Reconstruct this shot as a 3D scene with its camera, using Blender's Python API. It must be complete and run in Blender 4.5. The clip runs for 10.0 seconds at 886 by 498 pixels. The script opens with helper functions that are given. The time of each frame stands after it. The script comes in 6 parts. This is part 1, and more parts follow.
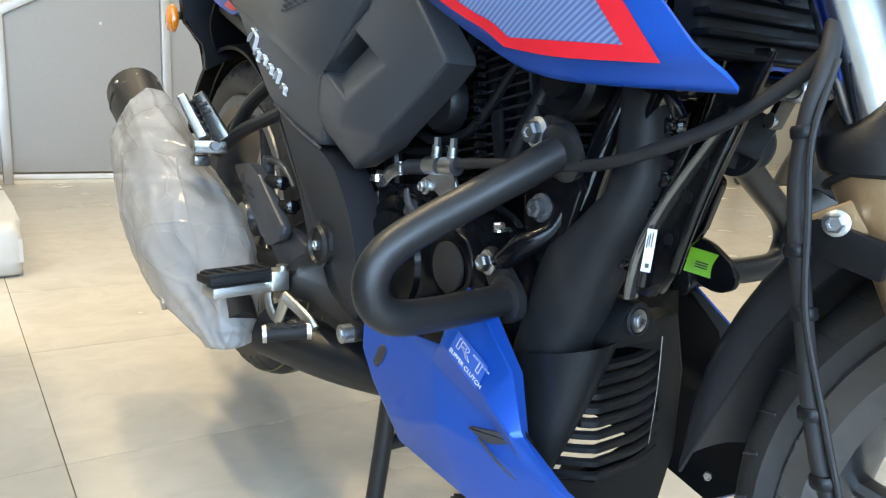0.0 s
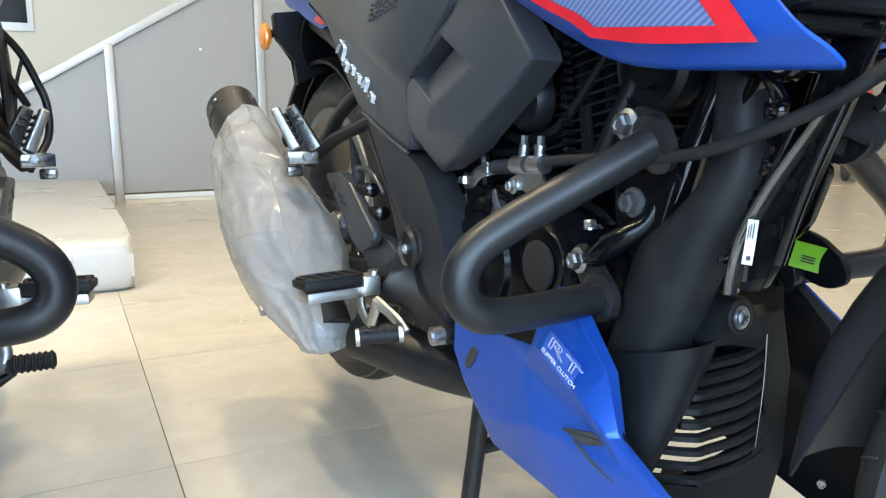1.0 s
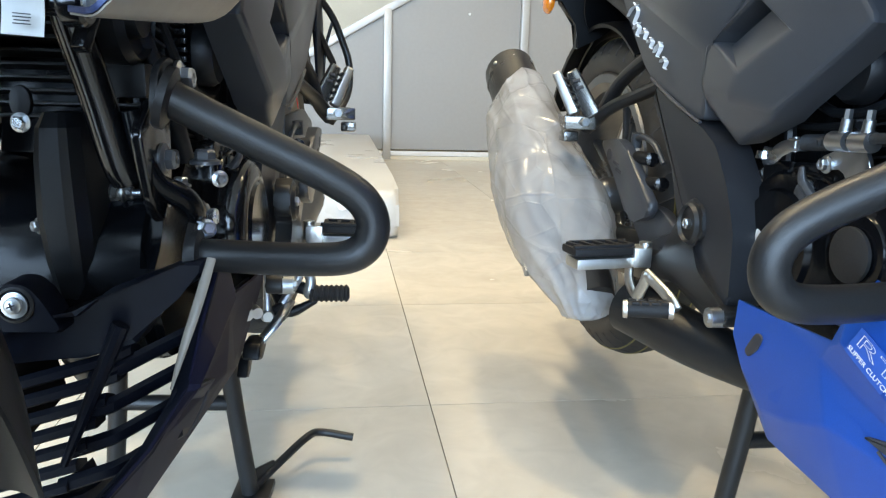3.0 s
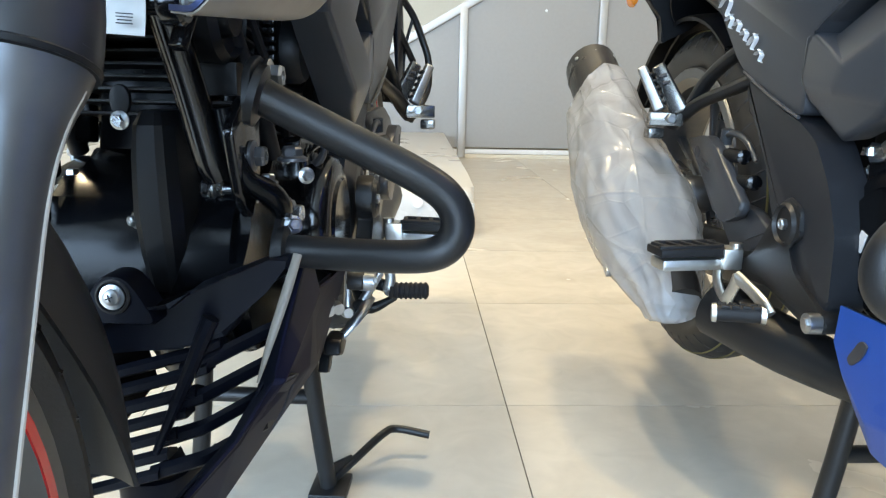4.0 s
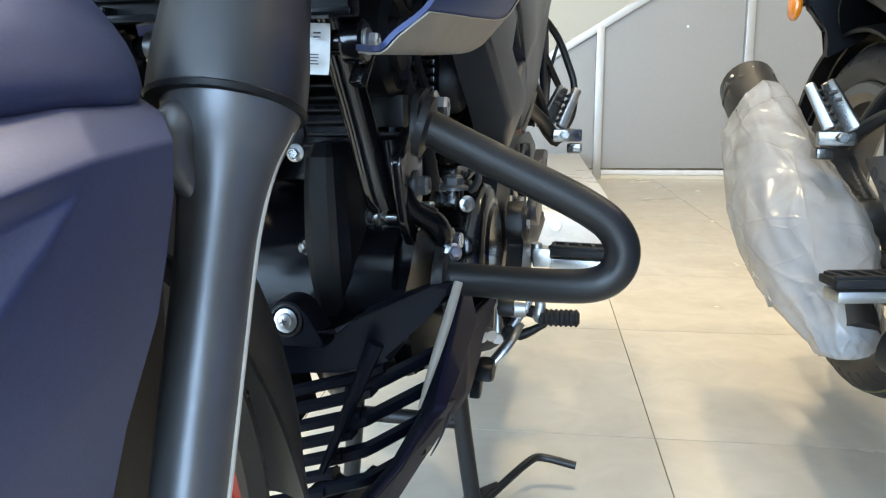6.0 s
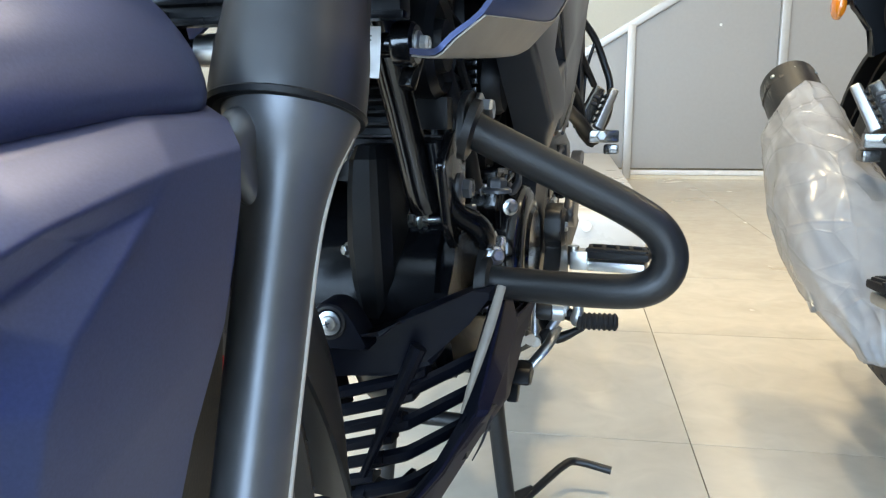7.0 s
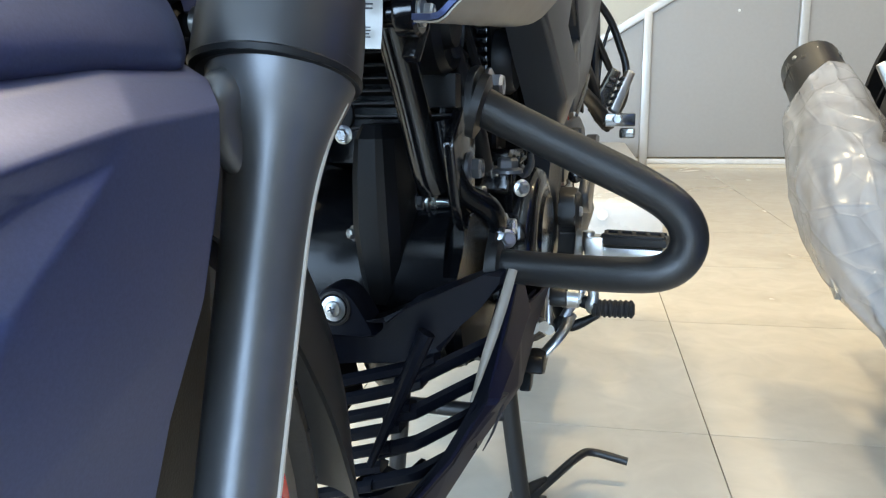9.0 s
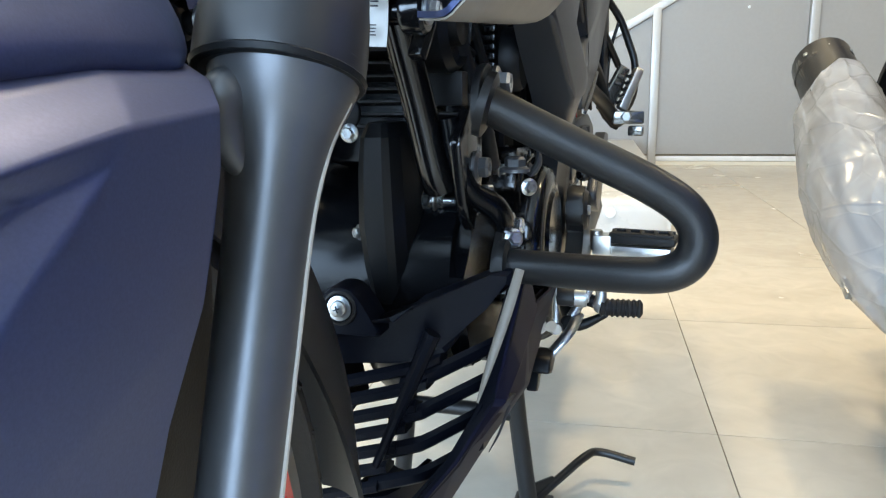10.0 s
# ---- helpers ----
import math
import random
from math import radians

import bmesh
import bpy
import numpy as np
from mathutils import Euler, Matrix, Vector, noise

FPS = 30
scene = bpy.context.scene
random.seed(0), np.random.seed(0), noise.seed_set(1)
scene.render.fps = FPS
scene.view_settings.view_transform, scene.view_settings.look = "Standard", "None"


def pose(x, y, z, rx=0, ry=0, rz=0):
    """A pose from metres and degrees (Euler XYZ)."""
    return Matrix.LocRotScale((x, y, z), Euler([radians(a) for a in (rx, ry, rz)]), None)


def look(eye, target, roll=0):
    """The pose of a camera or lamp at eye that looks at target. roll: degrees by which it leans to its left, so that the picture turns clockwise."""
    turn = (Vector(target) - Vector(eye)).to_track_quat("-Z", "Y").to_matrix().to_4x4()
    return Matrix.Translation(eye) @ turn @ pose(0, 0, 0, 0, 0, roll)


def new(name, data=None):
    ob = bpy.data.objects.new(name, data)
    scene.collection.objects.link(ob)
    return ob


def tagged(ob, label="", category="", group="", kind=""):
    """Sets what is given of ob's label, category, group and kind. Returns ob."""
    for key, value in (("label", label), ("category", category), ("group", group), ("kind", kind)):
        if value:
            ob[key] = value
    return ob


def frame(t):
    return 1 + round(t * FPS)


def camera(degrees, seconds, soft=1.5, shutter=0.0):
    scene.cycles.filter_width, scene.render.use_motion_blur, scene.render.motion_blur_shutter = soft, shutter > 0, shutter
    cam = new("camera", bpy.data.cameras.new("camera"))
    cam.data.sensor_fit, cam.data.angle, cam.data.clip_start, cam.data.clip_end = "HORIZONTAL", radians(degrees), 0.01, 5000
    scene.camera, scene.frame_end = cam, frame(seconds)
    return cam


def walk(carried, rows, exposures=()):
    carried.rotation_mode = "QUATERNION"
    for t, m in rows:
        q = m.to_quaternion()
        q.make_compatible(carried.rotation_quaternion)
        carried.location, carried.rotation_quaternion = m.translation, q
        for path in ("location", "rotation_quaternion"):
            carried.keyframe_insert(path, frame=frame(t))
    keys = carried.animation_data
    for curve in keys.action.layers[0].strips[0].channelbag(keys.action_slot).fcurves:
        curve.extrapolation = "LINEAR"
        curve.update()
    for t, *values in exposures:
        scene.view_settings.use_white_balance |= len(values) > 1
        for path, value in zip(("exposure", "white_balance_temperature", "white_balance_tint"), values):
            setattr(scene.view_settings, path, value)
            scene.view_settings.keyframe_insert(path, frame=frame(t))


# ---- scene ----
cam = camera(62.3, 10.0, soft=1.25)
PATH = [
    (0, (-0.115, -1.184, 0.55), (0.987, 0.446, 0.19), 2.1),
    (0.5, (-0.117, -1.187, 0.543), (0.833, 0.54, 0.202), 0.4),
    (1, (-0.114, -1.183, 0.541), (0.78, 0.574, 0.203), -0.4),
    (1.5, (-0.11, -1.185, 0.538), (0.734, 0.594, 0.191), -0.5),
    (2, (-0.115, -1.184, 0.537), (0.6, 0.648, 0.173), 0.3),
    (2.5, (-0.144, -1.17, 0.535), (0.321, 0.733, 0.133), 1.2),
    (3, (-0.154, -1.172, 0.537), (0.124, 0.761, 0.108), 1.6),
    (4.5, (-0.176, -1.15, 0.534), (-0.193, 0.801, 0.096), 0.5),
    (5, (-0.189, -1.139, 0.538), (-0.333, 0.811, 0.118), -0.0),
    (5.5, (-0.181, -1.155, 0.541), (-0.392, 0.794, 0.144), -0.3),
    (6, (-0.188, -1.159, 0.54), (-0.458, 0.785, 0.156), -0.5),
    (7.5, (-0.207, -1.15, 0.544), (-0.56, 0.78, 0.153), -0.4),
    (8, (-0.209, -1.141, 0.54), (-0.572, 0.785, 0.142), -0.5),
    (8.5, (-0.206, -1.139, 0.536), (-0.581, 0.783, 0.131), -0.6),
    (9, (-0.201, -1.136, 0.532), (-0.581, 0.785, 0.123), -0.9),
    (9.5, (-0.198, -1.137, 0.532), (-0.585, 0.782, 0.121), -1.0),
    (10, (-0.201, -1.131, 0.533), (-0.601, 0.784, 0.116), -0.9),
]
walk(cam, [(t, look(eye, target, roll)) for t, eye, target, roll in PATH])

# ---------- light ----------
world = bpy.data.worlds.new("showroom_world")
scene.world = world
world.use_nodes = True
wn, wl = world.node_tree.nodes, world.node_tree.links
sky = wn.new("ShaderNodeTexSky")
sky.sky_type, sky.sun_disc = "NISHITA", False
sky.sun_elevation, sky.sun_rotation = radians(40), radians(200)
wl.new(sky.outputs[0], wn["Background"].inputs[0])
wn["Background"].inputs[1].default_value = 0.10


def area_lamp(name, m, sx, sy, watts, colour):
    data = bpy.data.lights.new(name, "AREA")
    data.shape, data.size, data.size_y, data.energy, data.color = "RECTANGLE", sx, sy, watts, colour
    ob = new(name, data)
    ob.matrix_world = m
    return tagged(ob, kind="structure")


WARM, SOFT, COOL = (1.0, 0.80, 0.50), (1.0, 0.80, 0.48), (0.50, 0.72, 1.0)
for lx, ly, w, size, tone in ((0.20, 0.45, 36, 0.16, SOFT), (-0.75, 0.40, 38, 0.16, SOFT), (-1.8, 0.3, 30, 0.16, SOFT), (2.2, 0.9, 26, 0.3, SOFT), (-1.9, 3.0, 9, 1.1, WARM), (0.6, 2.6, 12, 1.1, WARM), (3.4, 3.2, 12, 1.1, WARM), (2.6, -1.4, 10, 1.1, SOFT), (7.0, 2.5, 60, 1.1, SOFT)):
    area_lamp("ceiling_lamp", pose(lx, ly, 2.93), size, min(size, 0.5), w, tone)
# daylight of the glass corner, behind the camera and to its left
area_lamp("window_light", look((-1.65, -4.95, 1.5), (-1.65, 0, 1.45)), 5.0, 2.3, 570, COOL)
area_lamp("window_light", look((-4.15, -4.0, 1.5), (0, -4.0, 1.45)), 1.8, 2.3, 260, COOL)

# ---------- materials ----------


def mat(name, base, rough=0.5, metal=0.0, grain=0.0, grain_scale=60.0, bump=0.0, bump_scale=300.0, coat=0.0, spread=0.0, tint=None, tint_scale=6.0, tint_amount=0.0, gloss=0.5):
    """A painted, moulded or bare surface: colour drift at a large and a small scale, uneven gloss and fine relief."""
    m = bpy.data.materials.new(name)
    m.use_nodes = True
    n, l = m.node_tree.nodes, m.node_tree.links
    b = n["Principled BSDF"]
    b.inputs["Metallic"].default_value = metal
    b.inputs["Coat Weight"].default_value = coat
    b.inputs["Specular IOR Level"].default_value = gloss
    b.inputs["Coat Roughness"].default_value = 0.08
    co = n.new("ShaderNodeTexCoord")
    big, small = n.new("ShaderNodeTexNoise"), n.new("ShaderNodeTexNoise")
    big.inputs["Scale"].default_value, big.inputs["Detail"].default_value = tint_scale, 5
    small.inputs["Scale"].default_value, small.inputs["Detail"].default_value = grain_scale, 4
    for x in (big, small):
        l.new(co.outputs["Object"], x.inputs["Vector"])
    mix = n.new("ShaderNodeMix")
    mix.data_type = "RGBA"
    mix.inputs[6].default_value = (*base, 1)
    mix.inputs[7].default_value = (*(tint or [c * 0.6 for c in base]), 1)
    amount = n.new("ShaderNodeMapRange")
    amount.inputs[1].default_value, amount.inputs[2].default_value = 0.42, 0.72
    amount.inputs[3].default_value, amount.inputs[4].default_value = 0.0, tint_amount or 0.25
    l.new(big.outputs[0], amount.inputs[0])
    l.new(amount.outputs[0], mix.inputs[0])
    value = n.new("ShaderNodeHueSaturation")
    vr = n.new("ShaderNodeMapRange")
    vr.inputs[1].default_value, vr.inputs[2].default_value = 0.3, 0.7
    vr.inputs[3].default_value, vr.inputs[4].default_value = 1 - (grain or 0.08), 1 + (grain or 0.08)
    l.new(small.outputs[0], vr.inputs[0])
    l.new(vr.outputs[0], value.inputs["Value"])
    l.new(mix.outputs[2], value.inputs["Color"])
    l.new(value.outputs[0], b.inputs["Base Color"])
    rr = n.new("ShaderNodeMapRange")
    rr.inputs[1].default_value, rr.inputs[2].default_value = 0.3, 0.7
    rr.inputs[3].default_value, rr.inputs[4].default_value = max(rough - (spread or 0.05), 0.02), min(rough + (spread or 0.05), 1)
    l.new(big.outputs[0], rr.inputs[0])
    l.new(rr.outputs[0], b.inputs["Roughness"])
    if bump:
        fine = n.new("ShaderNodeTexNoise")
        fine.inputs["Scale"].default_value, fine.inputs["Detail"].default_value = bump_scale, 2
        l.new(co.outputs["Object"], fine.inputs["Vector"])
        bp = n.new("ShaderNodeBump")
        bp.inputs["Strength"].default_value, bp.inputs["Distance"].default_value = bump, 0.001
        l.new(fine.outputs[0], bp.inputs["Height"])
        l.new(bp.outputs[0], b.inputs["Normal"])
    return m


BLUE = mat("matte_blue_paint", (0.011, 0.078, 0.42), 0.36, 0.35, grain=0.06, grain_scale=900, bump=0.03, bump_scale=1500, tint=(0.011, 0.058, 0.34))
PLUM = mat("matte_plum_paint", (0.048, 0.067, 0.155), 0.34, 0.5, grain=0.08, grain_scale=900, bump=0.03, bump_scale=1500, tint=(0.070, 0.068, 0.14))
# darker, duller plum, for the plum bike's belly cowl alone
DARK_PLUM = mat("dark_plum_cowl", (0.006, 0.0065, 0.018), 0.55, 0.0, gloss=0.10, grain=0.06, grain_scale=900, tint=(0.018, 0.014, 0.030))
PATCH = mat("light_blue_print", (0.030, 0.100, 0.44), 0.42, 0.2)
RED = mat("red_decal", (0.58, 0.014, 0.024), 0.35)
CARBON = mat("patterned_decal", (0.10, 0.15, 0.32), 0.4, tint=(0.07, 0.1, 0.24))
GREY = mat("grey_moulded_plastic", (0.040, 0.042, 0.047), 0.33, gloss=0.40, bump=0.10, bump_scale=1100, grain=0.05, grain_scale=500)
GUARD = mat("smooth_dark_plastic", (0.014, 0.015, 0.018), 0.36, bump=0.03, bump_scale=60, spread=0.05)
BLACK = mat("black_moulded_plastic", (0.006, 0.0065, 0.0075), 0.40, gloss=0.22, bump=0.12, bump_scale=1100, grain=0.1, grain_scale=500)
SATIN = mat("satin_black_powder_coat", (0.012, 0.012, 0.0125), 0.38, gloss=0.38, bump=0.14, bump_scale=900, grain=0.08, grain_scale=400, spread=0.07)
GLOSS = mat("glossy_black_paint", (0.004, 0.004, 0.0045), 0.14, bump=0.05, bump_scale=120, spread=0.04)
ENGINE = mat("black_engine_casting", (0.0030, 0.0033, 0.0042), 0.24, gloss=0.16, bump=0.07, bump_scale=260, spread=0.1)
WRAP = mat("black_heat_shield", (0.011, 0.0113, 0.0122), 0.55, gloss=0.25, bump=0.10, bump_scale=500, tint=(0.05, 0.05, 0.05), tint_scale=30, tint_amount=0.15)
RUBBER = mat("black_rubber", (0.010, 0.010, 0.011), 0.60, gloss=0.33, bump=0.25, bump_scale=350, tint=(0.05, 0.045, 0.04), tint_scale=14, tint_amount=0.2)
# commuter tyres: a lighter grey than the sport bikes' rubber
GREY_TYRE = mat("grey_tyre_rubber", (0.085, 0.083, 0.08), 0.65, bump=0.2, bump_scale=300)
TYRE = mat("dusty_black_tyre", (0.019, 0.020, 0.021), 0.55, gloss=0.4, bump=0.2, bump_scale=400, tint=(0.055, 0.052, 0.048), tint_scale=10, tint_amount=0.4)
CAP = mat("dark_bronze_cap", (0.050, 0.047, 0.042), 0.42, 0.3, bump=0.05, bump_scale=600)
SHELL = mat("black_side_plastic", (0.017, 0.018, 0.021), 0.38, gloss=0.32, bump=0.12, bump_scale=1100, grain=0.08, grain_scale=500)
YELLOW = mat("yellow_tread_line", (0.17, 0.15, 0.05), 0.6)
STEEL = mat("zinc_plated_steel", (0.46, 0.48, 0.50), 0.34, 1.0, spread=0.1)
CHROME = mat("chromed_steel", (0.42, 0.46, 0.52), 0.16, 1.0, spread=0.03)
ALU = mat("brushed_aluminium", (0.60, 0.60, 0.58), 0.36, 1.0, bump=0.1, bump_scale=500, spread=0.1)
GUN = mat("dark_fork_metal", (0.098, 0.101, 0.108), 0.34, 0.55, bump=0.025, bump_scale=600, spread=0.08)
RIM = mat("satin_dark_wheel_paint", (0.105, 0.108, 0.115), 0.30, 0.75, bump=0.04, bump_scale=300, spread=0.06)
BRACE = mat("polished_dark_brace", (0.16, 0.155, 0.145), 0.16, 0.85, spread=0.05)
PALE_EDGE = mat("pale_edge_line", (0.40, 0.37, 0.33), 0.35)
GOLD = mat("bronze_fork_metal", (0.40, 0.27, 0.15), 0.40, 0.8, bump=0.12, bump_scale=600)
TAN = mat("bare_tan_edge", (0.21, 0.185, 0.155), 0.45)
PAPER = mat("white_paper_label", (0.68, 0.68, 0.66), 0.6)
INK = mat("dark_ink", (0.03, 0.03, 0.035), 0.6)
GREEN = mat("green_paper_label", (0.26, 0.60, 0.02), 0.55)
SILVER = mat("silver_decal", (0.62, 0.62, 0.62), 0.4)
ORANGE = mat("orange_lens", (0.75, 0.20, 0.01), 0.15, coat=0.6)
CREAM = mat("cream_casting", (0.70, 0.62, 0.36), 0.5)
WHITE_PLATFORM = mat("white_laminate", (0.50, 0.485, 0.46), 0.30, tint=(0.66, 0.64, 0.6), tint_scale=2.5, grain_scale=30, grain=0.02)
PANEL = mat("grey_partition_panel", (0.315, 0.305, 0.29), 0.42, tint=(0.28, 0.27, 0.255), tint_scale=1.2, grain_scale=40, grain=0.02, bump=0.03, bump_scale=40)
POST = mat("pale_metal_post", (0.47, 0.46, 0.44), 0.35, 0.3, grain=0.02)
PLASTER = mat("cream_wall_paint", (0.68, 0.63, 0.52), 0.75, grain=0.02, bump=0.03, bump_scale=60, tint=(0.7, 0.65, 0.54), tint_scale=0.8)
CEILING = mat("white_ceiling_board", (0.80, 0.79, 0.76), 0.8)
GROUT = mat("tile_grout", (0.30, 0.275, 0.24), 0.85, bump=0.2)
BRIGHT_RED = mat("red_paint", (0.6, 0.015, 0.015), 0.25, coat=0.5)
WHITE_PAINT = mat("white_paint", (0.75, 0.75, 0.74), 0.3, grain=0.02)


def tile_material():
    m = mat("cream_marble_tile", (0.60, 0.555, 0.475), 0.25, tint=(0.49, 0.445, 0.37), tint_scale=2.2, tint_amount=0.75, grain=0.05, grain_scale=14, spread=0.03)
    n, l = m.node_tree.nodes, m.node_tree.links
    info, add = n.new("ShaderNodeObjectInfo"), n.new("ShaderNodeVectorMath")
    scl = n.new("ShaderNodeVectorMath")
    scl.operation, scl.inputs[1].default_value = "SCALE", (1, 1, 1)
    scl.inputs["Scale"].default_value = 40
    comb = n.new("ShaderNodeCombineXYZ")
    l.new(info.outputs["Random"], comb.inputs[0])
    l.new(info.outputs["Random"], comb.inputs[1])
    l.new(comb.outputs[0], scl.inputs[0])
    co = [x for x in n if x.bl_idname == "ShaderNodeTexCoord"][0]
    l.new(co.outputs["Object"], add.inputs[0])
    l.new(scl.outputs[0], add.inputs[1])
    for x in [x for x in n if x.bl_idname == "ShaderNodeTexNoise"]:
        x.inputs["Distortion"].default_value = 1.2
        l.new(add.outputs[0], x.inputs["Vector"])
    return m


TILE = tile_material()


def film_material():
    """Crumpled milky polythene: part see-through, part scattering, with soft gloss."""
    m = bpy.data.materials.new("milky_polythene")
    m.use_nodes = True
    n, l = m.node_tree.nodes, m.node_tree.links
    b = n["Principled BSDF"]
    b.inputs["Base Color"].default_value = (0.56, 0.555, 0.55, 1)
    b.inputs["Roughness"].default_value = 0.22
    co, a, bp = n.new("ShaderNodeTexCoord"), n.new("ShaderNodeTexNoise"), n.new("ShaderNodeBump")
    a.inputs["Scale"].default_value, a.inputs["Detail"].default_value, a.inputs["Distortion"].default_value = 9, 3, 0.6
    l.new(co.outputs["Object"], a.inputs["Vector"])
    height = None
    for scale, stretch, reach in ((11, (1.0, 0.55, 0.9), 0.030), (24, (0.8, 0.6, 1.0), 0.05)):
        mp, c, fold = n.new("ShaderNodeMapping"), n.new("ShaderNodeTexVoronoi"), n.new("ShaderNodeMapRange")
        mp.inputs["Scale"].default_value, mp.inputs["Rotation"].default_value = stretch, (0.6, 0.2, 0.3)
        c.feature = "DISTANCE_TO_EDGE"
        c.inputs["Scale"].default_value = scale
        fold.inputs[1].default_value, fold.inputs[2].default_value, fold.inputs[3].default_value, fold.inputs[4].default_value = 0.0, reach, 1.0, 0.0
        l.new(co.outputs["Object"], mp.inputs[0])
        l.new(mp.outputs[0], c.inputs["Vector"])
        l.new(c.outputs["Distance"], fold.inputs[0])
        if height is None:
            height = fold.outputs[0]
        else:
            total = n.new("ShaderNodeMath")
            total.operation = "MULTIPLY_ADD"
            total.inputs[1].default_value = 0.4
            l.new(fold.outputs[0], total.inputs[0])
            l.new(height, total.inputs[2])
            height = total.outputs[0]
    bp.inputs["Strength"].default_value, bp.inputs["Distance"].default_value = 0.42, 0.003
    l.new(height, bp.inputs["Height"])
    l.new(bp.outputs[0], b.inputs["Normal"])
    tr, tl, mix, mix2 = n.new("ShaderNodeBsdfTransparent"), n.new("ShaderNodeBsdfTranslucent"), n.new("ShaderNodeMixShader"), n.new("ShaderNodeMixShader")
    tl.inputs[0].default_value = (0.62, 0.61, 0.60, 1)
    mr = n.new("ShaderNodeMapRange")
    mr.inputs[1].default_value, mr.inputs[2].default_value, mr.inputs[3].default_value, mr.inputs[4].default_value = 0.34, 0.64, 0.26, 0.52
    l.new(a.outputs[0], mr.inputs[0])
    mix2.inputs[0].default_value = 0.25
    l.new(b.outputs[0], mix2.inputs[1])
    l.new(tl.outputs[0], mix2.inputs[2])
    l.new(mr.outputs[0], mix.inputs[0])
    l.new(mix2.outputs[0], mix.inputs[1])
    l.new(tr.outputs[0], mix.inputs[2])
    l.new(mix.outputs[0], n["Material Output"].inputs[0])
    return m


FILM = film_material()


def stripe_material():
    """Fine slanting two-tone lines of the tank's printed inlay."""
    n, l = CARBON.node_tree.nodes, CARBON.node_tree.links
    b = n["Principled BSDF"]
    co, w, r, mp = n.new("ShaderNodeTexCoord"), n.new("ShaderNodeTexWave"), n.new("ShaderNodeMix"), n.new("ShaderNodeMapping")
    mp.inputs["Rotation"].default_value = (radians(30), 0, 0)
    w.bands_direction = "Z"
    w.inputs["Scale"].default_value = 85
    r.data_type = "RGBA"
    r.inputs[6].default_value, r.inputs[7].default_value = (0.055, 0.085, 0.21, 1), (0.16, 0.21, 0.34, 1)
    l.new(co.outputs["Object"], mp.inputs[0])
    l.new(mp.outputs[0], w.inputs["Vector"])
    l.new(w.outputs["Fac"], r.inputs[0])
    l.new(r.outputs[2], b.inputs["Base Color"])


stripe_material()

NAVY = mat("glossy_navy_black_plastic", (0.004, 0.005, 0.009), 0.36, gloss=0.10, bump=0.04, bump_scale=400, spread=0.06)

# ---------- mesh helpers ----------
V = Vector


def thing(name, m, label, category, group="", kind=""):
    ob = new(name)
    ob.matrix_world = m
    ob.empty_display_size = 0.1
    return tagged(ob, label, category, group, kind)


def mesh_of(name, bm, material, sharp=38):
    bmesh.ops.recalc_face_normals(bm, faces=bm.faces)
    lim = radians(sharp)
    for f in bm.faces:
        f.smooth = True
    for e in bm.edges:
        if len(e.link_faces) == 2 and e.calc_face_angle(0) > lim:
            e.smooth = False
    me = bpy.data.meshes.new(name)
    bm.to_mesh(me)
    bm.free()
    me.materials.append(material)
    return me


def part(name, bm, material, parent, label="", sharp=38, xf=None):
    if xf is not None:
        bmesh.ops.transform(bm, matrix=xf, verts=bm.verts)
    ob = new(name, mesh_of(name, bm, material, sharp))
    ob.parent = parent
    return tagged(ob, label)


def fixed(name, bm, material, label="", category="", kind="structure", sharp=38):
    return tagged(new(name, mesh_of(name, bm, material, sharp)), label, category, kind=kind)


def catmull(pts, n):
    pts = [V(p) for p in pts]
    if len(pts) < 3:
        return [pts[0].lerp(pts[-1], i / n) for i in range(n + 1)]
    out = []
    for i in range(len(pts) - 1):
        a, b = pts[i], pts[i + 1]
        p = pts[i - 1] if i else a * 2 - b
        q = pts[i + 2] if i + 2 < len(pts) else b * 2 - a
        for k in range(n):
            t = k / n
            out.append(0.5 * ((2 * a) + (b - p) * t + (2 * p - 5 * a + 4 * b - q) * t * t + (3 * a - p - 3 * b + q) * t ** 3))
    return out + [pts[-1]]


def loft(bm, rings, cap=True, closed=True):
    vs = [[bm.verts.new(p) for p in r] for r in rings]
    k = len(vs[0])
    for a, b in zip(vs, vs[1:]):
        for i in range(k if closed else k - 1):
            j = (i + 1) % k
            bm.faces.new((a[i], a[j], b[j], b[i]))
    if cap and closed:
        bm.faces.new(vs[0][::-1])
        bm.faces.new(vs[-1])
    return vs


def tube(bm, pts, r, seg=14, n=6, smooth=True, flat=1.0, up=(0, 0, 1), cap=True):
    """A pipe along pts; r: one radius or one per point; flat: the second half-axis over the first."""
    path = catmull(pts, n) if smooth else [V(p) for p in pts]
    if isinstance(r, (int, float)):
        rad = [r] * len(path)
    else:
        rr = catmull([(a, 0, 0) for a in r], n) if smooth else [V((a, 0, 0)) for a in r]
        rad = [a.x for a in rr]
    rings, side = [], None
    for i, p in enumerate(path):
        d = (path[min(i + 1, len(path) - 1)] - path[max(i - 1, 0)]).normalized()
        if side is None:
            side = d.cross(V(up))
            if side.length < 1e-3:
                side = d.cross(V((0, 1, 0)))
        side = (side - d * side.dot(d)).normalized()
        other = d.cross(side)
        rings.append([p + (side * math.cos(2 * math.pi * k / seg) + other * (flat * math.sin(2 * math.pi * k / seg))) * rad[i] for k in range(seg)])
    loft(bm, rings, cap)


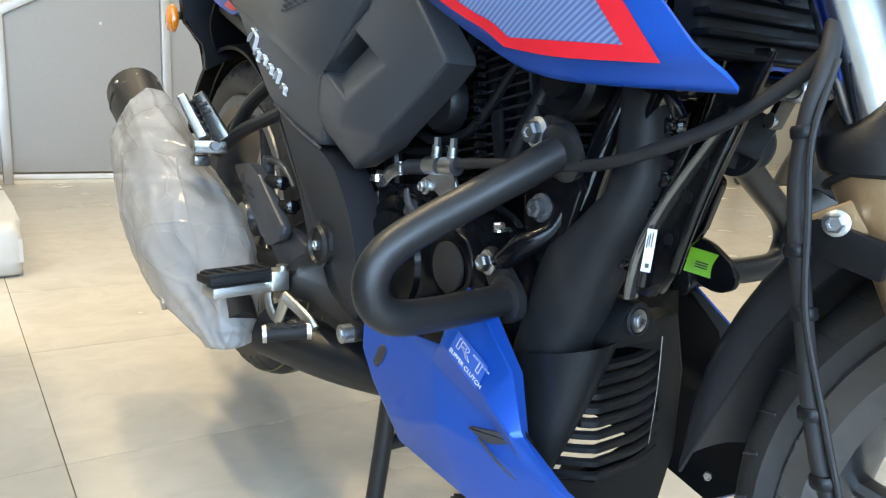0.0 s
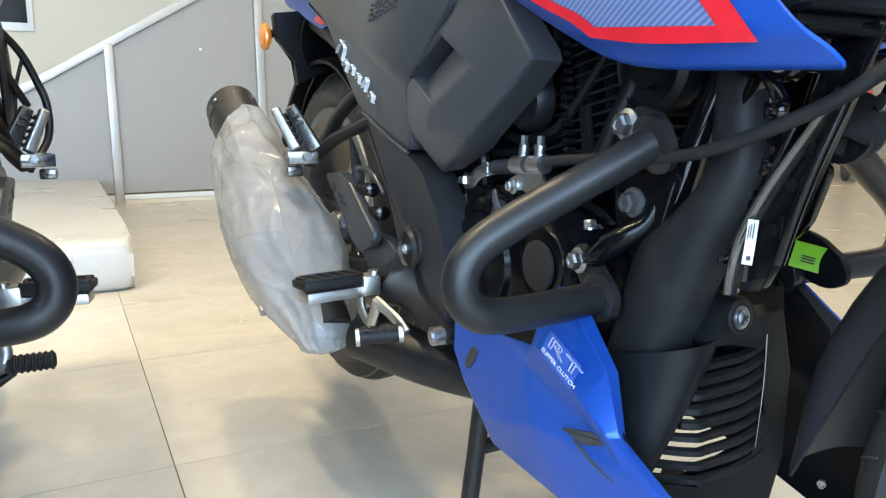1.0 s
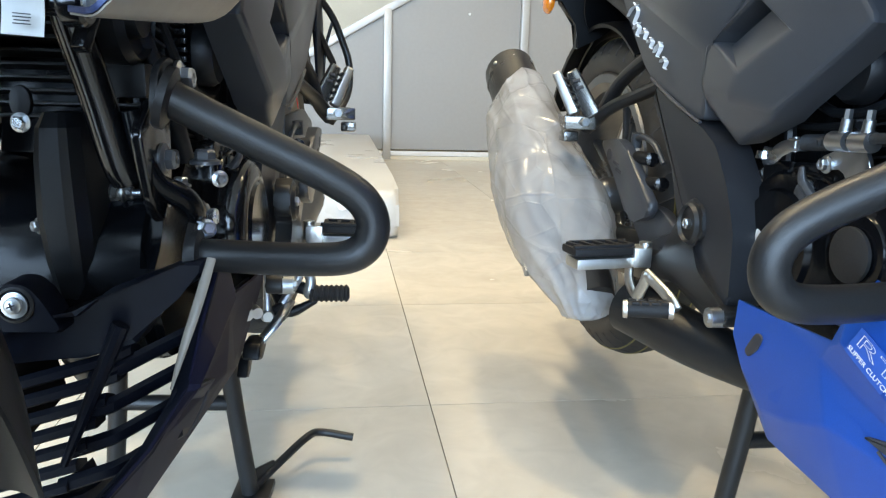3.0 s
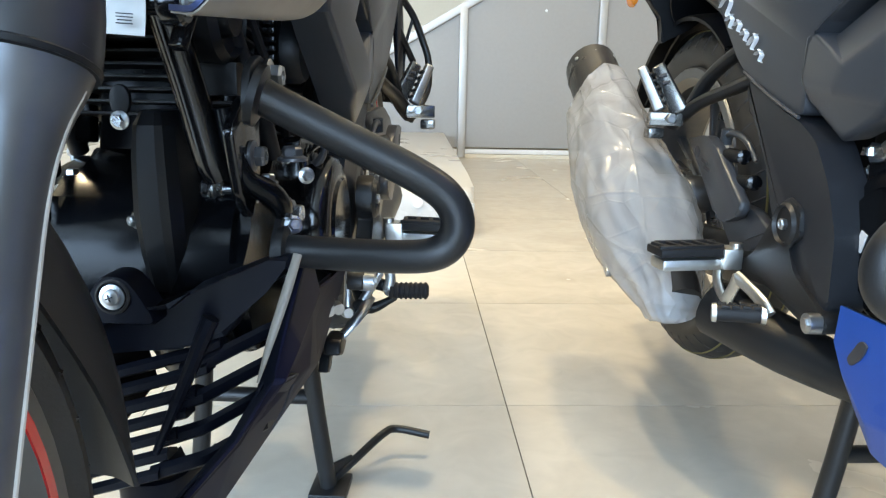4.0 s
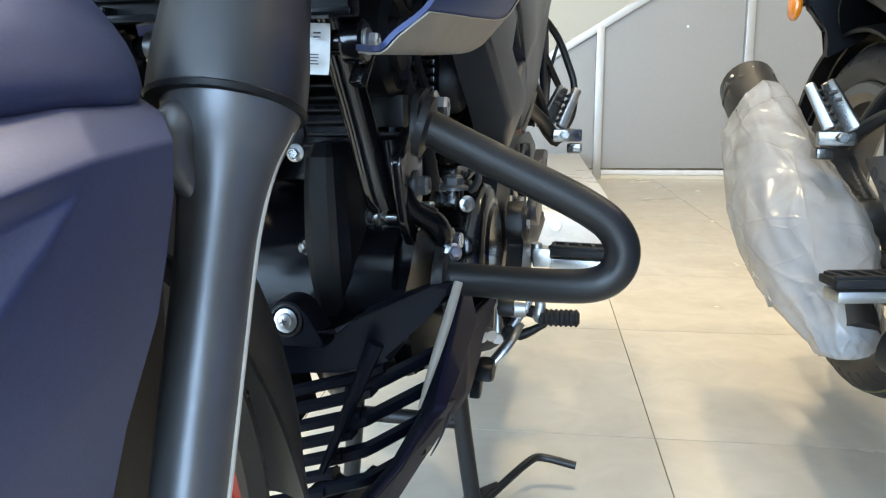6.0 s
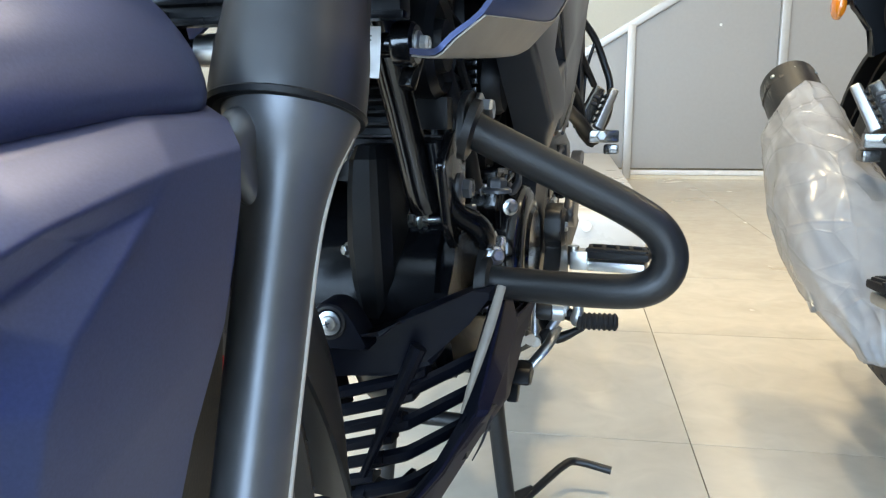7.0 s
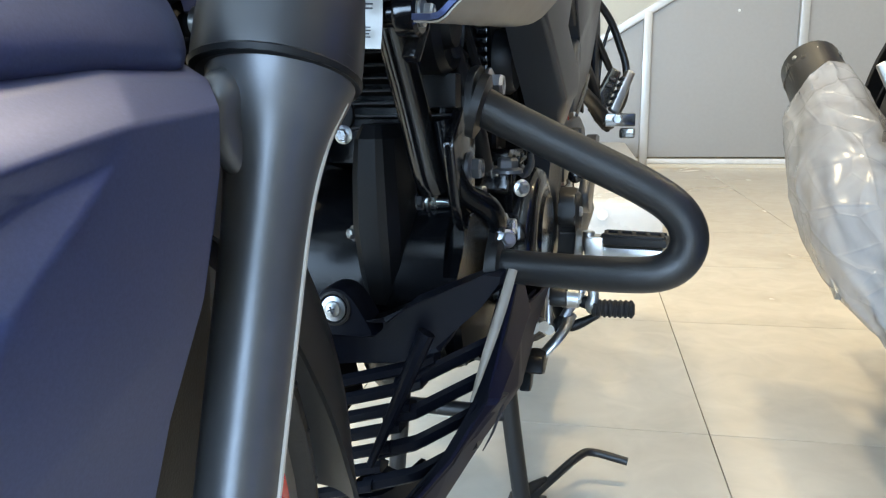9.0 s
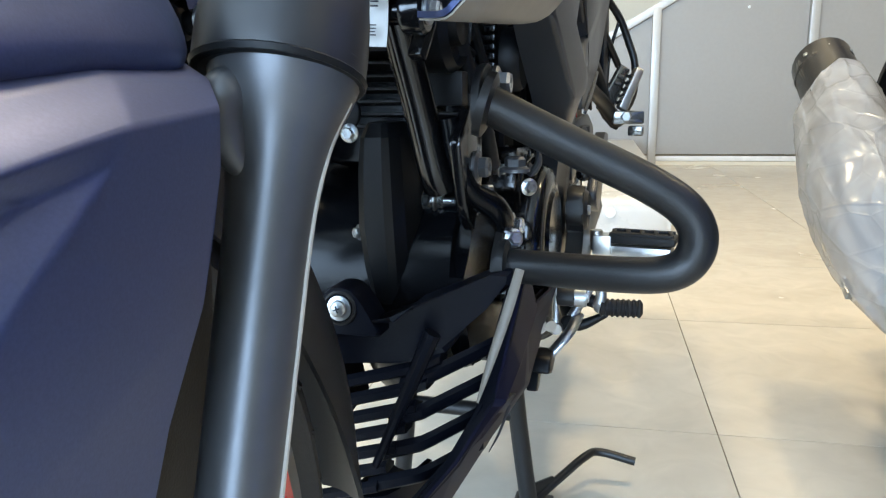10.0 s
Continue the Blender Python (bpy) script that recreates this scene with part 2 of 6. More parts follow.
def cyl(bm, a, b, r0, r1=None, seg=20):
    tube(bm, [a, b], [r0, r0 if r1 is None else r1], seg, 1, smooth=False)


def lathe(bm, origin, axis, profile, seg=32, closed=False):
    """profile: (radius, distance along the axis) pairs."""
    q = V(axis).to_track_quat("Z", "Y").to_matrix()
    o = V(origin)
    rings = [[o + q @ V((r * math.cos(2 * math.pi * k / seg), r * math.sin(2 * math.pi * k / seg), h)) for k in range(seg)] for r, h in profile]
    if closed:
        vs = loft(bm, rings, cap=False)
        a, b = vs[-1], vs[0]
        for i in range(seg):
            j = (i + 1) % seg
            bm.faces.new((a[i], a[j], b[j], b[i]))
    else:
        loft(bm, rings, cap=True)


def box(bm, c, s, rot=(0, 0, 0), bevel=0.003, taper=1.0):
    m = pose(*c, *rot)
    vs = []
    for z in (-1, 1):
        k = taper if z > 0 else 1
        for x, y in ((-1, -1), (1, -1), (1, 1), (-1, 1)):
            vs.append(bm.verts.new(m @ V((x * k * s[0] / 2, y * k * s[1] / 2, z * s[2] / 2))))
    fs = [bm.faces.new([vs[i] for i in q]) for q in ((3, 2, 1, 0), (4, 5, 6, 7), (0, 1, 5, 4), (1, 2, 6, 5), (2, 3, 7, 6), (3, 0, 4, 7))]
    if bevel:
        bmesh.ops.bevel(bm, geom=list({e for f in fs for e in f.edges}), offset=bevel, segments=2, affect="EDGES", profile=0.6)


def slab(bm, outline, x0, x1, bevel=0.004, fx=None, segs=2):
    """A plate with the (y, z) outline between x0 and x1; fx(y, z) bends it sideways."""
    f = fx or (lambda y, z: 0.0)
    a = [bm.verts.new((x0 + f(y, z), y, z)) for y, z in outline]
    b = [bm.verts.new((x1 + f(y, z), y, z)) for y, z in outline]
    n = len(outline)
    fa, fb = bm.faces.new(a[::-1]), bm.faces.new(b)
    for i in range(n):
        j = (i + 1) % n
        bm.faces.new((a[i], a[j], b[j], b[i]))
    if bevel:
        bmesh.ops.bevel(bm, geom=list(fb.edges) + list(fa.edges), offset=bevel, segments=segs, affect="EDGES", profile=0.6)


def rounded(outline, r, n=3):
    """The outline with its corners rounded."""
    out, k = [], len(outline)
    for i in range(k):
        p, a, b = V((*outline[i], 0)), V((*outline[i - 1], 0)), V((*outline[(i + 1) % k], 0))
        u, w = a - p, b - p
        d = min(r, u.length * 0.45, w.length * 0.45)
        s, e = p + u.normalized() * d, p + w.normalized() * d
        for j in range(n + 1):
            t = j / n
            q = s * (1 - t) ** 2 + p * 2 * t * (1 - t) + e * t * t
            out.append((q.x, q.y))
    return out


def thicken(bm, faces, t):
    """Gives an open surface a second skin t behind it, and a rim."""
    bm.normal_update()
    verts = {v for f in faces for v in f.verts}
    back = {v: bm.verts.new(v.co - v.normal * t) for v in verts}
    rim = [e for e in {e for f in faces for e in f.edges} if len(e.link_faces) == 1]
    for f in list(faces):
        bm.faces.new([back[v] for v in reversed(f.verts)])
    for e in rim:
        l = e.link_loops[0]
        p, q = l.vert, l.link_loop_next.vert
        bm.faces.new((q, p, back[p], back[q]))


def sheet(bm, rows, n=4, thick=0.003, m=4, smooth=True, inside=None):
    """A smooth moulded sheet through rows of points, with thickness."""
    cols = [catmull(r, m) for r in rows]
    if smooth:
        grid = list(zip(*[catmull(c, n) for c in zip(*cols)]))
    else:
        grid = cols
    vs = [[bm.verts.new(p) for p in r] for r in grid]
    fs = []
    for a, b in zip(vs, vs[1:]):
        for i in range(len(a) - 1):
            fs.append(bm.faces.new((a[i], a[i + 1], b[i + 1], b[i])))
    bmesh.ops.recalc_face_normals(bm, faces=fs)
    if inside is not None and sum((f.calc_center_median() - V(inside)).dot(f.normal) for f in fs) < 0:
        bmesh.ops.reverse_faces(bm, faces=fs)
    thicken(bm, fs, thick)


def plank(bm, p0, p1, w0, w1, t, side, bevel=0.003):
    """A tapered bar from p0 to p1, w0 to w1 wide along side and t thick."""
    p0, p1 = V(p0), V(p1)
    d = (p1 - p0).normalized()
    sd = V(side)
    sd = (sd - d * sd.dot(d)).normalized()
    nd = d.cross(sd) * (t / 2)
    vs = [bm.verts.new(p + sd * (a * w / 2) + nd * b) for p, w in ((p0, w0), (p1, w1)) for a, b in ((-1, -1), (1, -1), (1, 1), (-1, 1))]
    fs = [bm.faces.new([vs[i] for i in q]) for q in ((3, 2, 1, 0), (4, 5, 6, 7), (0, 1, 5, 4), (1, 2, 6, 5), (2, 3, 7, 6), (3, 0, 4, 7))]
    bmesh.ops.bevel(bm, geom=list({e for f in fs for e in f.edges}), offset=bevel, segments=3, affect="EDGES", profile=0.6)


def bolt(parent, p, axis, r=0.007, material=None, washer=True, name="bolt"):
    """A hexagon flange bolt."""
    bm = bmesh.new()
    if washer:
        lathe(bm, p, axis, [(r * 1.45, 0), (r * 1.45, r * 0.3), (r * 1.05, r * 0.5)], 18)
    o = V(p) + V(axis).normalized() * (r * 0.35)
    lathe(bm, o, axis, [(r, 0), (r, r * 0.8), (r * 0.82, r * 1.05), (r * 0.5, r * 1.05), (r * 0.42, r * 0.9)], 6)
    return part(name, bm, material or STEEL, parent, "", 25)


def screw(parent, p, axis, r=0.01, material=None):
    """A cross-head screw in a dished washer."""
    bm = bmesh.new()
    lathe(bm, p, axis, [(r * 1.5, 0), (r * 1.5, r * 0.2), (r, r * 0.3), (r * 0.95, r * 0.65), (r * 0.6, r * 0.9)], 24)
    ob = part("screw", bm, material or STEEL, parent)
    q = V(axis).to_track_quat("Z", "Y").to_matrix().to_4x4()
    bm = bmesh.new()
    m = Matrix.Translation(V(p) + V(axis).normalized() * (r * 0.9)) @ q
    for a in (20, 110):
        box(bm, (0, 0, 0), (r * 0.9, r * 0.16, 0.001), (0, 0, a), 0)
    bmesh.ops.transform(bm, matrix=m, verts=bm.verts)
    part("slot", bm, INK, ob)
    return ob

# ---------- the room ----------
WALL_Y = 4.412


def flat_box(name, lo, hi, material, label="", bevel=0.0):
    bm = bmesh.new()
    box(bm, [(a + b) / 2 for a, b in zip(lo, hi)], [b - a for a, b in zip(lo, hi)], bevel=bevel)
    return fixed(name, bm, material, label)


FLOOR = flat_box("floor", (-4.2, -5.0, -0.12), (11.2, 5.4, -0.006), GROUT, "cream polished floor tiles with thin dark joints")
flat_box("ceiling", (-4.4, -5.2, 3.0), (11.4, 5.6, 3.12), CEILING, "white boarded ceiling")
flat_box("wall_back", (-4.4, 5.3, -0.006), (11.4, 5.42, 3.0), PLASTER, "cream painted wall behind the ramp")
flat_box("wall_left", (-4.32, -3.1, -0.006), (-4.2, 5.3, 3.0), PLASTER, "cream painted wall")
flat_box("wall_left_sill", (-4.32, -5.0, -0.006), (-4.2, -3.1, 0.3), PLASTER, "cream painted wall below the window")
flat_box("wall_left_lintel", (-4.32, -5.0, 2.7), (-4.2, -3.1, 3.0), PLASTER, "cream painted wall above the window")
flat_box("wall_right", (11.2, -5.0, -0.006), (11.32, 5.3, 3.0), PLASTER, "cream painted wall")
# front wall with the shop window's opening
flat_box("wall_front", (0.9, -5.12, -0.006), (11.2, -5.0, 3.0), PLASTER, "cream painted wall")
flat_box("wall_front_sill", (-4.2, -5.12, -0.006), (0.9, -5.0, 0.3), PLASTER, "cream painted wall below the window")
flat_box("wall_front_lintel", (-4.2, -5.12, 2.7), (0.9, -5.0, 3.0), PLASTER, "cream painted wall above the window")

# sloping partition of grey panels on posts
SLOPE, RAIL0 = 0.585, 1.0
rail_z = lambda x: RAIL0 + SLOPE * (x - 0.19) + 0.085
PART = thing("partition", pose(0, WALL_Y, 0), "grey panel partition with pale posts and sloping rail", "partition", kind="structure")
for a, b in ((-2.0, -0.83), (-0.77, 0.165), (0.225, 1.185), (1.245, 2.2), (2.26, 3.2), (3.26, 4.2), (4.26, 5.2)):
    bm = bmesh.new()
    za, zb = min(rail_z(a), 2.6), min(rail_z(b), 2.6)
    prof = [(a, 0.075), (b, 0.075), (b, max(zb, 0.09)), (a, max(za, 0.085))]
    fr = [bm.verts.new((x, 0.0, z)) for x, z in prof]
    bk = [bm.verts.new((x, 0.02, z)) for x, z in prof]
    bm.faces.new(fr), bm.faces.new(bk[::-1])
    for i in range(4):
        bm.faces.new((fr[i], bk[i], bk[(i + 1) % 4], fr[(i + 1) % 4]))
    part("panel", bm, PANEL, PART)
    bm = bmesh.new()
    box(bm, ((a + b) / 2, -0.012, 0.045), (b - a, 0.035, 0.035), bevel=0.004)
    part("bottom_rail", bm, WHITE_PAINT, PART, "white bottom rail")
    bm = bmesh.new()
    box(bm, ((a + b) / 2, -0.004, 0.012), (b - a, 0.06, 0.026), bevel=0.003)
    part("kick_strip", bm, PLASTER, PART)
for x in (-0.80, 0.195, 1.215, 2.23, 3.23, 4.23):
    bm = bmesh.new()
    top = min(rail_z(x), 2.6)
    box(bm, (x, -0.012, top / 2), (0.056, 0.06, top), bevel=0.004)
    part("post", bm, POST, PART, "pale metal post")
bm = bmesh.new()
p, q = V((-2.0, -0.01, rail_z(-2.0))), V((2.75, -0.01, rail_z(2.75)))
ang = math.degrees(math.atan(SLOPE))
box(bm, (p + q) / 2, ((q - p).length, 0.06, 0.056), (0, -ang, 0), 0.006)
part("sloping_rail", bm, POST, PART, "pale sloping top rail")

bm = bmesh.new()
lathe(bm, (0.80, -0.001, 1.074), (0, -1, 0), [(0.010, 0), (0.009, 0.003), (0.004, 0.004), (0.004, 0.012)], 16)
part("wall_fitting", bm, WHITE_PAINT, PART, "small pale fitting on the panel")

# display platform with a rounded nose
bm = bmesh.new()
prof = rounded([(-0.0, 0.0), (0.0, 0.175), (0.35, 0.19), (2.9, 0.19), (2.9, 0.0)], 0.05, 5)
a = [bm.verts.new((0.0, y, z)) for y, z in prof]
b = [bm.verts.new((-1.9, y, z)) for y, z in prof]
bm.faces.new(a[::-1]), bm.faces.new(b)
for i in range(len(prof)):
    j = (i + 1) % len(prof)
    bm.faces.new((a[i], a[j], b[j], b[i]))
bmesh.ops.bevel(bm, geom=[e for e in bm.edges if all(v.co.x > -0.01 for v in e.verts)], offset=0.035, segments=4, affect="EDGES", profile=0.55)
PLATFORM = thing("display_platform", pose(0.055, 1.40, 0.0), "low white display platform with rounded edges", "platform")
part("body", bm, WHITE_PLATFORM, PLATFORM)
bm = bmesh.new()
box(bm, (-0.52, 1.15, 0.192), (0.22, 0.20, 0.008), bevel=0.002)
box(bm, (-0.50, 1.30, 0.205), (0.12, 0.015, 0.02), bevel=0.003)
box(bm, (-0.455, 1.30, 0.212), (0.025, 0.03, 0.03), bevel=0.003)
part("wheel_plate", bm, BLACK, PLATFORM, "dark metal wheel plate")
bm = bmesh.new()
lathe(bm, (-0.20, -0.004, 0.125), (0, -1, 0), [(0.018, 0), (0.018, 0.004), (0.014, 0.006)], 24)
part("plug", bm, WHITE_PAINT, PLATFORM)

# picture on the far wall
FRAME = thing("picture_frame", pose(-0.42, 5.3, 1.45), "dark framed picture on the cream wall", "picture")
bm = bmesh.new()
box(bm, (0, -0.012, 0), (0.34, 0.024, 0.42), bevel=0.003)
part("mount", bm, WHITE_PAINT, FRAME)
bm = bmesh.new()
box(bm, (0, -0.027, 0.02), (0.26, 0.006, 0.34), bevel=0.001)
part("print", bm, BLACK, FRAME)


# ---------- motorcycles ----------


def tyre_profile(r, w, rim):
    """Cross-section of a tyre as (radius, across) pairs, closed."""
    out = []
    for k in range(13):
        a = math.pi * k / 12
        out.append((rim + (r - rim) * math.sin(a) ** 0.75 if 0 < k < 12 else rim, -w / 2 * math.cos(a) * (1.0 if 0 < k < 12 else 0.70)))
    out += [(rim - 0.004, w * 0.3), (rim - 0.004, -w * 0.3)]
    return out


def wheel(parent, c, r, w, rim, accent, xf, disc_side, grooves, name):
    """Cast wheel: rim with spokes, tyre with grooves, brake disc."""
    bm = bmesh.new()
    lathe(bm, V(c) - V((0, 0, 0)), (1, 0, 0), [(rim + 0.004, -w * 0.43), (rim + 0.007, -w * 0.40), (rim - 0.012, -w * 0.28), (rim - 0.016, 0), (rim - 0.012, w * 0.28), (rim + 0.007, w * 0.40), (rim + 0.004, w * 0.43), (rim - 0.012, w * 0.43), (rim - 0.016, w * 0.39), (rim - 0.026, w * 0.34), (rim - 0.030, w * 0.2), (rim - 0.033, 0), (rim - 0.030, -w * 0.2), (rim - 0.026, -w * 0.34), (rim - 0.016, -w * 0.39), (rim - 0.012, -w * 0.43)], 64, closed=True)
    spokes = []
    for k in range(5):
        for d in (-8, 8):
            a = radians(72 * k + 20)
            e = radians(72 * k + 20 + d)
            p0 = V(c) + V((0, math.cos(a), math.sin(a))) * 0.03
            p1 = V(c) + V((0, math.cos(e), math.sin(e))) * (rim - 0.02)
            sp = bmesh.new()
            tube(sp, [p0, p0.lerp(p1, 0.5), p1], [0.014, 0.009, 0.011], 8, 3, flat=0.7)
            spokes.append(sp)
    hb = bmesh.new()
    lathe(hb, V(c) - V((w * 0.4, 0, 0)), (1, 0, 0), [(0.03, 0), (0.036, 0.01), (0.036, w * 0.8 - 0.01), (0.03, w * 0.8)], 28)
    ob = part(name, bm, RIM, parent, "black cast wheel", xf=xf)
    part("hub", hb, RIM, ob, xf=xf)
    for sp in spokes:
        part("spoke", sp, RIM, ob, xf=xf)
    bm = bmesh.new()
    lathe(bm, c, (1, 0, 0), tyre_profile(r, w, rim), 96, closed=True)
    part("tyre", bm, TYRE, ob, "black grooved tyre", 50, xf)
    if grooves:
        bm = bmesh.new()
        for k in range(44):
            for s in (-1, 1):
                a0 = 2 * math.pi * (k + 0.25 * s) / 44
                pts = []
                for j in range(5):
                    u = 0.12 + 0.62 * j / 4
                    aa = a0 + 0.10 * j / 4
                    q = math.pi * (0.5 + 0.5 * u * s)
                    rad = rim + (r - rim) * max(math.sin(q), 0) ** 0.75 - 0.0009
                    pts.append(V(c) + V((-w / 2 * math.cos(q), rad * math.cos(aa), rad * math.sin(aa))))
                tube(bm, pts, 0.0016, 4, 1, smooth=False)
        part("groove", bm, INK, ob, "", xf=xf)
    if accent:
        bm = bmesh.new()
        for s in (-1, 1):
            lathe(bm, V(c) + V((s * w * 0.425, 0, 0)), (s, 0, 0), [(rim - 0.006, 0), (rim - 0.006, 0.0015), (rim - 0.0125, 0.0015), (rim - 0.0125, 0)], 64, closed=True)
        part("rim_tape", bm, accent, ob, "coloured rim tape", xf=xf)
    bm = bmesh.new()
    d = V(c) + V((disc_side * (w * 0.5 + 0.005), 0, 0))
    lathe(bm, d, (1, 0, 0), [(0.12, -0.002), (0.12, 0.002), (0.085, 0.002), (0.085, -0.002)], 48, closed=True)
    for k in range(5):
        a = radians(72 * k)
        tube(bm, [d + V((0, math.cos(a), math.sin(a))) * 0.032, d + V((0, math.cos(a), math.sin(a))) * 0.09], 0.006, 6, 1, smooth=False)
    part("brake_disc", bm, STEEL, ob, "steel brake disc", xf=xf)
    return ob


def shroud_x(y, z):
    """Half-width of the tank's side at a place along and up."""
    t = min(max((z - 0.57) / 0.20, 0), 1)
    front = min(max((-0.80 - y) / 0.15, 0), 1)
    rear = min(max((y + 0.66) / 0.25, 0), 1)
    return 0.166 + 0.018 * math.sin(math.pi * min(t * 1.6, 1) * 0.5) - 0.05 * max(t - 0.45, 0) - 0.02 * front ** 2 - 0.03 * rear


def band(bm, s, inner, outer, lift=0.0015, n=8):
    """A printed strip on the tank's side, between two (y, z) lines."""
    ia, oa = catmull([(0, *p) for p in inner], n) if len(inner) > 2 else catmull([(0, *p) for p in inner], n), catmull([(0, *p) for p in outer], n)
    rows = []
    for a, b in zip(ia, oa):
        rows.append([V((s * (shroud_x(q.y, q.z) + lift), q.y, q.z)) for q in [a.lerp(b, k / 6) for k in range(7)]])
    for r0, r1 in zip(rows, rows[1:]):
        v = [[bm.verts.new(p) for p in r] for r in (r0, r1)]
        for i in range(6):
            bm.faces.new((v[0][i], v[0][i + 1], v[1][i + 1], v[1][i]))
    bmesh.ops.remove_doubles(bm, verts=bm.verts, dist=1e-5)


def lettering(parent, text, m, size, material, name="lettering", outline=0.0):
    cu = bpy.data.curves.new(name, "FONT")
    cu.body, cu.size, cu.extrude = text, size, 0.0002
    if outline:
        cu.fill_mode, cu.bevel_depth, cu.extrude = "NONE", outline, 0.0
    tmp = bpy.data.objects.new(name, cu)
    me = bpy.data.meshes.new_from_object(tmp)
    bpy.data.objects.remove(tmp)
    me.transform(m)
    me.materials.clear()
    me.materials.append(material)
    ob = new(name, me)
    ob.parent = parent
    return ob


def side_matrix(origin, along, up):
    """Frame for flat writing: along runs with the text, up is the letters' height."""
    a, u = V(along).normalized(), V(up).normalized()
    u = (u - a * u.dot(a)).normalized()
    w = a.cross(u)
    return Matrix((( a.x, u.x, w.x, origin[0]), (a.y, u.y, w.y, origin[1]), (a.z, u.z, w.z, origin[2]), (0, 0, 0, 1)))


def motorcycle(m, label, paint, fork_metal, wheel_tape, fork, header_x, header_r, steer, trim, decals):
    """A sport commuter with engine guard, belly cowl and centre stand. Local axes: -y ahead, +x its left."""
    bike = thing("motorcycle", m, label, "motorcycle", "sport motorcycles in the showroom")
    st = Matrix.Translation((0, -0.97, 0)) @ Matrix.Rotation(radians(steer), 4, "Z") @ Matrix.Translation((0, 0.97, 0))
    fork_at = lambda s, z: V((s * fork[0], fork[1] - fork[2] * (0.541 - z), z))
    P = lambda n, bm, mt, lb="", par=None, sharp=38, xf=None: part(n, bm, mt, par or bike, lb, sharp, xf)

    # wheels
    FC, RC = (0, -1.15, 0.272), (0, 0.160, 0.345)
    wheel(bike, FC, 0.270, 0.088, 0.222, wheel_tape, st, -1, True, "front_wheel")
    wheel(bike, RC, 0.300, 0.125, 0.222, wheel_tape, None, 1, True, "rear_wheel")

    if decals:
        bm = bmesh.new()
        for x in (-0.034, -0.008, 0.022):
            q = math.acos(-2 * x / 0.125)
            r = 0.222 + 0.078 * math.sin(q) ** 0.75
            lathe(bm, (x, RC[1], RC[2]), (1, 0, 0), [(r - 0.002, -0.0016), (r + 0.0007, -0.0012), (r + 0.0007, 0.0012), (r - 0.002, 0.0016)], 96, closed=True)
        P("tread_line", bm, YELLOW, "yellow factory lines on the new tyre")

    # front fork
    for s in (-1, 1):
        bm = bmesh.new()
        zs = (0.275, 0.30, 0.36, 0.44, 0.49, 0.515, 0.532, 0.545)
        tube(bm, [fork_at(s, z) for z in zs], ([0.021, 0.0215, 0.0205, 0.0205, 0.0240, 0.0280, 0.0305, 0.031] if decals else [0.0190, 0.0180, 0.0148, 0.0153, 0.0162, 0.0200, 0.0262, 0.0300]), 28, 5)
        box(bm, fork_at(s, 0.272) + V((0, -0.03, 0)), (0.034, 0.085, 0.044), (14, 0, 0), 0.008)
        leg = P("fork_leg", bm, fork_metal, "cast lower fork leg")
        bm = bmesh.new()
        if decals:
            tube(bm, [fork_at(s, z) + V((-s * x, y, 0)) for z, x, y in ((0.527, 0.021, -0.021), (0.519, 0.021, -0.023), (0.504, 0.020, -0.020), (0.490, 0.015, -0.019), (0.478, 0.013, -0.017))], [0.003, 0.0085, 0.0070, 0.0060, 0.002], 14, 5)
            lathe(bm, fork_at(s, 0.519) + V((-s * 0.026, -0.026, 0)), (-s * 0.8, -0.6, 0.1), [(0.006, -0.004), (0.0062, 0.003), (0.0045, 0.005)], 16)
        else:
            tube(bm, [fork_at(s, z) + V((-s * x, y, 0)) for z, x, y in ((0.540, 0.007, -0.018), (0.5345, 0.010, -0.023), (0.524, 0.0105, -0.022), (0.515, 0.008, -0.018), (0.505, 0.003, -0.013))], [0.004, 0.0085, 0.0080, 0.0070, 0.003], 14, 5)
        part("lug", bm, fork_metal, leg)
        if not decals:
            # pale bead on the parting line paints the highlight of its lit chamfer
            bm = bmesh.new()
            tube(bm, [fork_at(s, z) + V((s * 0.97, 0.24, 0)) * r for z, r in ((0.530, 0.0252), (0.515, 0.0198), (0.49, 0.0161), (0.45, 0.0153), (0.40, 0.0149), (0.36, 0.0146), (0.348, 0.0160), (0.32, 0.0170))], 0.0013, 8, 4)
            part("lit_parting_edge", bm, PALE_EDGE, leg, "parting edge coloured pale for its lit chamfer")
        bm = bmesh.new()
        tube(bm, [fork_at(s, 0.54), fork_at(s, 0.95)], 0.0178, 24, 1, smooth=False)
        part("stanchion", bm, CHROME, leg, "chromed fork tube")
        bm = bmesh.new()
        if decals:
            axis = (fork_at(s, 0.6) - fork_at(s, 0.5)).normalized()
            rings = []
            for r, low, high in ((0.0335, 0.527, 0.0), (0.0355, 0.529, 0.0), (0.0350, 0.540, 0.25), (0.0315, 0.546, 0.80), (0.0290, 0.548, 0.97), (0.0265, 0.5485, 1.0), (0.0250, 0.546, 1.0)):
                rings.append([fork_at(s, low) + V((r * math.cos(a), r * math.sin(a), 0)) + axis * (0.052 * high * (0.5 + 0.5 * math.cos(a - math.atan2(-0.56, -s * 0.83)))) for a in [2 * math.pi * k / 36 for k in range(36)]])
            loft(bm, rings)
        else:
            tube(bm, [fork_at(s, z) + V((-s * 0.0022, 0, 0)) for z in (0.538, 0.545, 0.560, 0.580, 0.64)], [0.0318, 0.0322, 0.0318, 0.0300, 0.0270], 26, 5)
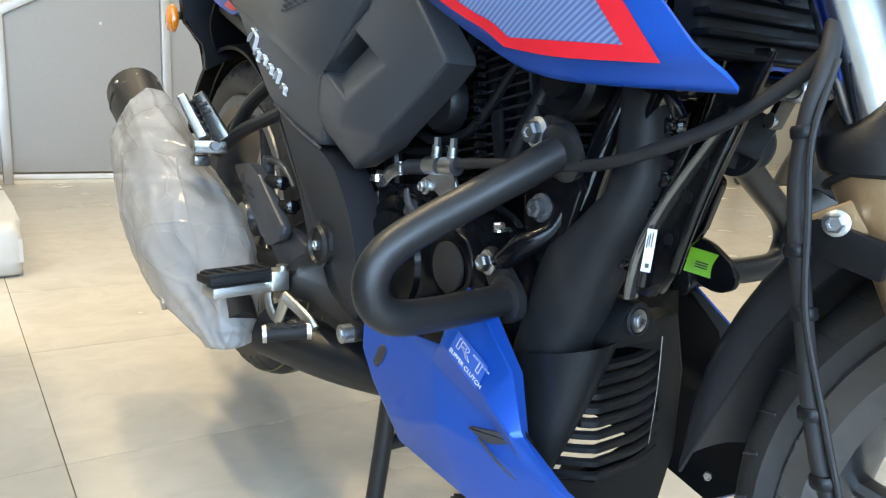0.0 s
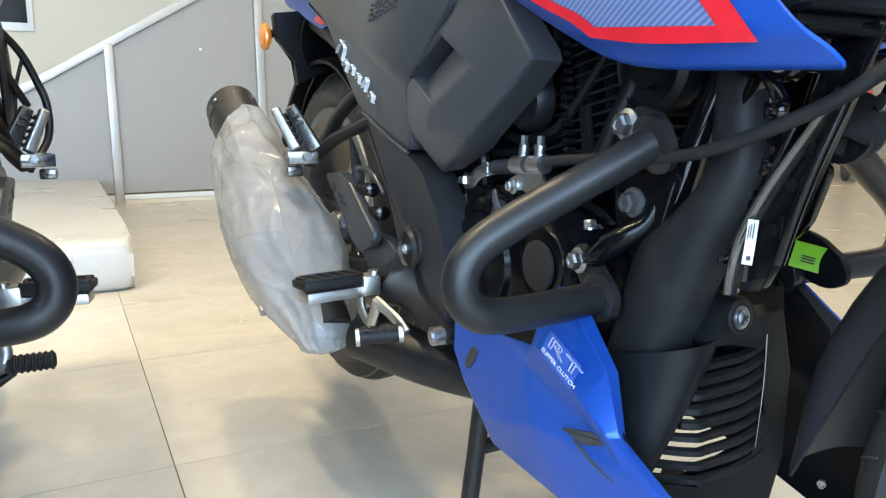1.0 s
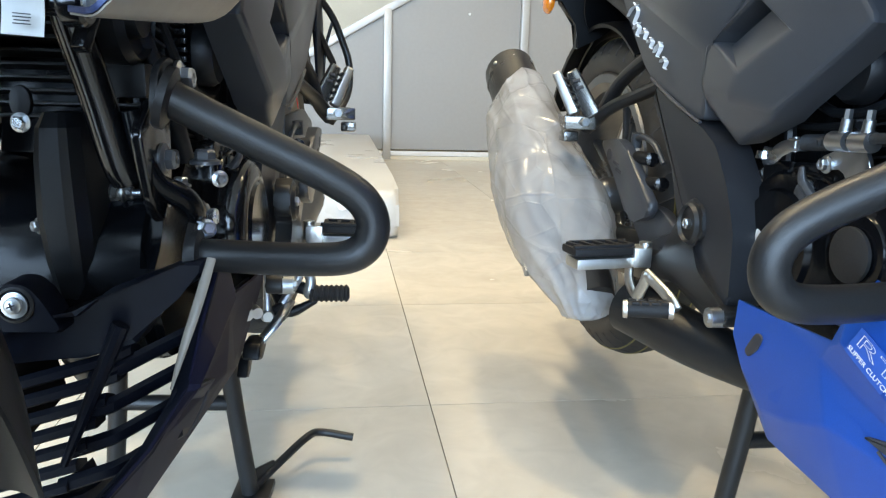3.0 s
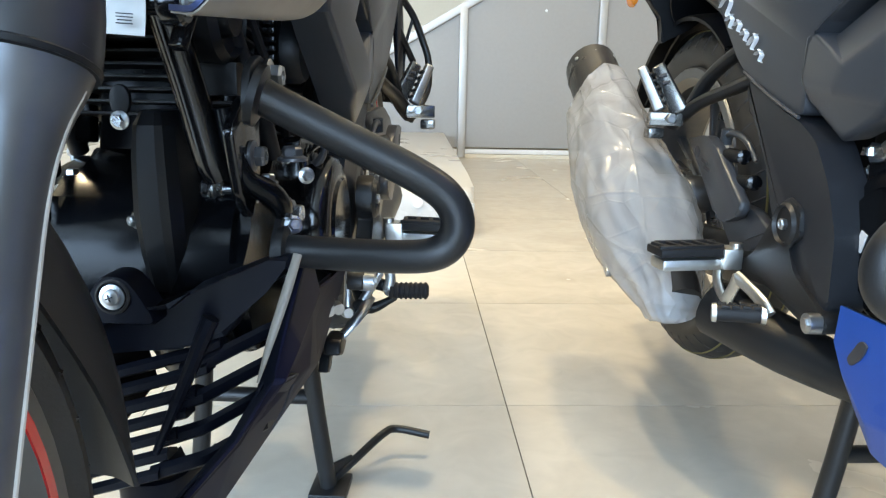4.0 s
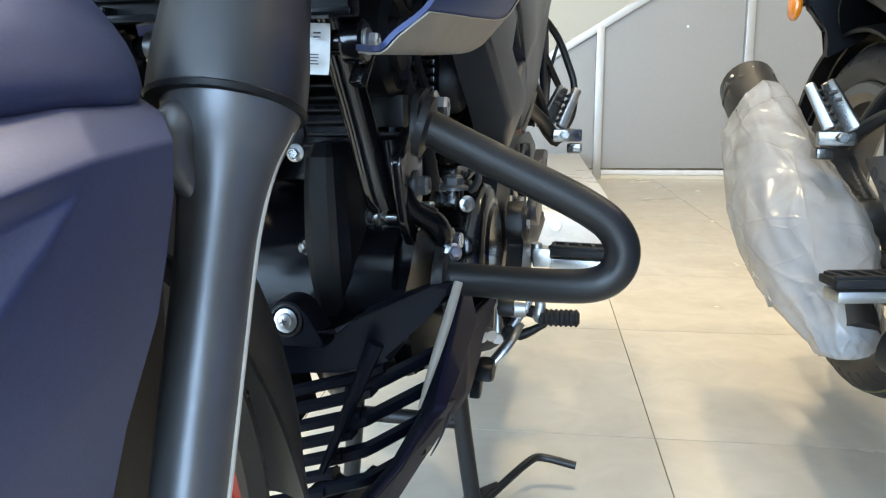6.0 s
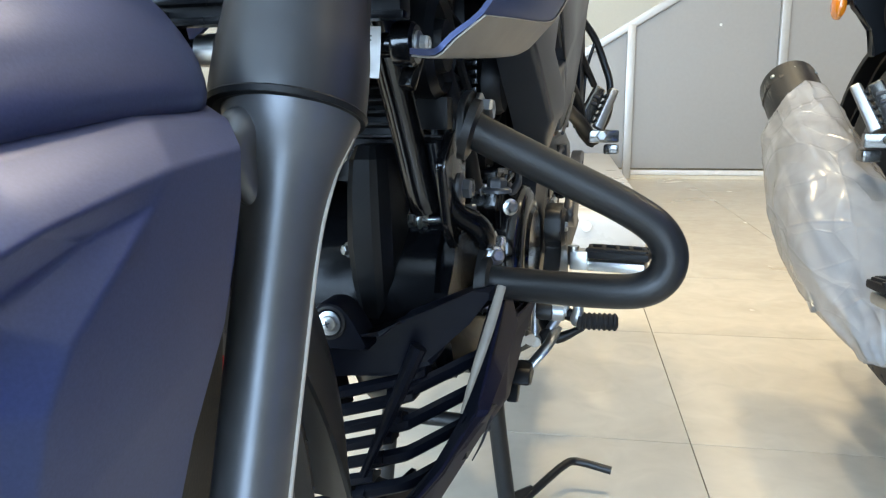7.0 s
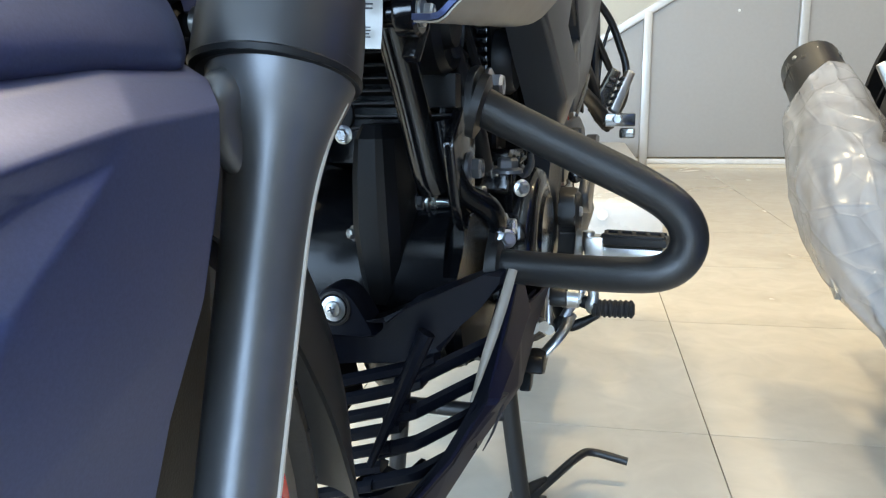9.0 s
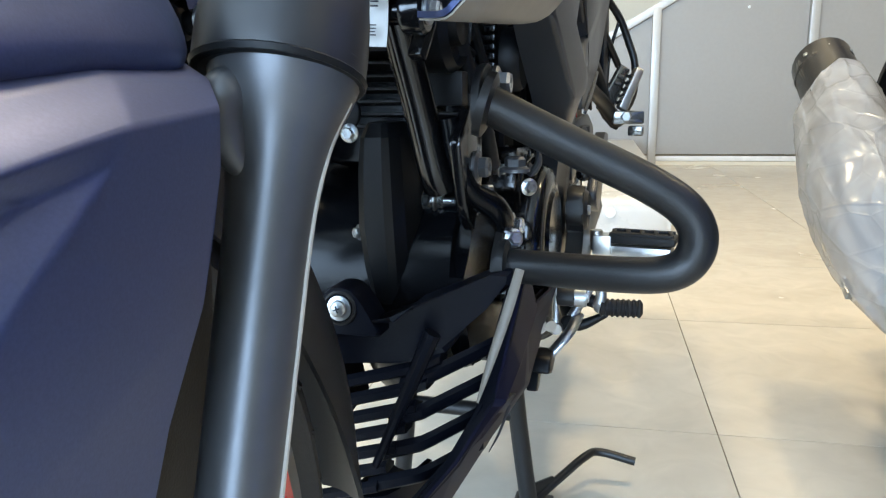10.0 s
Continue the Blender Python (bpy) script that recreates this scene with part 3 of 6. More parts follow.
        fg = part("fork_guard", bm, BLACK if fork_metal is GOLD else GUARD, leg, "dark plastic fork guard")
        bm = bmesh.new()
        z0 = 0.5315 if decals else 0.5395
        lathe(bm, fork_at(s, z0) + V((0 if decals else -s * 0.0022, 0, 0)), (0, fork[2], 1), [(r + (0.0 if decals else -0.0022), h) for r, h in ((0.0315, -0.002), (0.0342, -0.0015), (0.0350, 0.0005), (0.0335, 0.002))], 32, closed=True)
        part("lip", bm, BLACK, fg)

    if decals:
        bm = bmesh.new()
        plank(bm, (-0.124, -0.976, 0.498), (-0.117, -1.006, 0.511), 0.016, 0.022, 0.006, (0, 0, 1), 0.002)
        tab = P("fork_tab", bm, fork_metal, "bronze fork tab holding the hose bracket")
        bolt(tab, (-0.127, -0.989, 0.503), (-1, -0.25, 0), 0.0048)

    # front mudguard
    bm = bmesh.new()
    c = V(FC)
    rows = []
    for k in range(5):
        deg = (3 if decals else -1) + 15.5 * k
        up = V((0, math.cos(radians(deg)), math.sin(radians(deg))))
        taper = 0.90
        grow = 0.008 if decals else 0.0
        skirt = float(np.interp(deg, (3, 6, 18, 36), (0.294, 0.289, 0.276, 0.2745))) if decals else float(np.interp(deg, (-1, 6.5, 22, 35), (0.286, 0.274, 0.251, 0.249)))
        rows.append([c + up * skirt + V((-0.056 * taper, 0, 0)), c + up * (0.288 + grow) + V((-0.052 * taper, 0, 0)), c + up * (0.300 + grow) + V((-0.03 * taper, 0, 0)), c + up * (0.303 + grow), c + up * (0.300 + grow) + V((0.03 * taper, 0, 0)), c + up * (0.288 + grow) + V((0.052 * taper, 0, 0)), c + up * skirt + V((0.056 * taper, 0, 0))])
    sheet(bm, rows, 3, 0.003, 3)
    guard = P("mudguard", bm, SHELL, "black plastic front mudguard", xf=st)
    bm = bmesh.new()
    rows = []
    for y, low, top, w in ((-1.042 if decals else -1.060, 0.544, 0.598, 0.080), (-1.055 if decals else -1.072, 0.541, 0.601, 0.085), (-1.11, 0.540, 0.602, 0.088), (-1.17, 0.533, 0.596, 0.089), (-1.25, 0.512, 0.576, 0.085), (-1.33, 0.475, 0.535, 0.072), (-1.39, 0.42, 0.465, 0.05)):
        half = [(w - 0.004, low - 0.002), (w, low + 0.004), (w - 0.005, low + 0.019), (w - 0.022, low + 0.038), (w * 0.45, top - 0.007)]
        rows.append([V((-x, y, z)) for x, z in half] + [V((0, y, top))] + [V((x, y, z)) for x, z in half[::-1]])
    sheet(bm, rows, 3, 0.003, 3, inside=(0, -1.15, 0.4))
    part("mudguard_crown", bm, paint, guard, "painted mudguard crown", xf=st)
    for s in (-1, 1):
        # side of the mudguard: bevelled top band, folded rear panel, raised front panel
        d = dict(a=(0.070, -1.052, 0.546), b=(0.072, -1.11, 0.546), c=(0.072, -1.17, 0.539), d=(0.070, -1.25, 0.518), e=(0.062, -1.33, 0.480),
                 f=(0.091, -1.066, 0.5385), g=(0.0925, -1.11, 0.538), h=(0.0935, -1.17, 0.531), i=(0.0915, -1.25, 0.510), j=(0.083, -1.33, 0.473),
                 k=(0.1035, -1.080, 0.5295), l=(0.1065, -1.122, 0.5262), m=(0.1085, -1.172, 0.5170), n=(0.107, -1.25, 0.494), o=(0.099, -1.33, 0.455),
                 p=(0.1035, -1.082, 0.512), q=(0.1025, -1.086, 0.495), r=(0.1005, -1.092, 0.472), t=(0.097, -1.108, 0.440), u=(0.0915, -1.124, 0.40), v=(0.083, -1.150, 0.345),
                 A=(0.1064, -1.131, 0.5165), B=(0.1070, -1.145, 0.5055), C=(0.1068, -1.165, 0.489), D=(0.1055, -1.173, 0.475), E=(0.101, -1.180, 0.44), F=(0.094, -1.20, 0.40),
                 G=(0.1010, -1.1510, 0.5115), H=(0.0955, -1.178, 0.4980), I=(0.0945, -1.192, 0.480), J=(0.0935, -1.200, 0.44), K=(0.089, -1.215, 0.40),
                 L=(0.097, -1.26, 0.44), M=(0.091, -1.34, 0.40), N=(0.083, -1.28, 0.35))
        bm = bmesh.new()
        vs = {key: bm.verts.new((s * x, y, z)) for key, (x, y, z) in d.items()}
        fs = [bm.faces.new([vs[w] for w in face]) for face in ("abgf", "bchg", "cdih", "deji", "fglk", "ghml", "hinm", "ijon", "klABCDErqp", "Ertu", "EuF", "ABG", "BCHG", "CDIH", "DEJI", "EFKJ", "lmGA", "mnLHG", "HLI", "ILJ", "JLK", "noML", "uvNKF", "KNL", "LNM")]
        bmesh.ops.recalc_face_normals(bm, faces=fs)
        if sum(f.normal.x * s for f in bm.faces) < 0:
            bmesh.ops.reverse_faces(bm, faces=list(bm.faces))
        bmesh.ops.bevel(bm, geom=[e for e in bm.edges if len(e.link_faces) == 2], offset=0.0016, segments=3, affect="EDGES", profile=0.5)
        thicken(bm, list(bm.faces), 0.0025)
        part("mudguard_cheek", bm, paint, guard, "painted mudguard side", 50, st)
        if decals:
            continue
        bm = bmesh.new()
        slab(bm, rounded([(-1.030, 0.50), (-1.036, 0.44), (-1.050, 0.36), (-1.066, 0.30), (-1.105, 0.262), (-1.22, 0.25), (-1.26, 0.40), (-1.20, 0.50)], 0.02), s * 0.058, s * 0.064, 0.002)
        part("mudguard_stay", bm, BLACK, guard, "black inner stay", xf=st)

    # tank with shrouds
    lips = []
    bm = bmesh.new()
    for s in (-1, 1):
        low = lambda y: float(np.interp(-y, (0.40, 0.58, 0.648, 0.706, 0.76, 0.795, 0.848, 0.936), (0.735, 0.676, 0.643, 0.612, 0.586, 0.577, 0.572, 0.567)))
        rows = []
        ys = [-0.40, -0.50, -0.58, -0.65, -0.71, -0.76, -0.80, -0.85, -0.895, -0.929]
        for dz, mode in ((0.002, 0), (0.0, 1), (0.008, 1), (0.02, 1), (0.04, 1), (0.075, 1), (0.12, 1), (0.19, 1)):
            row = []
            for i, y in enumerate(ys):
                y -= 0.0 if decals else 0.010 * (i / 9) ** 3
                z = low(y) + dz
                yy = y + (0.72 * max(dz - 0.006, 0) * (i / 9) ** 4)
                x = shroud_x(yy, z) - (0.036 if mode == 0 else 0.017 * max(1 - dz / 0.022, 0) ** 1.3)
                if mode == 0:
                    yy = -0.40 + (yy + 0.40) * 0.965
                row.append(V((s * x, yy, z)))
            rows.append(row)
        sheet(bm, rows, 3, 0.003, 3, inside=(0, -0.7, 0.66))
        lips.append([[V((p.x + s * 0.0012, p.y - 0.0006, p.z - 0.0014)) for p in row[2:]] for row in rows[:4]])
    tank = P("fuel_tank", bm, paint, "matt painted fuel tank with sharp side shrouds")
    bm = bmesh.new()
    rings = []
    for y, w, z0, z1 in ((-0.36, 0.10, 0.68, 0.76), (-0.5, 0.13, 0.67, 0.83), (-0.7, 0.145, 0.65, 0.88), (-0.88, 0.12, 0.65, 0.85)):
        rings.append([V((w * math.cos(2 * math.pi * k / 20), y, (z0 + z1) / 2 + (z1 - z0) / 2 * math.sin(2 * math.pi * k / 20))) for k in range(20)])
    loft(bm, rings)
    part("tank_shell", bm, paint, tank)
    for s in (-1, 1):
        if decals:
            bm = bmesh.new()
            band(bm, s, [(-0.607, 0.694), (-0.720, 0.632), (-0.755, 0.616), (-0.774, 0.604)], [(-0.587, 0.692), (-0.706, 0.630), (-0.745, 0.612), (-0.768, 0.598)])
            band(bm, s, [(-0.774, 0.604), (-0.821, 0.599), (-0.873, 0.594)], [(-0.768, 0.598), (-0.822, 0.589), (-0.897, 0.583)])
            band(bm, s, [(-0.873, 0.594), (-0.857, 0.618), (-0.816, 0.68)], [(-0.897, 0.583), (-0.876, 0.616), (-0.834, 0.68)])
            part("stripe", bm, RED, tank, "red printed stripe")
            bm = bmesh.new()
            band(bm, s, [(-0.774, 0.604), (-0.755, 0.616), (-0.720, 0.632), (-0.647, 0.675)], [(-0.873, 0.594), (-0.857, 0.618), (-0.842, 0.641), (-0.816, 0.68)], 0.001)
            part("inlay", bm, CARBON, tank, "fine striped inlay")
        else:
            bm = bmesh.new()
            sheet(bm, lips[0 if s < 0 else 1], 3, 0.001, 3, inside=(0, -0.7, 0.66))
            part("lower_lip", bm, TAN, tank, "pale lower lip")

    # moulded side panels
    for s in (-1, 1):
        bulge = lambda y, z: s * (0.012 - 0.45 * (y + 0.50) ** 2 - 0.30 * max(0.532 - z, 0) - 0.12 * max(z - 0.60, 0))
        upper = [(-0.540, 0.525), (-0.622, 0.576), (-0.646, 0.594), (-0.643, 0.603), (-0.599, 0.649), (-0.568, 0.690), (-0.530, 0.692), (-0.507, 0.653), (-0.391, 0.591), (-0.389, 0.546)]
        lower = [(-0.400, 0.525), (-0.457, 0.487), (-0.524, 0.513)]
        bm = bmesh.new()
        at = lambda y, z, dx=0.0: bm.verts.new((s * (0.138 + dx) + bulge(y, z), y, z))
        up_, lo_ = [at(y, z) for y, z in upper], [at(y, z, -0.004) for y, z in lower]
        mid_ = at(-0.460, 0.536, 0.001)
        bm.faces.new([up_[9], *lo_, up_[0], mid_])
        # scoop: a flush upper edge, a sunken lower edge and a ramp up from it
        h0, h1, r2, r3 = at(-0.404, 0.594), at(-0.482, 0.631), at(-0.552, 0.594, 0.001), at(-0.474, 0.560, 0.001)
        h2, h3 = at(-0.500, 0.621, -0.016), at(-0.424, 0.588, -0.016)
        loop_ = up_ + [mid_]
        eo = [bm.edges.get((loop_[i], loop_[(i + 1) % 11])) or bm.edges.new((loop_[i], loop_[(i + 1) % 11])) for i in range(11)]
        hl = [h0, h1, r2, r3]
        eb = [bm.edges.new((hl[i], hl[(i + 1) % 4])) for i in range(4)]
        bmesh.ops.triangle_fill(bm, edges=eo + eb, use_beauty=True)
        for f in ((h3, h2, r2, r3), (h0, h3, r3), (h1, r2, h2)):
            bm.faces.new(f)
        ph = [at(y, z, -0.045) for y, z in ((-0.404, 0.594), (-0.482, 0.631), (-0.500, 0.621), (-0.424, 0.588))]
        hole = [h0, h1, h2, h3]
        for i in range(4):
            j = (i + 1) % 4
            bm.faces.new((hole[i], hole[j], ph[j], ph[i]))
        bm.faces.new(ph)
        o = up_[:10] + lo_
        bk = [bm.verts.new((s * 0.104, -0.5 + (v.co.y + 0.5) * 0.965, 0.585 + (v.co.z - 0.585) * 0.965)) for v in o]
        for i in range(len(o)):
            j = (i + 1) % len(o)
            bm.faces.new((o[i], o[j], bk[j], bk[i]))
        rim = [e for i in range(len(o)) for e in [bm.edges.get((o[i], o[(i + 1) % len(o)]))] if e]
        soft_ = [e for e in bm.edges if e not in rim and len(e.link_faces) == 2 and all(v in (h0, h1, r2, r3, h2, h3, mid_, up_[0], up_[9]) for v in e.verts) and e.calc_face_angle(0) > 0.05]
        bmesh.ops.recalc_face_normals(bm, faces=bm.faces)
        bmesh.ops.bevel(bm, geom=rim + soft_, offset=0.0065, segments=4, affect="EDGES", profile=0.6)
        sp = P("side_panel", bm, GREY, "grey moulded side panel with scoop", sharp=30)
        # long cover down the frame, from the tail to the foot bracket
        bm = bmesh.new()
        slab(bm, rounded([(-0.04, 0.725), (-0.110, 0.694), (-0.143, 0.676), (-0.169, 0.642), (-0.229, 0.573), (-0.255, 0.555), (-0.311, 0.533), (-0.363, 0.515), (-0.394, 0.507), (-0.398, 0.547), (-0.400, 0.588), (-0.515, 0.660), (-0.50, 0.735), (-0.30, 0.75)], 0.012), s * 0.105, s * 0.138, 0.005, lambda y, z: s * 0.012 * min(max((z - 0.5) / 0.15, 0), 1))
        cover = P("frame_cover", bm, GREY, "dark grey panel along the frame")
        bm = bmesh.new()
        slab(bm, rounded([(-0.256, 0.549), (-0.311, 0.529), (-0.363, 0.511), (-0.394, 0.503), (-0.430, 0.485), (-0.463, 0.444), (-0.485, 0.398), (-0.489, 0.324), (-0.470, 0.314), (-0.43, 0.338), (-0.385, 0.362), (-0.352, 0.405), (-0.33, 0.45), (-0.300, 0.485), (-0.264, 0.525)], 0.010), s * 0.100, s * (0.141 if decals else 0.120), 0.006)
        P("frame_side", bm, SHELL, "dark grey side plate below the frame cover")
        bm = bmesh.new()
        tube(bm, [(s * 0.143, -0.252, 0.5565), (s * 0.143, -0.311, 0.5335), (s * 0.142, -0.363, 0.5155), (s * 0.142, -0.392, 0.5075)], 0.0022, 6, 3)
        part("edge_bead", bm, GREY, cover)
        if not decals:
            continue
        # logo as plain slanting strokes
        bm = bmesh.new()
        p0, p1 = V((s * 0.1505, -0.172, 0.650)), V((s * 0.1505, -0.307, 0.573))
        d = (p1 - p0).normalized()
        up = V((s * 0.0, d.z, -d.y)) * (1 if s > 0 else 1)
        up = V((0, -0.45, 0.89))
        for k, (w, hgt, off) in enumerate(((0.026, 0.034, 0.006), (0.016, 0.020, -0.006), (0.014, 0.015, 0.0), (0.013, 0.015, 0.0), (0.012, 0.026, 0.005), (0.014, 0.014, 0.0))):
            c0 = p0 + d * (0.010 + 0.0255 * k + 0.006 * (k > 0))
            lean = d * 0.35 + up
            tube(bm, [c0 + lean * (off + hgt * 0.5) * 0.8 + d * w * 0.55, c0 + lean * off + d * w * 0.15, c0 + lean * (off - hgt * 0.5) * 0.8], [0.0022, 0.0036, 0.0020], 6, 3, flat=0.12, up=(0, 1, 0))
            tube(bm, [c0 + lean * (off + hgt * 0.25), c0 + d * w * 0.9 + lean * (off + hgt * 0.2), c0 + d * w * 1.0 + lean * (off - hgt * 0.35), c0 + d * w * 1.5 + lean * (off - hgt * 0.3)], [0.0018, 0.0030, 0.0026, 0.0012], 6, 3, flat=0.12, up=(0, 1, 0))
        part("badge", bm, SILVER, cover, "silver script badge as plain strokes")

    # tail
    bm = bmesh.new()
    rings = []
    for y, w, z0, z1 in ((-0.42, 0.10, 0.70, 0.76), (-0.1, 0.115, 0.70, 0.77), (0.15, 0.10, 0.72, 0.80), (0.42, 0.06, 0.78, 0.86)):
        rings.append([V((w * math.copysign(abs(math.cos(t)) ** 0.6, math.cos(t)), y, (z0 + z1) / 2 + (z1 - z0) / 2 * math.copysign(abs(math.sin(t)) ** 0.6, math.sin(t)))) for t in [2 * math.pi * k / 20 for k in range(20)]])
    loft(bm, rings)
    P("tail", bm, paint, "painted tail panel")
    bm = bmesh.new()
    rings = []
    for y, w, z0, z1 in ((-0.46, 0.10, 0.755, 0.80), (-0.2, 0.13, 0.75, 0.80), (0.0, 0.12, 0.77, 0.84), (0.34, 0.09, 0.83, 0.90)):
        rings.append([V((w * math.copysign(abs(math.cos(t)) ** 0.6, math.cos(t)), y, (z0 + z1) / 2 + (z1 - z0) / 2 * math.copysign(abs(math.sin(t)) ** 0.6, math.sin(t)))) for t in [2 * math.pi * k / 20 for k in range(20)]])
    loft(bm, rings)
    P("seat", bm, RUBBER, "black stepped seat")

    if decals:
        for s in (-1, 1):
            bm = bmesh.new()
            slab(bm, rounded([(0.16, 0.762), (-0.150, 0.724), (-0.112, 0.689), (-0.044, 0.687), (0.022, 0.708)], 0.010), s * 0.112, s * 0.130, 0.005)
            flash = P("tail_flash", bm, paint, "blue painted tail side")
            bm = bmesh.new()
            slab(bm, rounded([(-0.060, 0.716), (-0.120, 0.700), (-0.100, 0.693), (-0.050, 0.692), (-0.010, 0.704)], 0.004), s * 0.1295, s * 0.1315, 0.0005)
            part("stripe", bm, RED, flash, "red printed stripe")
            bm = bmesh.new()
            for i in range(6):
                for k in range(4):
                    y, z = -0.300 - 0.016 * i - 0.004 * k, 0.668 + 0.0012 * i + 0.0055 * k
                    box(bm, (s * 0.1502, y, z), (0.002, 0.008, 0.0026), bevel=0)
            tagged(part("vent_slots", bm, INK, flash, "small dark vent slots"), kind="stuff")

    # rear mudguard, hugger and indicators
    bm = bmesh.new()
    c = V(RC)
    rows = []
    for k in range(8):
        a = radians(28 + 14 * k)
        up = V((0, math.cos(a), math.sin(a)))
        rows.append([c + up * 0.306 + V((-0.074, 0, 0)), c + up * 0.315 + V((-0.070, 0, 0)), c + up * 0.321, c + up * 0.315 + V((0.070, 0, 0)), c + up * 0.306 + V((0.074, 0, 0))])
    sheet(bm, rows, 3, 0.003, 3)
    P("rear_hugger", bm, BLACK, "black rear tyre hugger")
    bm = bmesh.new()
    sheet(bm, [[(-0.10, 0.10, 0.76), (0, 0.12, 0.77), (0.10, 0.10, 0.76)], [(-0.10, 0.17, 0.70), (0, 0.19, 0.71), (0.10, 0.17, 0.70)], [(-0.085, 0.20, 0.66), (0, 0.22, 0.67), (0.085, 0.20, 0.66)], [(-0.055, 0.24, 0.64), (0, 0.26, 0.65), (0.055, 0.24, 0.64)], [(-0.05, 0.32, 0.60), (0, 0.34, 0.63), (0.05, 0.32, 0.62)], [(-0.06, 0.40, 0.50), (0, 0.42, 0.50), (0.06, 0.40, 0.50)]], 4, 0.004, 4)
    tailguard = P("number_plate_holder", bm, BLACK, "black rear mudguard")
    for s in (-1, 1) if decals else ():
        bm = bmesh.new()
        loft(bm, [[V((s * x, y, z)) for x, z in ((0.02, 0.76), (0.136, 0.745), (0.132, 0.700), (0.098, 0.662), (0.095, 0.615), (0.045, 0.640), (0.02, 0.66))] for y in (0.215, 0.24)])
        bmesh.ops.bevel(bm, geom=list(bm.edges), offset=0.003, segments=2, affect="EDGES")
        st_ = part("indicator_stalk", bm, BLACK, tailguard, "black faceted bracket")
        screw(st_, (s * 0.075, 0.2145, 0.722), (0, -1, 0), 0.005)
        bm = bmesh.new()
        tube(bm, [(s * 0.13, 0.235, 0.712), (s * 0.143, 0.245, 0.706)], 0.007, 10, 2, smooth=False)
        part("stem", bm, BLACK, st_)
        bm = bmesh.new()
        lathe(bm, (s * 0.146, 0.262, 0.705), (0, -1, 0), [(0.012, 0), (0.024, 0.006), (0.0255, 0.02), (0.021, 0.030), (0.010, 0.034)], 24)
        bmesh.ops.scale(bm, vec=(0.42, 1, 1), space=Matrix.Translation((-s * 0.146, -0.25, -0.705)), verts=bm.verts)
        part("lens", bm, ORANGE, st_, "orange indicator lens")

    # swingarm and shock
    bm = bmesh.new()
    for s in (-1, 1):
        tube(bm, [(s * 0.085, -0.36, 0.345), (s * 0.10, -0.12, 0.30), (s * 0.105, 0.19, 0.31)], [0.022, 0.024, 0.018], 10, 4, flat=1.5)
    tube(bm, [(-0.09, -0.28, 0.335), (0.09, -0.28, 0.335)], 0.025, 12, 1, smooth=False)
    P("swingarm", bm, SATIN, "black tubular swingarm")
    for s in (-1, 1):
        for pts, r in (([(s * 0.085, -0.36, 0.50), (s * 0.085, -0.20, 0.575), (s * 0.08, -0.02, 0.66), (s * 0.08, 0.14, 0.72)], 0.013),):
            bm = bmesh.new()
            tube(bm, pts, r, 12, 4)
            P("subframe_tube", bm, SATIN, "black rear subframe tube")
    bm = bmesh.new()
    for k in range(9):
        lathe(bm, (0, -0.22 + 0.012 * k, 0.42 + 0.02 * k), (0, 0.5, 0.85), [(0.026, -0.004), (0.031, 0), (0.026, 0.004)], 18)
    P("shock_absorber", bm, GLOSS, "black rear spring")

    # engine
    bm = bmesh.new()
    loft(bm, [[V((x, y, z)) for y, z in rounded([(-0.40, 0.30), (-0.68, 0.29), (-0.74, 0.33), (-0.73, 0.42), (-0.66, 0.47), (-0.46, 0.47), (-0.40, 0.40)], 0.03)] for x in (-0.085, -0.06, 0.06, 0.085)])
    bmesh.ops.bevel(bm, geom=[e for e in bm.edges if abs(abs(e.verts[0].co.x) - 0.085) < 1e-4 and abs(abs(e.verts[1].co.x) - 0.085) < 1e-4 and abs(e.verts[0].co.x - e.verts[1].co.x) < 1e-4], offset=0.012, segments=2, affect="EDGES")
    engine = P("engine", bm, ENGINE, "black painted single-cylinder engine")
    for s in (-1, 1):
        bm = bmesh.new()
        if s < 0:
            lathe(bm, (s * 0.075, -0.508, 0.394), (s, 0, 0), [(0.078, 0), (0.080, 0.012), (0.078, 0.022), (0.068, 0.030), (0.056, 0.032), (0.053, 0.0375), (0.030, 0.040)], 48)
        else:
            lathe(bm, (s * 0.060, -0.515, 0.384), (s, 0, 0), [(0.076, 0), (0.076, 0.046), (0.0745, 0.054), (0.070, 0.060), (0.062, 0.063), (0.050, 0.064), (0.047, 0.067), (0.020, 0.068)], 56)
        cc = part("clutch_cover", bm, ENGINE if s < 0 else GLOSS, engine, "round black clutch cover" if s < 0 else "round black generator cover")
        if s < 0:
            bm = bmesh.new()
            lathe(bm, (s * 0.075, -0.630, 0.412), (s, 0, 0), [(0.052, 0), (0.052, 0.02), (0.046, 0.034), (0.034, 0.037), (0.032, 0.0395), (0.012, 0.041)], 40)
            part("oil_filter_cover", bm, ENGINE, engine, "small round cover")
            bm = bmesh.new()
            lathe(bm, (s * 0.1165, -0.628, 0.410), (s, 0, 0), [(0.024, 0), (0.024, 0.003), (0.022, 0.004)], 32)
            part("cap", bm, RUBBER, engine, "matt dark round cap")
        bm = bmesh.new()
        box(bm, (s * 0.1155, -0.487, 0.394), (0.0015, 0.010, 0.020), (20, 0, 0), 0)
        part("mark", bm, SILVER, cc, "small pale mark as a plain shape")
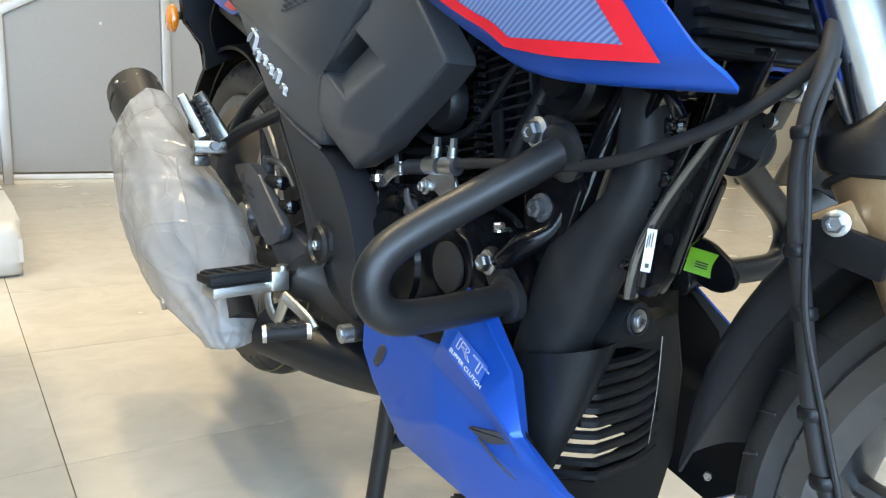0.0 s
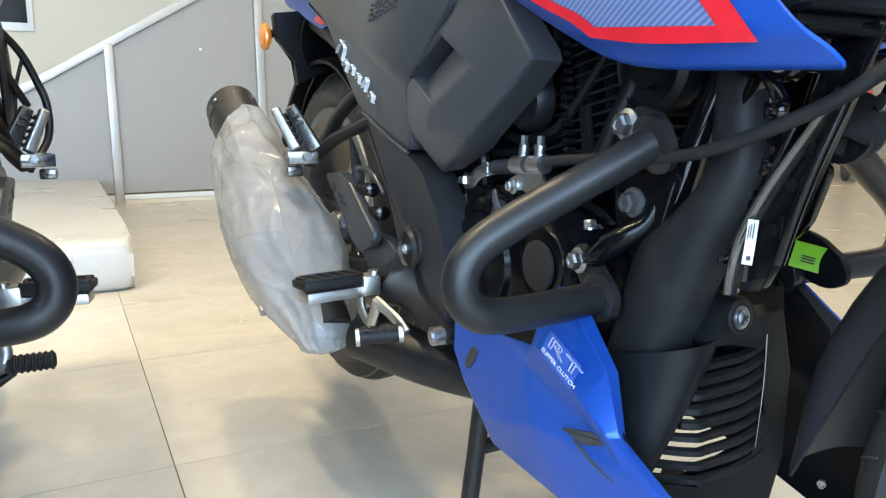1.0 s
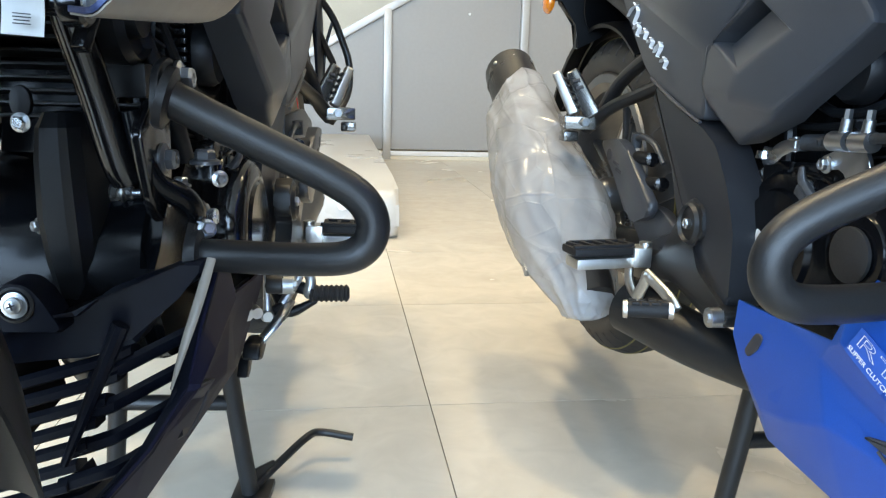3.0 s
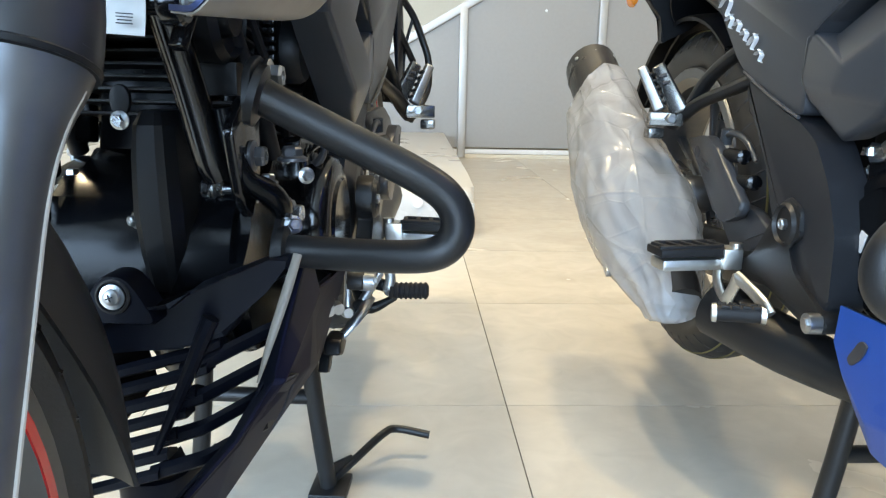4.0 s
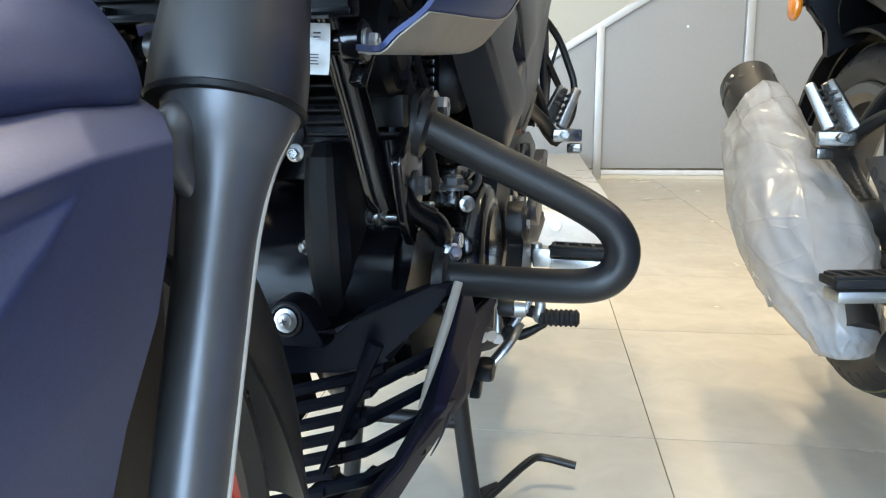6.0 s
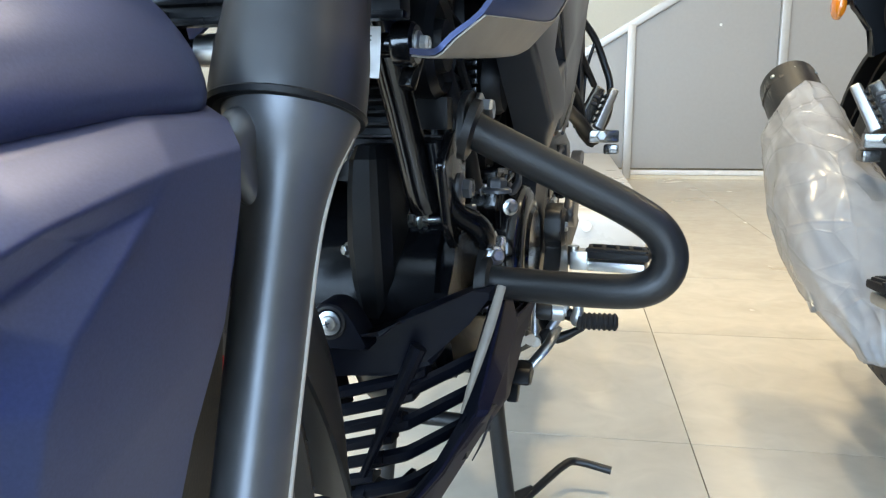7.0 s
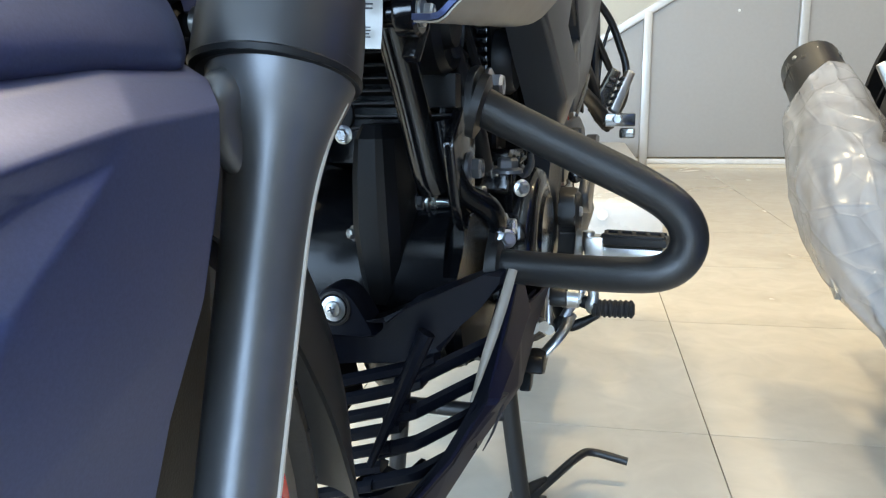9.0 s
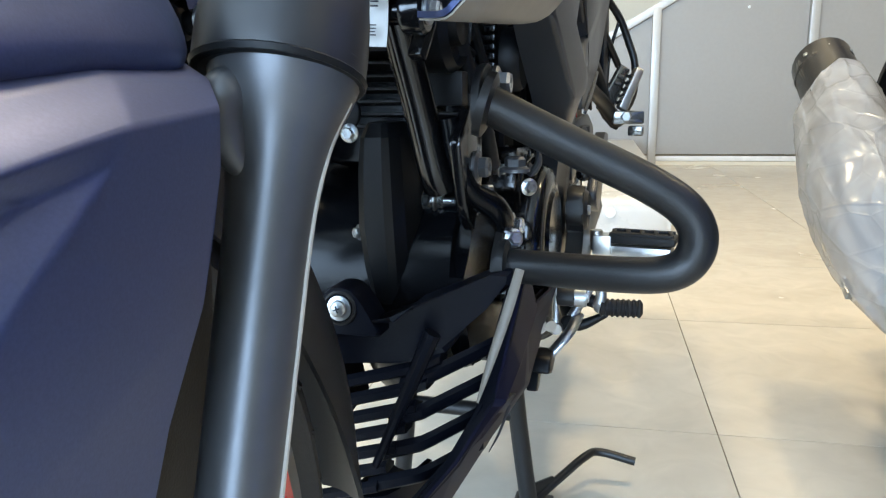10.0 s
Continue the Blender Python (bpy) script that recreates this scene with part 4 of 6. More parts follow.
        for y, z in ((-0.436, 0.455), (-0.590, 0.340), (-0.560, 0.474), (-0.600, 0.462), (-0.432, 0.345), (-0.505, 0.306), (-0.670, 0.372), (-0.688, 0.440), (-0.585, 0.383)):
            bolt(engine, (s * 0.083, y, z), (s, 0, 0), 0.0055)
        bm = bmesh.new()
        slab(bm, rounded([(-0.455, 0.474), (-0.590, 0.482), (-0.600, 0.440), (-0.540, 0.425), (-0.458, 0.425)], 0.006), s * 0.05, s * 0.100, 0.004)
        part("gear_housing", bm, GLOSS, engine, "glossy black gear housing")
        bm = bmesh.new()
        tube(bm, [(s * 0.100, -0.512, 0.447), (s * 0.102, -0.516, 0.466), (s * 0.102, -0.530, 0.468), (s * 0.102, -0.575, 0.462), (s * 0.100, -0.592, 0.440)], 0.0028, 8, 5)
        part("gasket_rib", bm, GLOSS, engine)
        bm = bmesh.new()
        tube(bm, [(s * 0.104, -0.545, 0.450), (s * 0.112, -0.543, 0.462), (s * 0.112, -0.540, 0.474)], [0.008, 0.0065, 0.004], 10, 4, flat=0.6)
        lathe(bm, (s * 0.098, -0.535, 0.448), (s, 0, 0.1), [(0.014, 0), (0.014, 0.006), (0.010, 0.009)], 20)
        part("filler_cap", bm, GUN, engine, "dark filler cap with a grip")
        for k in range(5):
            bm = bmesh.new()
            box(bm, (s * 0.092, -0.50 - 0.022 * k, 0.452 - 0.002 * k), (0.02, 0.003, 0.05), (15, 0, 0), 0.001)
            part("rib", bm, GLOSS, engine)
    # cylinder with fins, leaning ahead a little
    bm = bmesh.new()
    box(bm, (0, -0.632, 0.545), (0.10, 0.095, 0.16), (-10, 0, 0), 0.012)
    cyl_ = part("cylinder", bm, ENGINE, engine, "black finned cylinder")
    for k in range(13):
        bm = bmesh.new()
        box(bm, (0, -0.622 - 0.0019 * k, 0.494 + 0.0102 * k), (0.146, 0.146, 0.0026), (-10, 0, 0), 0.0008)
        part("fin", bm, SATIN, cyl_)
    for s in (-1, 1):
        for dy in (-0.03, 0.01):
            bm = bmesh.new()
            box(bm, (s * 0.064, -0.64 + dy, 0.54), (0.014, 0.016, 0.12), (-10, 0, 0), 0.003)
            part("boss", bm, ENGINE, cyl_)
    for s in (-1, 1):
        bm = bmesh.new()
        for q in range(13):
            box(bm, (s * 0.079, -0.610 - 0.0008 * q, 0.612 - 0.008 * q), (0.010, 0.008, 0.0052), bevel=0.001)
        tagged(part("ribbed_strip", bm, GLOSS, cyl_, "ribbed black strip"), kind="stuff")
        for y, z, w, h in ((-0.645, 0.530, 0.013, 0.05), (-0.685, 0.526, 0.012, 0.034)):
            bm = bmesh.new()
            box(bm, (s * 0.078, y, z), (0.006, w, h), (-10, 0, 0), 0.002)
            part("flat_bar", bm, BLACK, cyl_)
    bm = bmesh.new()
    box(bm, (0, -0.655, 0.665), (0.12, 0.14, 0.09), (-10, 0, 0), 0.015)
    part("cylinder_head", bm, ENGINE, engine)
    for s in (-1, 1):
        bm = bmesh.new()
        lathe(bm, (s * 0.055, -0.722, 0.588), (s, 0, 0), [(0.040, 0), (0.041, 0.02), (0.036, 0.026), (0.034, 0.020), (0.022, 0.018), (0.020, 0.028), (0.008, 0.03)], 32)
        part("horn", bm, BLACK, engine, "black round horn")
        # throttle body, hoses and wiring
        bm = bmesh.new()
        tube(bm, [(s * 0.06, -0.52, 0.60), (s * 0.07, -0.55, 0.55), (s * 0.075, -0.56, 0.50), (s * 0.07, -0.54, 0.46)], 0.007, 8, 4)
        tube(bm, [(s * 0.07, -0.47, 0.60), (s * 0.085, -0.52, 0.53), (s * 0.08, -0.60, 0.535), (s * 0.07, -0.66, 0.60)], 0.005, 8, 4)
        tube(bm, [(s * 0.075, -0.43, 0.58), (s * 0.09, -0.46, 0.52), (s * 0.085, -0.50, 0.51), (s * 0.09, -0.58, 0.515)], 0.004, 8, 4)
        tube(bm, [(s * 0.09, -0.47, 0.56), (s * 0.095, -0.49, 0.50), (s * 0.09, -0.485, 0.44)], 0.006, 8, 4)
        part("hose", bm, BLACK, engine, "black rubber hoses")
        bm = bmesh.new()
        lathe(bm, (s * 0.085, -0.575, 0.562), (s, 0, 0), [(0.030, 0), (0.030, 0.012), (0.026, 0.018), (0.010, 0.018)], 26)
        part("throttle_body", bm, BLACK, engine, "black round throttle housing")
        bm = bmesh.new()
        box(bm, (s * 0.106, -0.578, 0.562), (0.004, 0.011, 0.011), bevel=0.001)
        part("plug", bm, STEEL, engine)
    bm = bmesh.new()
    box(bm, (0, -0.49, 0.60), (0.13, 0.16, 0.12), bevel=0.02)
    box(bm, (0, -0.44, 0.52), (0.12, 0.10, 0.14), bevel=0.015)
    P("air_box", bm, BLACK, "black air box behind the cylinder")
    bm = bmesh.new()
    box(bm, (0, -0.25, 0.56), (0.15, 0.24, 0.20), (18, 0, 0), 0.02)
    P("battery_box", bm, BLACK, "black box under the seat")

    # clutch cable, lever and clamp on the right
    bm = bmesh.new()
    tube(bm, [(-0.112, -0.575, 0.500), (-0.112, -0.635, 0.507), (-0.112, -0.723, 0.513), (-0.110, -0.800, 0.518), (-0.107, -0.872, 0.539), (-0.10, -0.925, 0.566), (-0.09, -0.965, 0.61), (-0.08, -0.985, 0.70)], 0.0048, 10, 5)
    cable = P("clutch_cable", bm, RUBBER, "thick black control cable")
    bm = bmesh.new()
    for y0, y1 in ((-0.578, -0.600), (-0.607, -0.628)):
        cyl(bm, (-0.112, y0, 0.501 + 0.05 * (-0.578 - y0)), (-0.112, y1, 0.501 + 0.05 * (-0.578 - y1)), 0.0088, 0.0088, 16)
    for y in (-0.592, -0.619):
        cyl(bm, (-0.112, y, 0.506), (-0.112, y - 0.002, 0.521), 0.0052, 0.0048, 14)
        cyl(bm, (-0.112, y - 0.002, 0.521), (-0.112, y - 0.0025, 0.529), 0.0038, 0.0036, 6)
    part("clamp", bm, STEEL, cable, "plated cable clamp")
    bm = bmesh.new()
    prof = []
    for k in range(7):
        prof += [(0.0052 + 0.0002 * k, 0.0055 * k), (0.0078, 0.0055 * k + 0.0028)]
    lathe(bm, (-0.112, -0.539, 0.4965), (0, -1, 0.08), prof + [(0.006, 0.040)], 16)
    part("bellows", bm, RUBBER, cable, "black rubber bellows")
    bm = bmesh.new()
    slab(bm, rounded([(-0.590, 0.496), (-0.618, 0.499), (-0.628, 0.484), (-0.626, 0.455), (-0.606, 0.462), (-0.594, 0.478), (-0.566, 0.474), (-0.564, 0.486)], 0.005), -0.111, -0.107, 0.0008)
    part("bracket", bm, STEEL, cable, "plated bracket plate")
    bm = bmesh.new()
    for z in (0.4895, 0.4985):
        box(bm, (-0.112, -0.529, z), (0.010, 0.016, 0.0022), bevel=0.0005)
    box(bm, (-0.112, -0.5365, 0.494), (0.010, 0.0025, 0.0105), bevel=0.0005)
    cyl(bm, (-0.112, -0.526, 0.487), (-0.112, -0.526, 0.501), 0.0028, 0.0028, 10)
    part("release_clevis", bm, STEEL, cable, "plated clevis")
    bm = bmesh.new()
    tube(bm, [(-0.110, -0.473, 0.479), (-0.111, -0.490, 0.480), (-0.112, -0.505, 0.488), (-0.112, -0.526, 0.494)], [0.0095, 0.0085, 0.0075, 0.0055], 12, 5, flat=0.22, up=(1, 0, 0))
    cyl(bm, (-0.110, -0.473, 0.476), (-0.110, -0.473, 0.4835), 0.0085, 0.0075, 18)
    part("release_lever", bm, STEEL, cable, "plated release lever")
    bolt(cable, (-0.111, -0.574, 0.480), (-1, 0, 0), 0.0055)
    bolt(cable, (-0.111, -0.618, 0.466), (-1, 0, 0), 0.0042)

    # cradle frame
    for s in (-1, 1):
        bm = bmesh.new()
        tube(bm, [(s * 0.038, -0.81, 0.68), (s * 0.050, -0.780, 0.590), (s * 0.058, -0.758, 0.53), (s * 0.066, -0.745, 0.478), (s * 0.070, -0.738, 0.462)], 0.0125, 14, 5)
        tube(bm, [(s * 0.05, -0.90, 0.64), (s * 0.075, -0.70, 0.66), (s * 0.09, -0.48, 0.62), (s * 0.09, -0.36, 0.52)], 0.013, 12, 4)
        fr = P("frame_tube", bm, GLOSS, "glossy black frame tube")
        bm = bmesh.new()
        tube(bm, [(s * 0.07, -0.70, 0.58), (s * 0.085, -0.672, 0.51), (s * 0.088, -0.650, 0.47)], 0.0085, 12, 4)
        part("stay", bm, BLACK, fr)
        # hanger plates
        bm = bmesh.new()
        slab(bm, rounded([(-0.700, 0.515), (-0.735, 0.525), (-0.772, 0.50), (-0.752, 0.445), (-0.728, 0.425), (-0.705, 0.46)], 0.008), s * 0.085, s * 0.093, 0.002)
        part("hanger_plate", bm, GLOSS, fr)
        bolt(fr, (s * 0.093, -0.727, 0.477), (s, 0, 0), 0.0085, GUN)
        bm = bmesh.new()
        tube(bm, [(s * 0.080, -0.752, 0.515), (s * 0.084, -0.748, 0.488), (s * 0.092, -0.742, 0.462), (s * 0.106, -0.725, 0.447), (s * 0.110, -0.705, 0.432), (s * 0.104, -0.68, 0.425)], [0.007, 0.0075, 0.008, 0.0105, 0.010, 0.0075], 12, 5)
        part("weld_lug", bm, ENGINE, fr)
        bolt(fr, (s * 0.088, -0.665, 0.447), (0, 0.1, 1), 0.006)
        if decals:
            bm = bmesh.new()
            cyl(bm, (s * 0.05, -0.832, 0.582), (s * 0.094, -0.832, 0.582), 0.012, 0.012, 16)
            box(bm, (s * 0.075, -0.825, 0.562), (0.022, 0.006, 0.03), (25, 0, 0), 0.002)
            mount = P("mount", bm, GLOSS)
            bolt(mount, (s * 0.094, -0.832, 0.582), (s, -0.2, 0), 0.0050)
            bolt(mount, (s * 0.062, -0.824, 0.555), (s, -0.4, 0), 0.0045)

    # ahead of the header: a pressed strut down to the belly pan
    s = -1
    bm = bmesh.new()
    slab(bm, rounded([(-0.872, 0.600), (-0.900, 0.600), (-0.880, 0.548), (-0.868, 0.518), (-0.854, 0.482), (-0.836, 0.440), (-0.825, 0.418), (-0.803, 0.416), (-0.812, 0.445), (-0.822, 0.482), (-0.842, 0.528), (-0.852, 0.548)], 0.006), s * 0.052, s * 0.060, 0.002)
    strut = P("strut", bm, GLOSS, "glossy black pressed strut")
    bm = bmesh.new()
    tube(bm, [(s * 0.063, -0.850, 0.545), (s * 0.064, -0.832, 0.502), (s * 0.064, -0.818, 0.462), (s * 0.061, -0.811, 0.426)], 0.0055, 10, 4)
    tube(bm, [(s * 0.060, -0.885, 0.565), (s * 0.062, -0.866, 0.518), (s * 0.061, -0.850, 0.475), (s * 0.058, -0.838, 0.442)], 0.0045, 10, 4)
    part("rolled_edge", bm, GLOSS, strut)
    for y, z in ((-0.857, 0.524), (-0.845, 0.498), (-0.832, 0.465)):
        bm = bmesh.new()
        lathe(bm, (s * 0.0600, y, z), (s, 0, 0), [(0.0045, 0), (0.0045, 0.0008), (0.003, 0.0008)], 16)
        part("hole", bm, BLACK, strut)
    for z, y in ((0.53, -0.838), (0.485, -0.816)):
        bm = bmesh.new()
        cyl(bm, (s * 0.045, y, z), (s * 0.072, y, z), 0.008, 0.006, 12)
        part("stud", bm, GLOSS, strut)

    if decals:
        bm = bmesh.new()
        tube(bm, [(-0.064, -0.880, 0.560), (-0.066, -0.846, 0.512), (-0.066, -0.830, 0.488), (-0.066, -0.815, 0.459), (-0.066, -0.808, 0.434), (-0.063, -0.803, 0.415)], [0.0065, 0.0075, 0.0085, 0.0090, 0.0085, 0.0075], 16, 5, flat=0.55, up=(0, 1, 0))
        brace = P("curved_brace", bm, BRACE, "polished dark curved brace")
        for y, z in ((-0.828, 0.548), (-0.829, 0.510), (-0.817, 0.492), (-0.795, 0.443)):
            bm = bmesh.new()
            lathe(bm, (-0.058, y, z), (-1, -0.1, 0), [(0.0085, 0), (0.0085, 0.005), (0.006, 0.007), (0.006, 0.014), (0.004, 0.015)], 18)
            part("stud", bm, GLOSS, brace)

    # oil cooler with rows of fins
    bm = bmesh.new()
    box(bm, (-0.010, -0.875, 0.668), (0.215, 0.022, 0.152), bevel=0.004)
    cooler = P("oil_cooler", bm, BLACK, "black finned oil cooler")
    for k in range(12):
        bm = bmesh.new()
        box(bm, (-0.010, -0.890, 0.5925 + 0.0122 * k), (0.225, 0.014, 0.0050), bevel=0.0020)
        part("fin", bm, ENGINE, cooler)
    bm = bmesh.new()
    cyl(bm, (-0.096, -0.862, 0.5785), (0.096, -0.862, 0.5785), 0.0075, 0.0075, 18)
    part("cross_tube", bm, GLOSS, cooler, "black cross tube")
    for s in (-1, 1):
        bm = bmesh.new()
        lathe(bm, (s * 0.086, -0.862, 0.5785), (s, 0, 0), [(0.0125, 0), (0.0135, 0.002), (0.0135, 0.012), (0.0115, 0.014)], 24)
        box(bm, (s * 0.093, -0.852, 0.564), (0.010, 0.008, 0.026), (-30, 0, s * -15), 0.002)
        part("rubber_mount", bm, GLOSS, cooler)
        bolt(cooler, (s * 0.100, -0.862, 0.5785), (s, 0, 0), 0.0055)
        bm = bmesh.new()
        lathe(bm, (s * 0.030, -0.862, 0.5785), (s, 0, 0), [(0.008, 0), (0.0105, 0.002), (0.0105, 0.016), (0.008, 0.018)], 20)
        part("sleeve", bm, ALU, cooler, "grey sleeve on the cross tube")

    # header with heat shield
    bm = bmesh.new()
    if decals:
        rings = []
        for y, z, hy, hx in ((-0.810, 0.62, 0.018, 0.016), (-0.811, 0.556, 0.018, 0.018), (-0.811, 0.514, 0.019, 0.020), (-0.804, 0.496, 0.022, 0.021), (-0.788, 0.474, 0.031, 0.024), (-0.766, 0.452, 0.040, 0.027), (-0.757, 0.434, 0.040, 0.028), (-0.748, 0.410, 0.038, 0.028), (-0.727, 0.355, 0.036, 0.028), (-0.714, 0.31, 0.033, 0.026)):
            tilt = 0.30 if z > 0.5 else -0.22
            ring = []
            for k in range(32):
                t = 2 * math.pi * k / 32
                cs, sn = math.cos(t), math.sin(t)
                u = hy * math.copysign(abs(cs) ** 0.72, cs)
                ring.append(V((header_x - 0.036 + hx * math.copysign(abs(sn) ** 0.72, sn), y + u, z + u * tilt * 0.6)))
            rings.append(ring)
        loft(bm, rings)
    else:
        rings = []
        for z, x0, x1, y0 in ((0.511, 0.006, 0.032, -0.738), (0.500, 0.001, 0.038, -0.744), (0.475, -0.001, 0.041, -0.747), (0.430, -0.003, 0.043, -0.746), (0.395, 0.000, 0.042, -0.742), (0.365, 0.005, 0.038, -0.736), (0.335, 0.008, 0.036, -0.728)):
            w = x1 - x0
            rings.append([V((x0 + w * fx, y0 + dy, z)) for fx, dy in ((-0.02, 0.045), (0.0, 0.018), (0.10, 0.004), (0.24, 0.0), (0.60, 0.0), (0.74, 0.003), (0.90, 0.012), (1.0, 0.026), (1.02, 0.045))])
        loft(bm, rings)
    P("header_shield", bm, WRAP if decals else BLACK, "matt black exhaust header shield", sharp=38 if decals else 16)
    if not decals:
        bm = bmesh.new()
        slab(bm, [(0.008 * math.cos(a), 0.012 * math.sin(a)) for a in [2 * math.pi * k / 20 for k in range(20)]], 0, 0.006, 0.002)
        bmesh.ops.transform(bm, matrix=pose(0.001, -0.745, 0.519, 0, 0, -90), verts=bm.verts)
        plate = P("plate", bm, BLACK, "dark oval plate on the cylinder")
        bolt(plate, (0.001, -0.751, 0.504), (0, -1, 0), 0.005)
        bm = bmesh.new()
        cyl(bm, (0.020, -0.70, 0.445), (0.075, -0.70, 0.446), 0.0045, 0.0045, 14)
        stud = P("stud", bm, STEEL, "plated stud with nuts")
        bolt(stud, (0.040, -0.70, 0.4452), (1, 0, 0), 0.0068)
        bolt(stud, (0.052, -0.70, 0.4455), (1, 0, 0), 0.0060, ALU)
        bm = bmesh.new()
        box(bm, (0.068, -0.715, 0.536), (0.030, 0.018, 0.026), bevel=0.002)
        P("relay", bm, BLACK, "black box beside the frame tube")
        for p, ax, r, mt in (((0.119, -0.700, 0.471), (0, 0, 1), 0.0085, GUN), ((0.130, -0.700, 0.459), (0.6, -0.8, 0), 0.0048, STEEL), ((0.118, -0.700, 0.417), (0.5, -0.8, 0.2), 0.0055, STEEL), ((0.079, -0.712, 0.466), (0.8, -0.6, 0), 0.0060, GUN), ((0.000, -0.735, 0.424), (-0.6, -0.8, 0), 0.0045, STEEL)):
            bolt(engine, p, ax, r, mt)

    # belly pan: grille, duct and side cowls
    bm = bmesh.new()
    deep = lambda x: 0.95 * max(abs(x) - 0.062, 0)

    def bent(outline, y0, y1, bevel=0.004):
        """A moulded plate with the (x, z) outline, swept back towards its sides."""
        a = [bm.verts.new((x, y0 + deep(x), z)) for x, z in outline]
        b = [bm.verts.new((x, y1 + deep(x), z)) for x, z in outline]
        fa = bm.faces.new(a)
        bm.faces.new(b[::-1])
        for i in range(len(outline)):
            j = (i + 1) % len(outline)
            bm.faces.new((a[j], a[i], b[i], b[j]))
        bmesh.ops.bevel(bm, geom=list(fa.edges), offset=bevel, segments=2, affect="EDGES", profile=0.6)

    if decals:
        bent([(-0.056, 0.374), (-0.030, 0.376), (0.012, 0.384), (0.030, 0.384), (0.044, 0.330), (0.042, 0.250), (0.018, 0.180), (-0.105, 0.176), (-0.112, 0.246), (-0.060, 0.244), (0.004, 0.258), (0.012, 0.300), (0.013, 0.356), (-0.030, 0.362), (-0.056, 0.362)], -0.779, -0.755)
    else:
        bent([(-0.060, 0.350), (0.000, 0.362), (0.044, 0.366), (0.060, 0.381), (0.108, 0.396), (0.124, 0.399), (0.122, 0.384), (0.104, 0.374), (0.090, 0.356), (0.080, 0.340), (0.050, 0.335), (0.0, 0.331), (-0.060, 0.330)], -0.787, -0.755, 0.005)
    pan = P("belly_pan", bm, trim, "black slatted belly pan below the engine", sharp=25)

    def blade(x0, x1, z0, rise, thick, y, curl=0.0):
        """One louvre: a thin tilted blade across the opening."""
        back = 0.004 if decals else 0.014
        bm = bmesh.new()
        rings = []
        for i in range(13):
            x = x0 + (x1 - x0) * i / 12
            z = z0 + rise * (x - x0) + curl * max(0, (x - x1 + 0.035) / 0.035) ** 2
            rings.append([V((x, y + deep(x) + py, z + pz * thick)) for py, pz in ((-0.003, -0.5), (-0.006, -0.30), (-0.006, 0.20), (-0.002, 0.5), (back, -0.25 if back > 0.01 else 0.1), (back, -0.62 if back > 0.01 else -0.4))])
        loft(bm, rings)
        part("slat", bm, trim, pan)

    if decals:
        for k in range(9):
            blade(-0.072 if k < 5 else -0.112, 0.014, 0.3465 - 0.0122 * k, 0.02, 0.0094 if k < 5 else 0.0080, -0.771 - 0.0004 * k, 0.010)
        # thin pale line down the edge of the pan's solid side
        bm = bmesh.new()
        tube(bm, [(0.008, -0.7805, 0.366), (0.007, -0.781, 0.32), (0.002, -0.781, 0.267)], [0.0005, 0.0004, 0.0002], 6, 3)
        part("bright_edge", bm, PALE_EDGE, pan, "thin pale edge line")
    else:
        for k in range(7):
            blade(-0.06, 0.075 - 0.0085 * k, 0.2945 - 0.0156 * k, 0.30, 0.0108, -0.775)
        for k in range(4):
            blade(0.045 - 0.010 * k, 0.126 - 0.008 * k, 0.3135 - 0.030 * k, 0.36, 0.0135, -0.772)
    bm = bmesh.new()
    k = 1.0 if decals else 0.45
    sheet(bm, [[(x * k, y, z) for x, y, z in row] for row in ([(-0.10, -0.70, 0.212), (-0.05, -0.755, 0.205), (0.05, -0.755, 0.205), (0.10, -0.70, 0.212)], [(-0.095, -0.69, 0.165), (-0.05, -0.735, 0.160), (0.05, -0.735, 0.160), (0.095, -0.69, 0.165)], [(-0.08, -0.60, 0.150), (-0.04, -0.62, 0.148), (0.04, -0.62, 0.148), (0.08, -0.60, 0.150)])], 3, 0.005, 4)
    part("pan_floor", bm, trim, pan)
    for s in (-1, 1):
        if s > 0 and not decals:
            bm = bmesh.new()
            tube(bm, [(s * 0.072, -0.776, 0.358), (s * 0.052, -0.784, 0.308), (s * 0.027, -0.787, 0.250)], [0.0095, 0.0075, 0.0045], 10, 3, flat=0.7)
            part("diagonal_bar", bm, trim, pan)
        # faceted side cowl
        d = dict(a=(0.150, -0.524, 0.341), b=(0.148, -0.580, 0.342), c=(0.140, -0.650, 0.340), d=(0.138, -0.660, 0.368), e=(0.130, -0.678, 0.402), f=(0.137, -0.707, 0.391), F=(0.124, -0.712, 0.388), g=(0.142, -0.759, 0.352), G=(0.127, -0.754, 0.347),
                 h=(0.143, -0.775, 0.307), H=(0.128, -0.767, 0.295), i=(0.130, -0.801, 0.268), I=(0.119, -0.806, 0.266), B=(0.1505, -0.673, 0.350), C=(0.1535, -0.738, 0.325), D=(0.153, -0.771, 0.306), A=(0.141, -0.640, 0.324), Q=(0.1435, -0.733, 0.303), R=(0.138, -0.773, 0.279), K=(0.149, -0.660, 0.300), E=(0.155, -0.676, 0.280),
                 j=(0.147, -0.516, 0.303), k=(0.146, -0.535, 0.275), l=(0.150, -0.580, 0.250), L=(0.154, -0.624, 0.261), m=(0.128, -0.565, 0.212), n=(0.125, -0.678, 0.203), u=(0.112, -0.785, 0.185), t=(0.104, -0.858, 0.238), T=(0.098, -0.863, 0.236))
        if not decals:
            d = {key: (x * 0.95 - 0.22 * max(0.385 - z, 0), y, z) for key, (x, y, z) in d.items()}
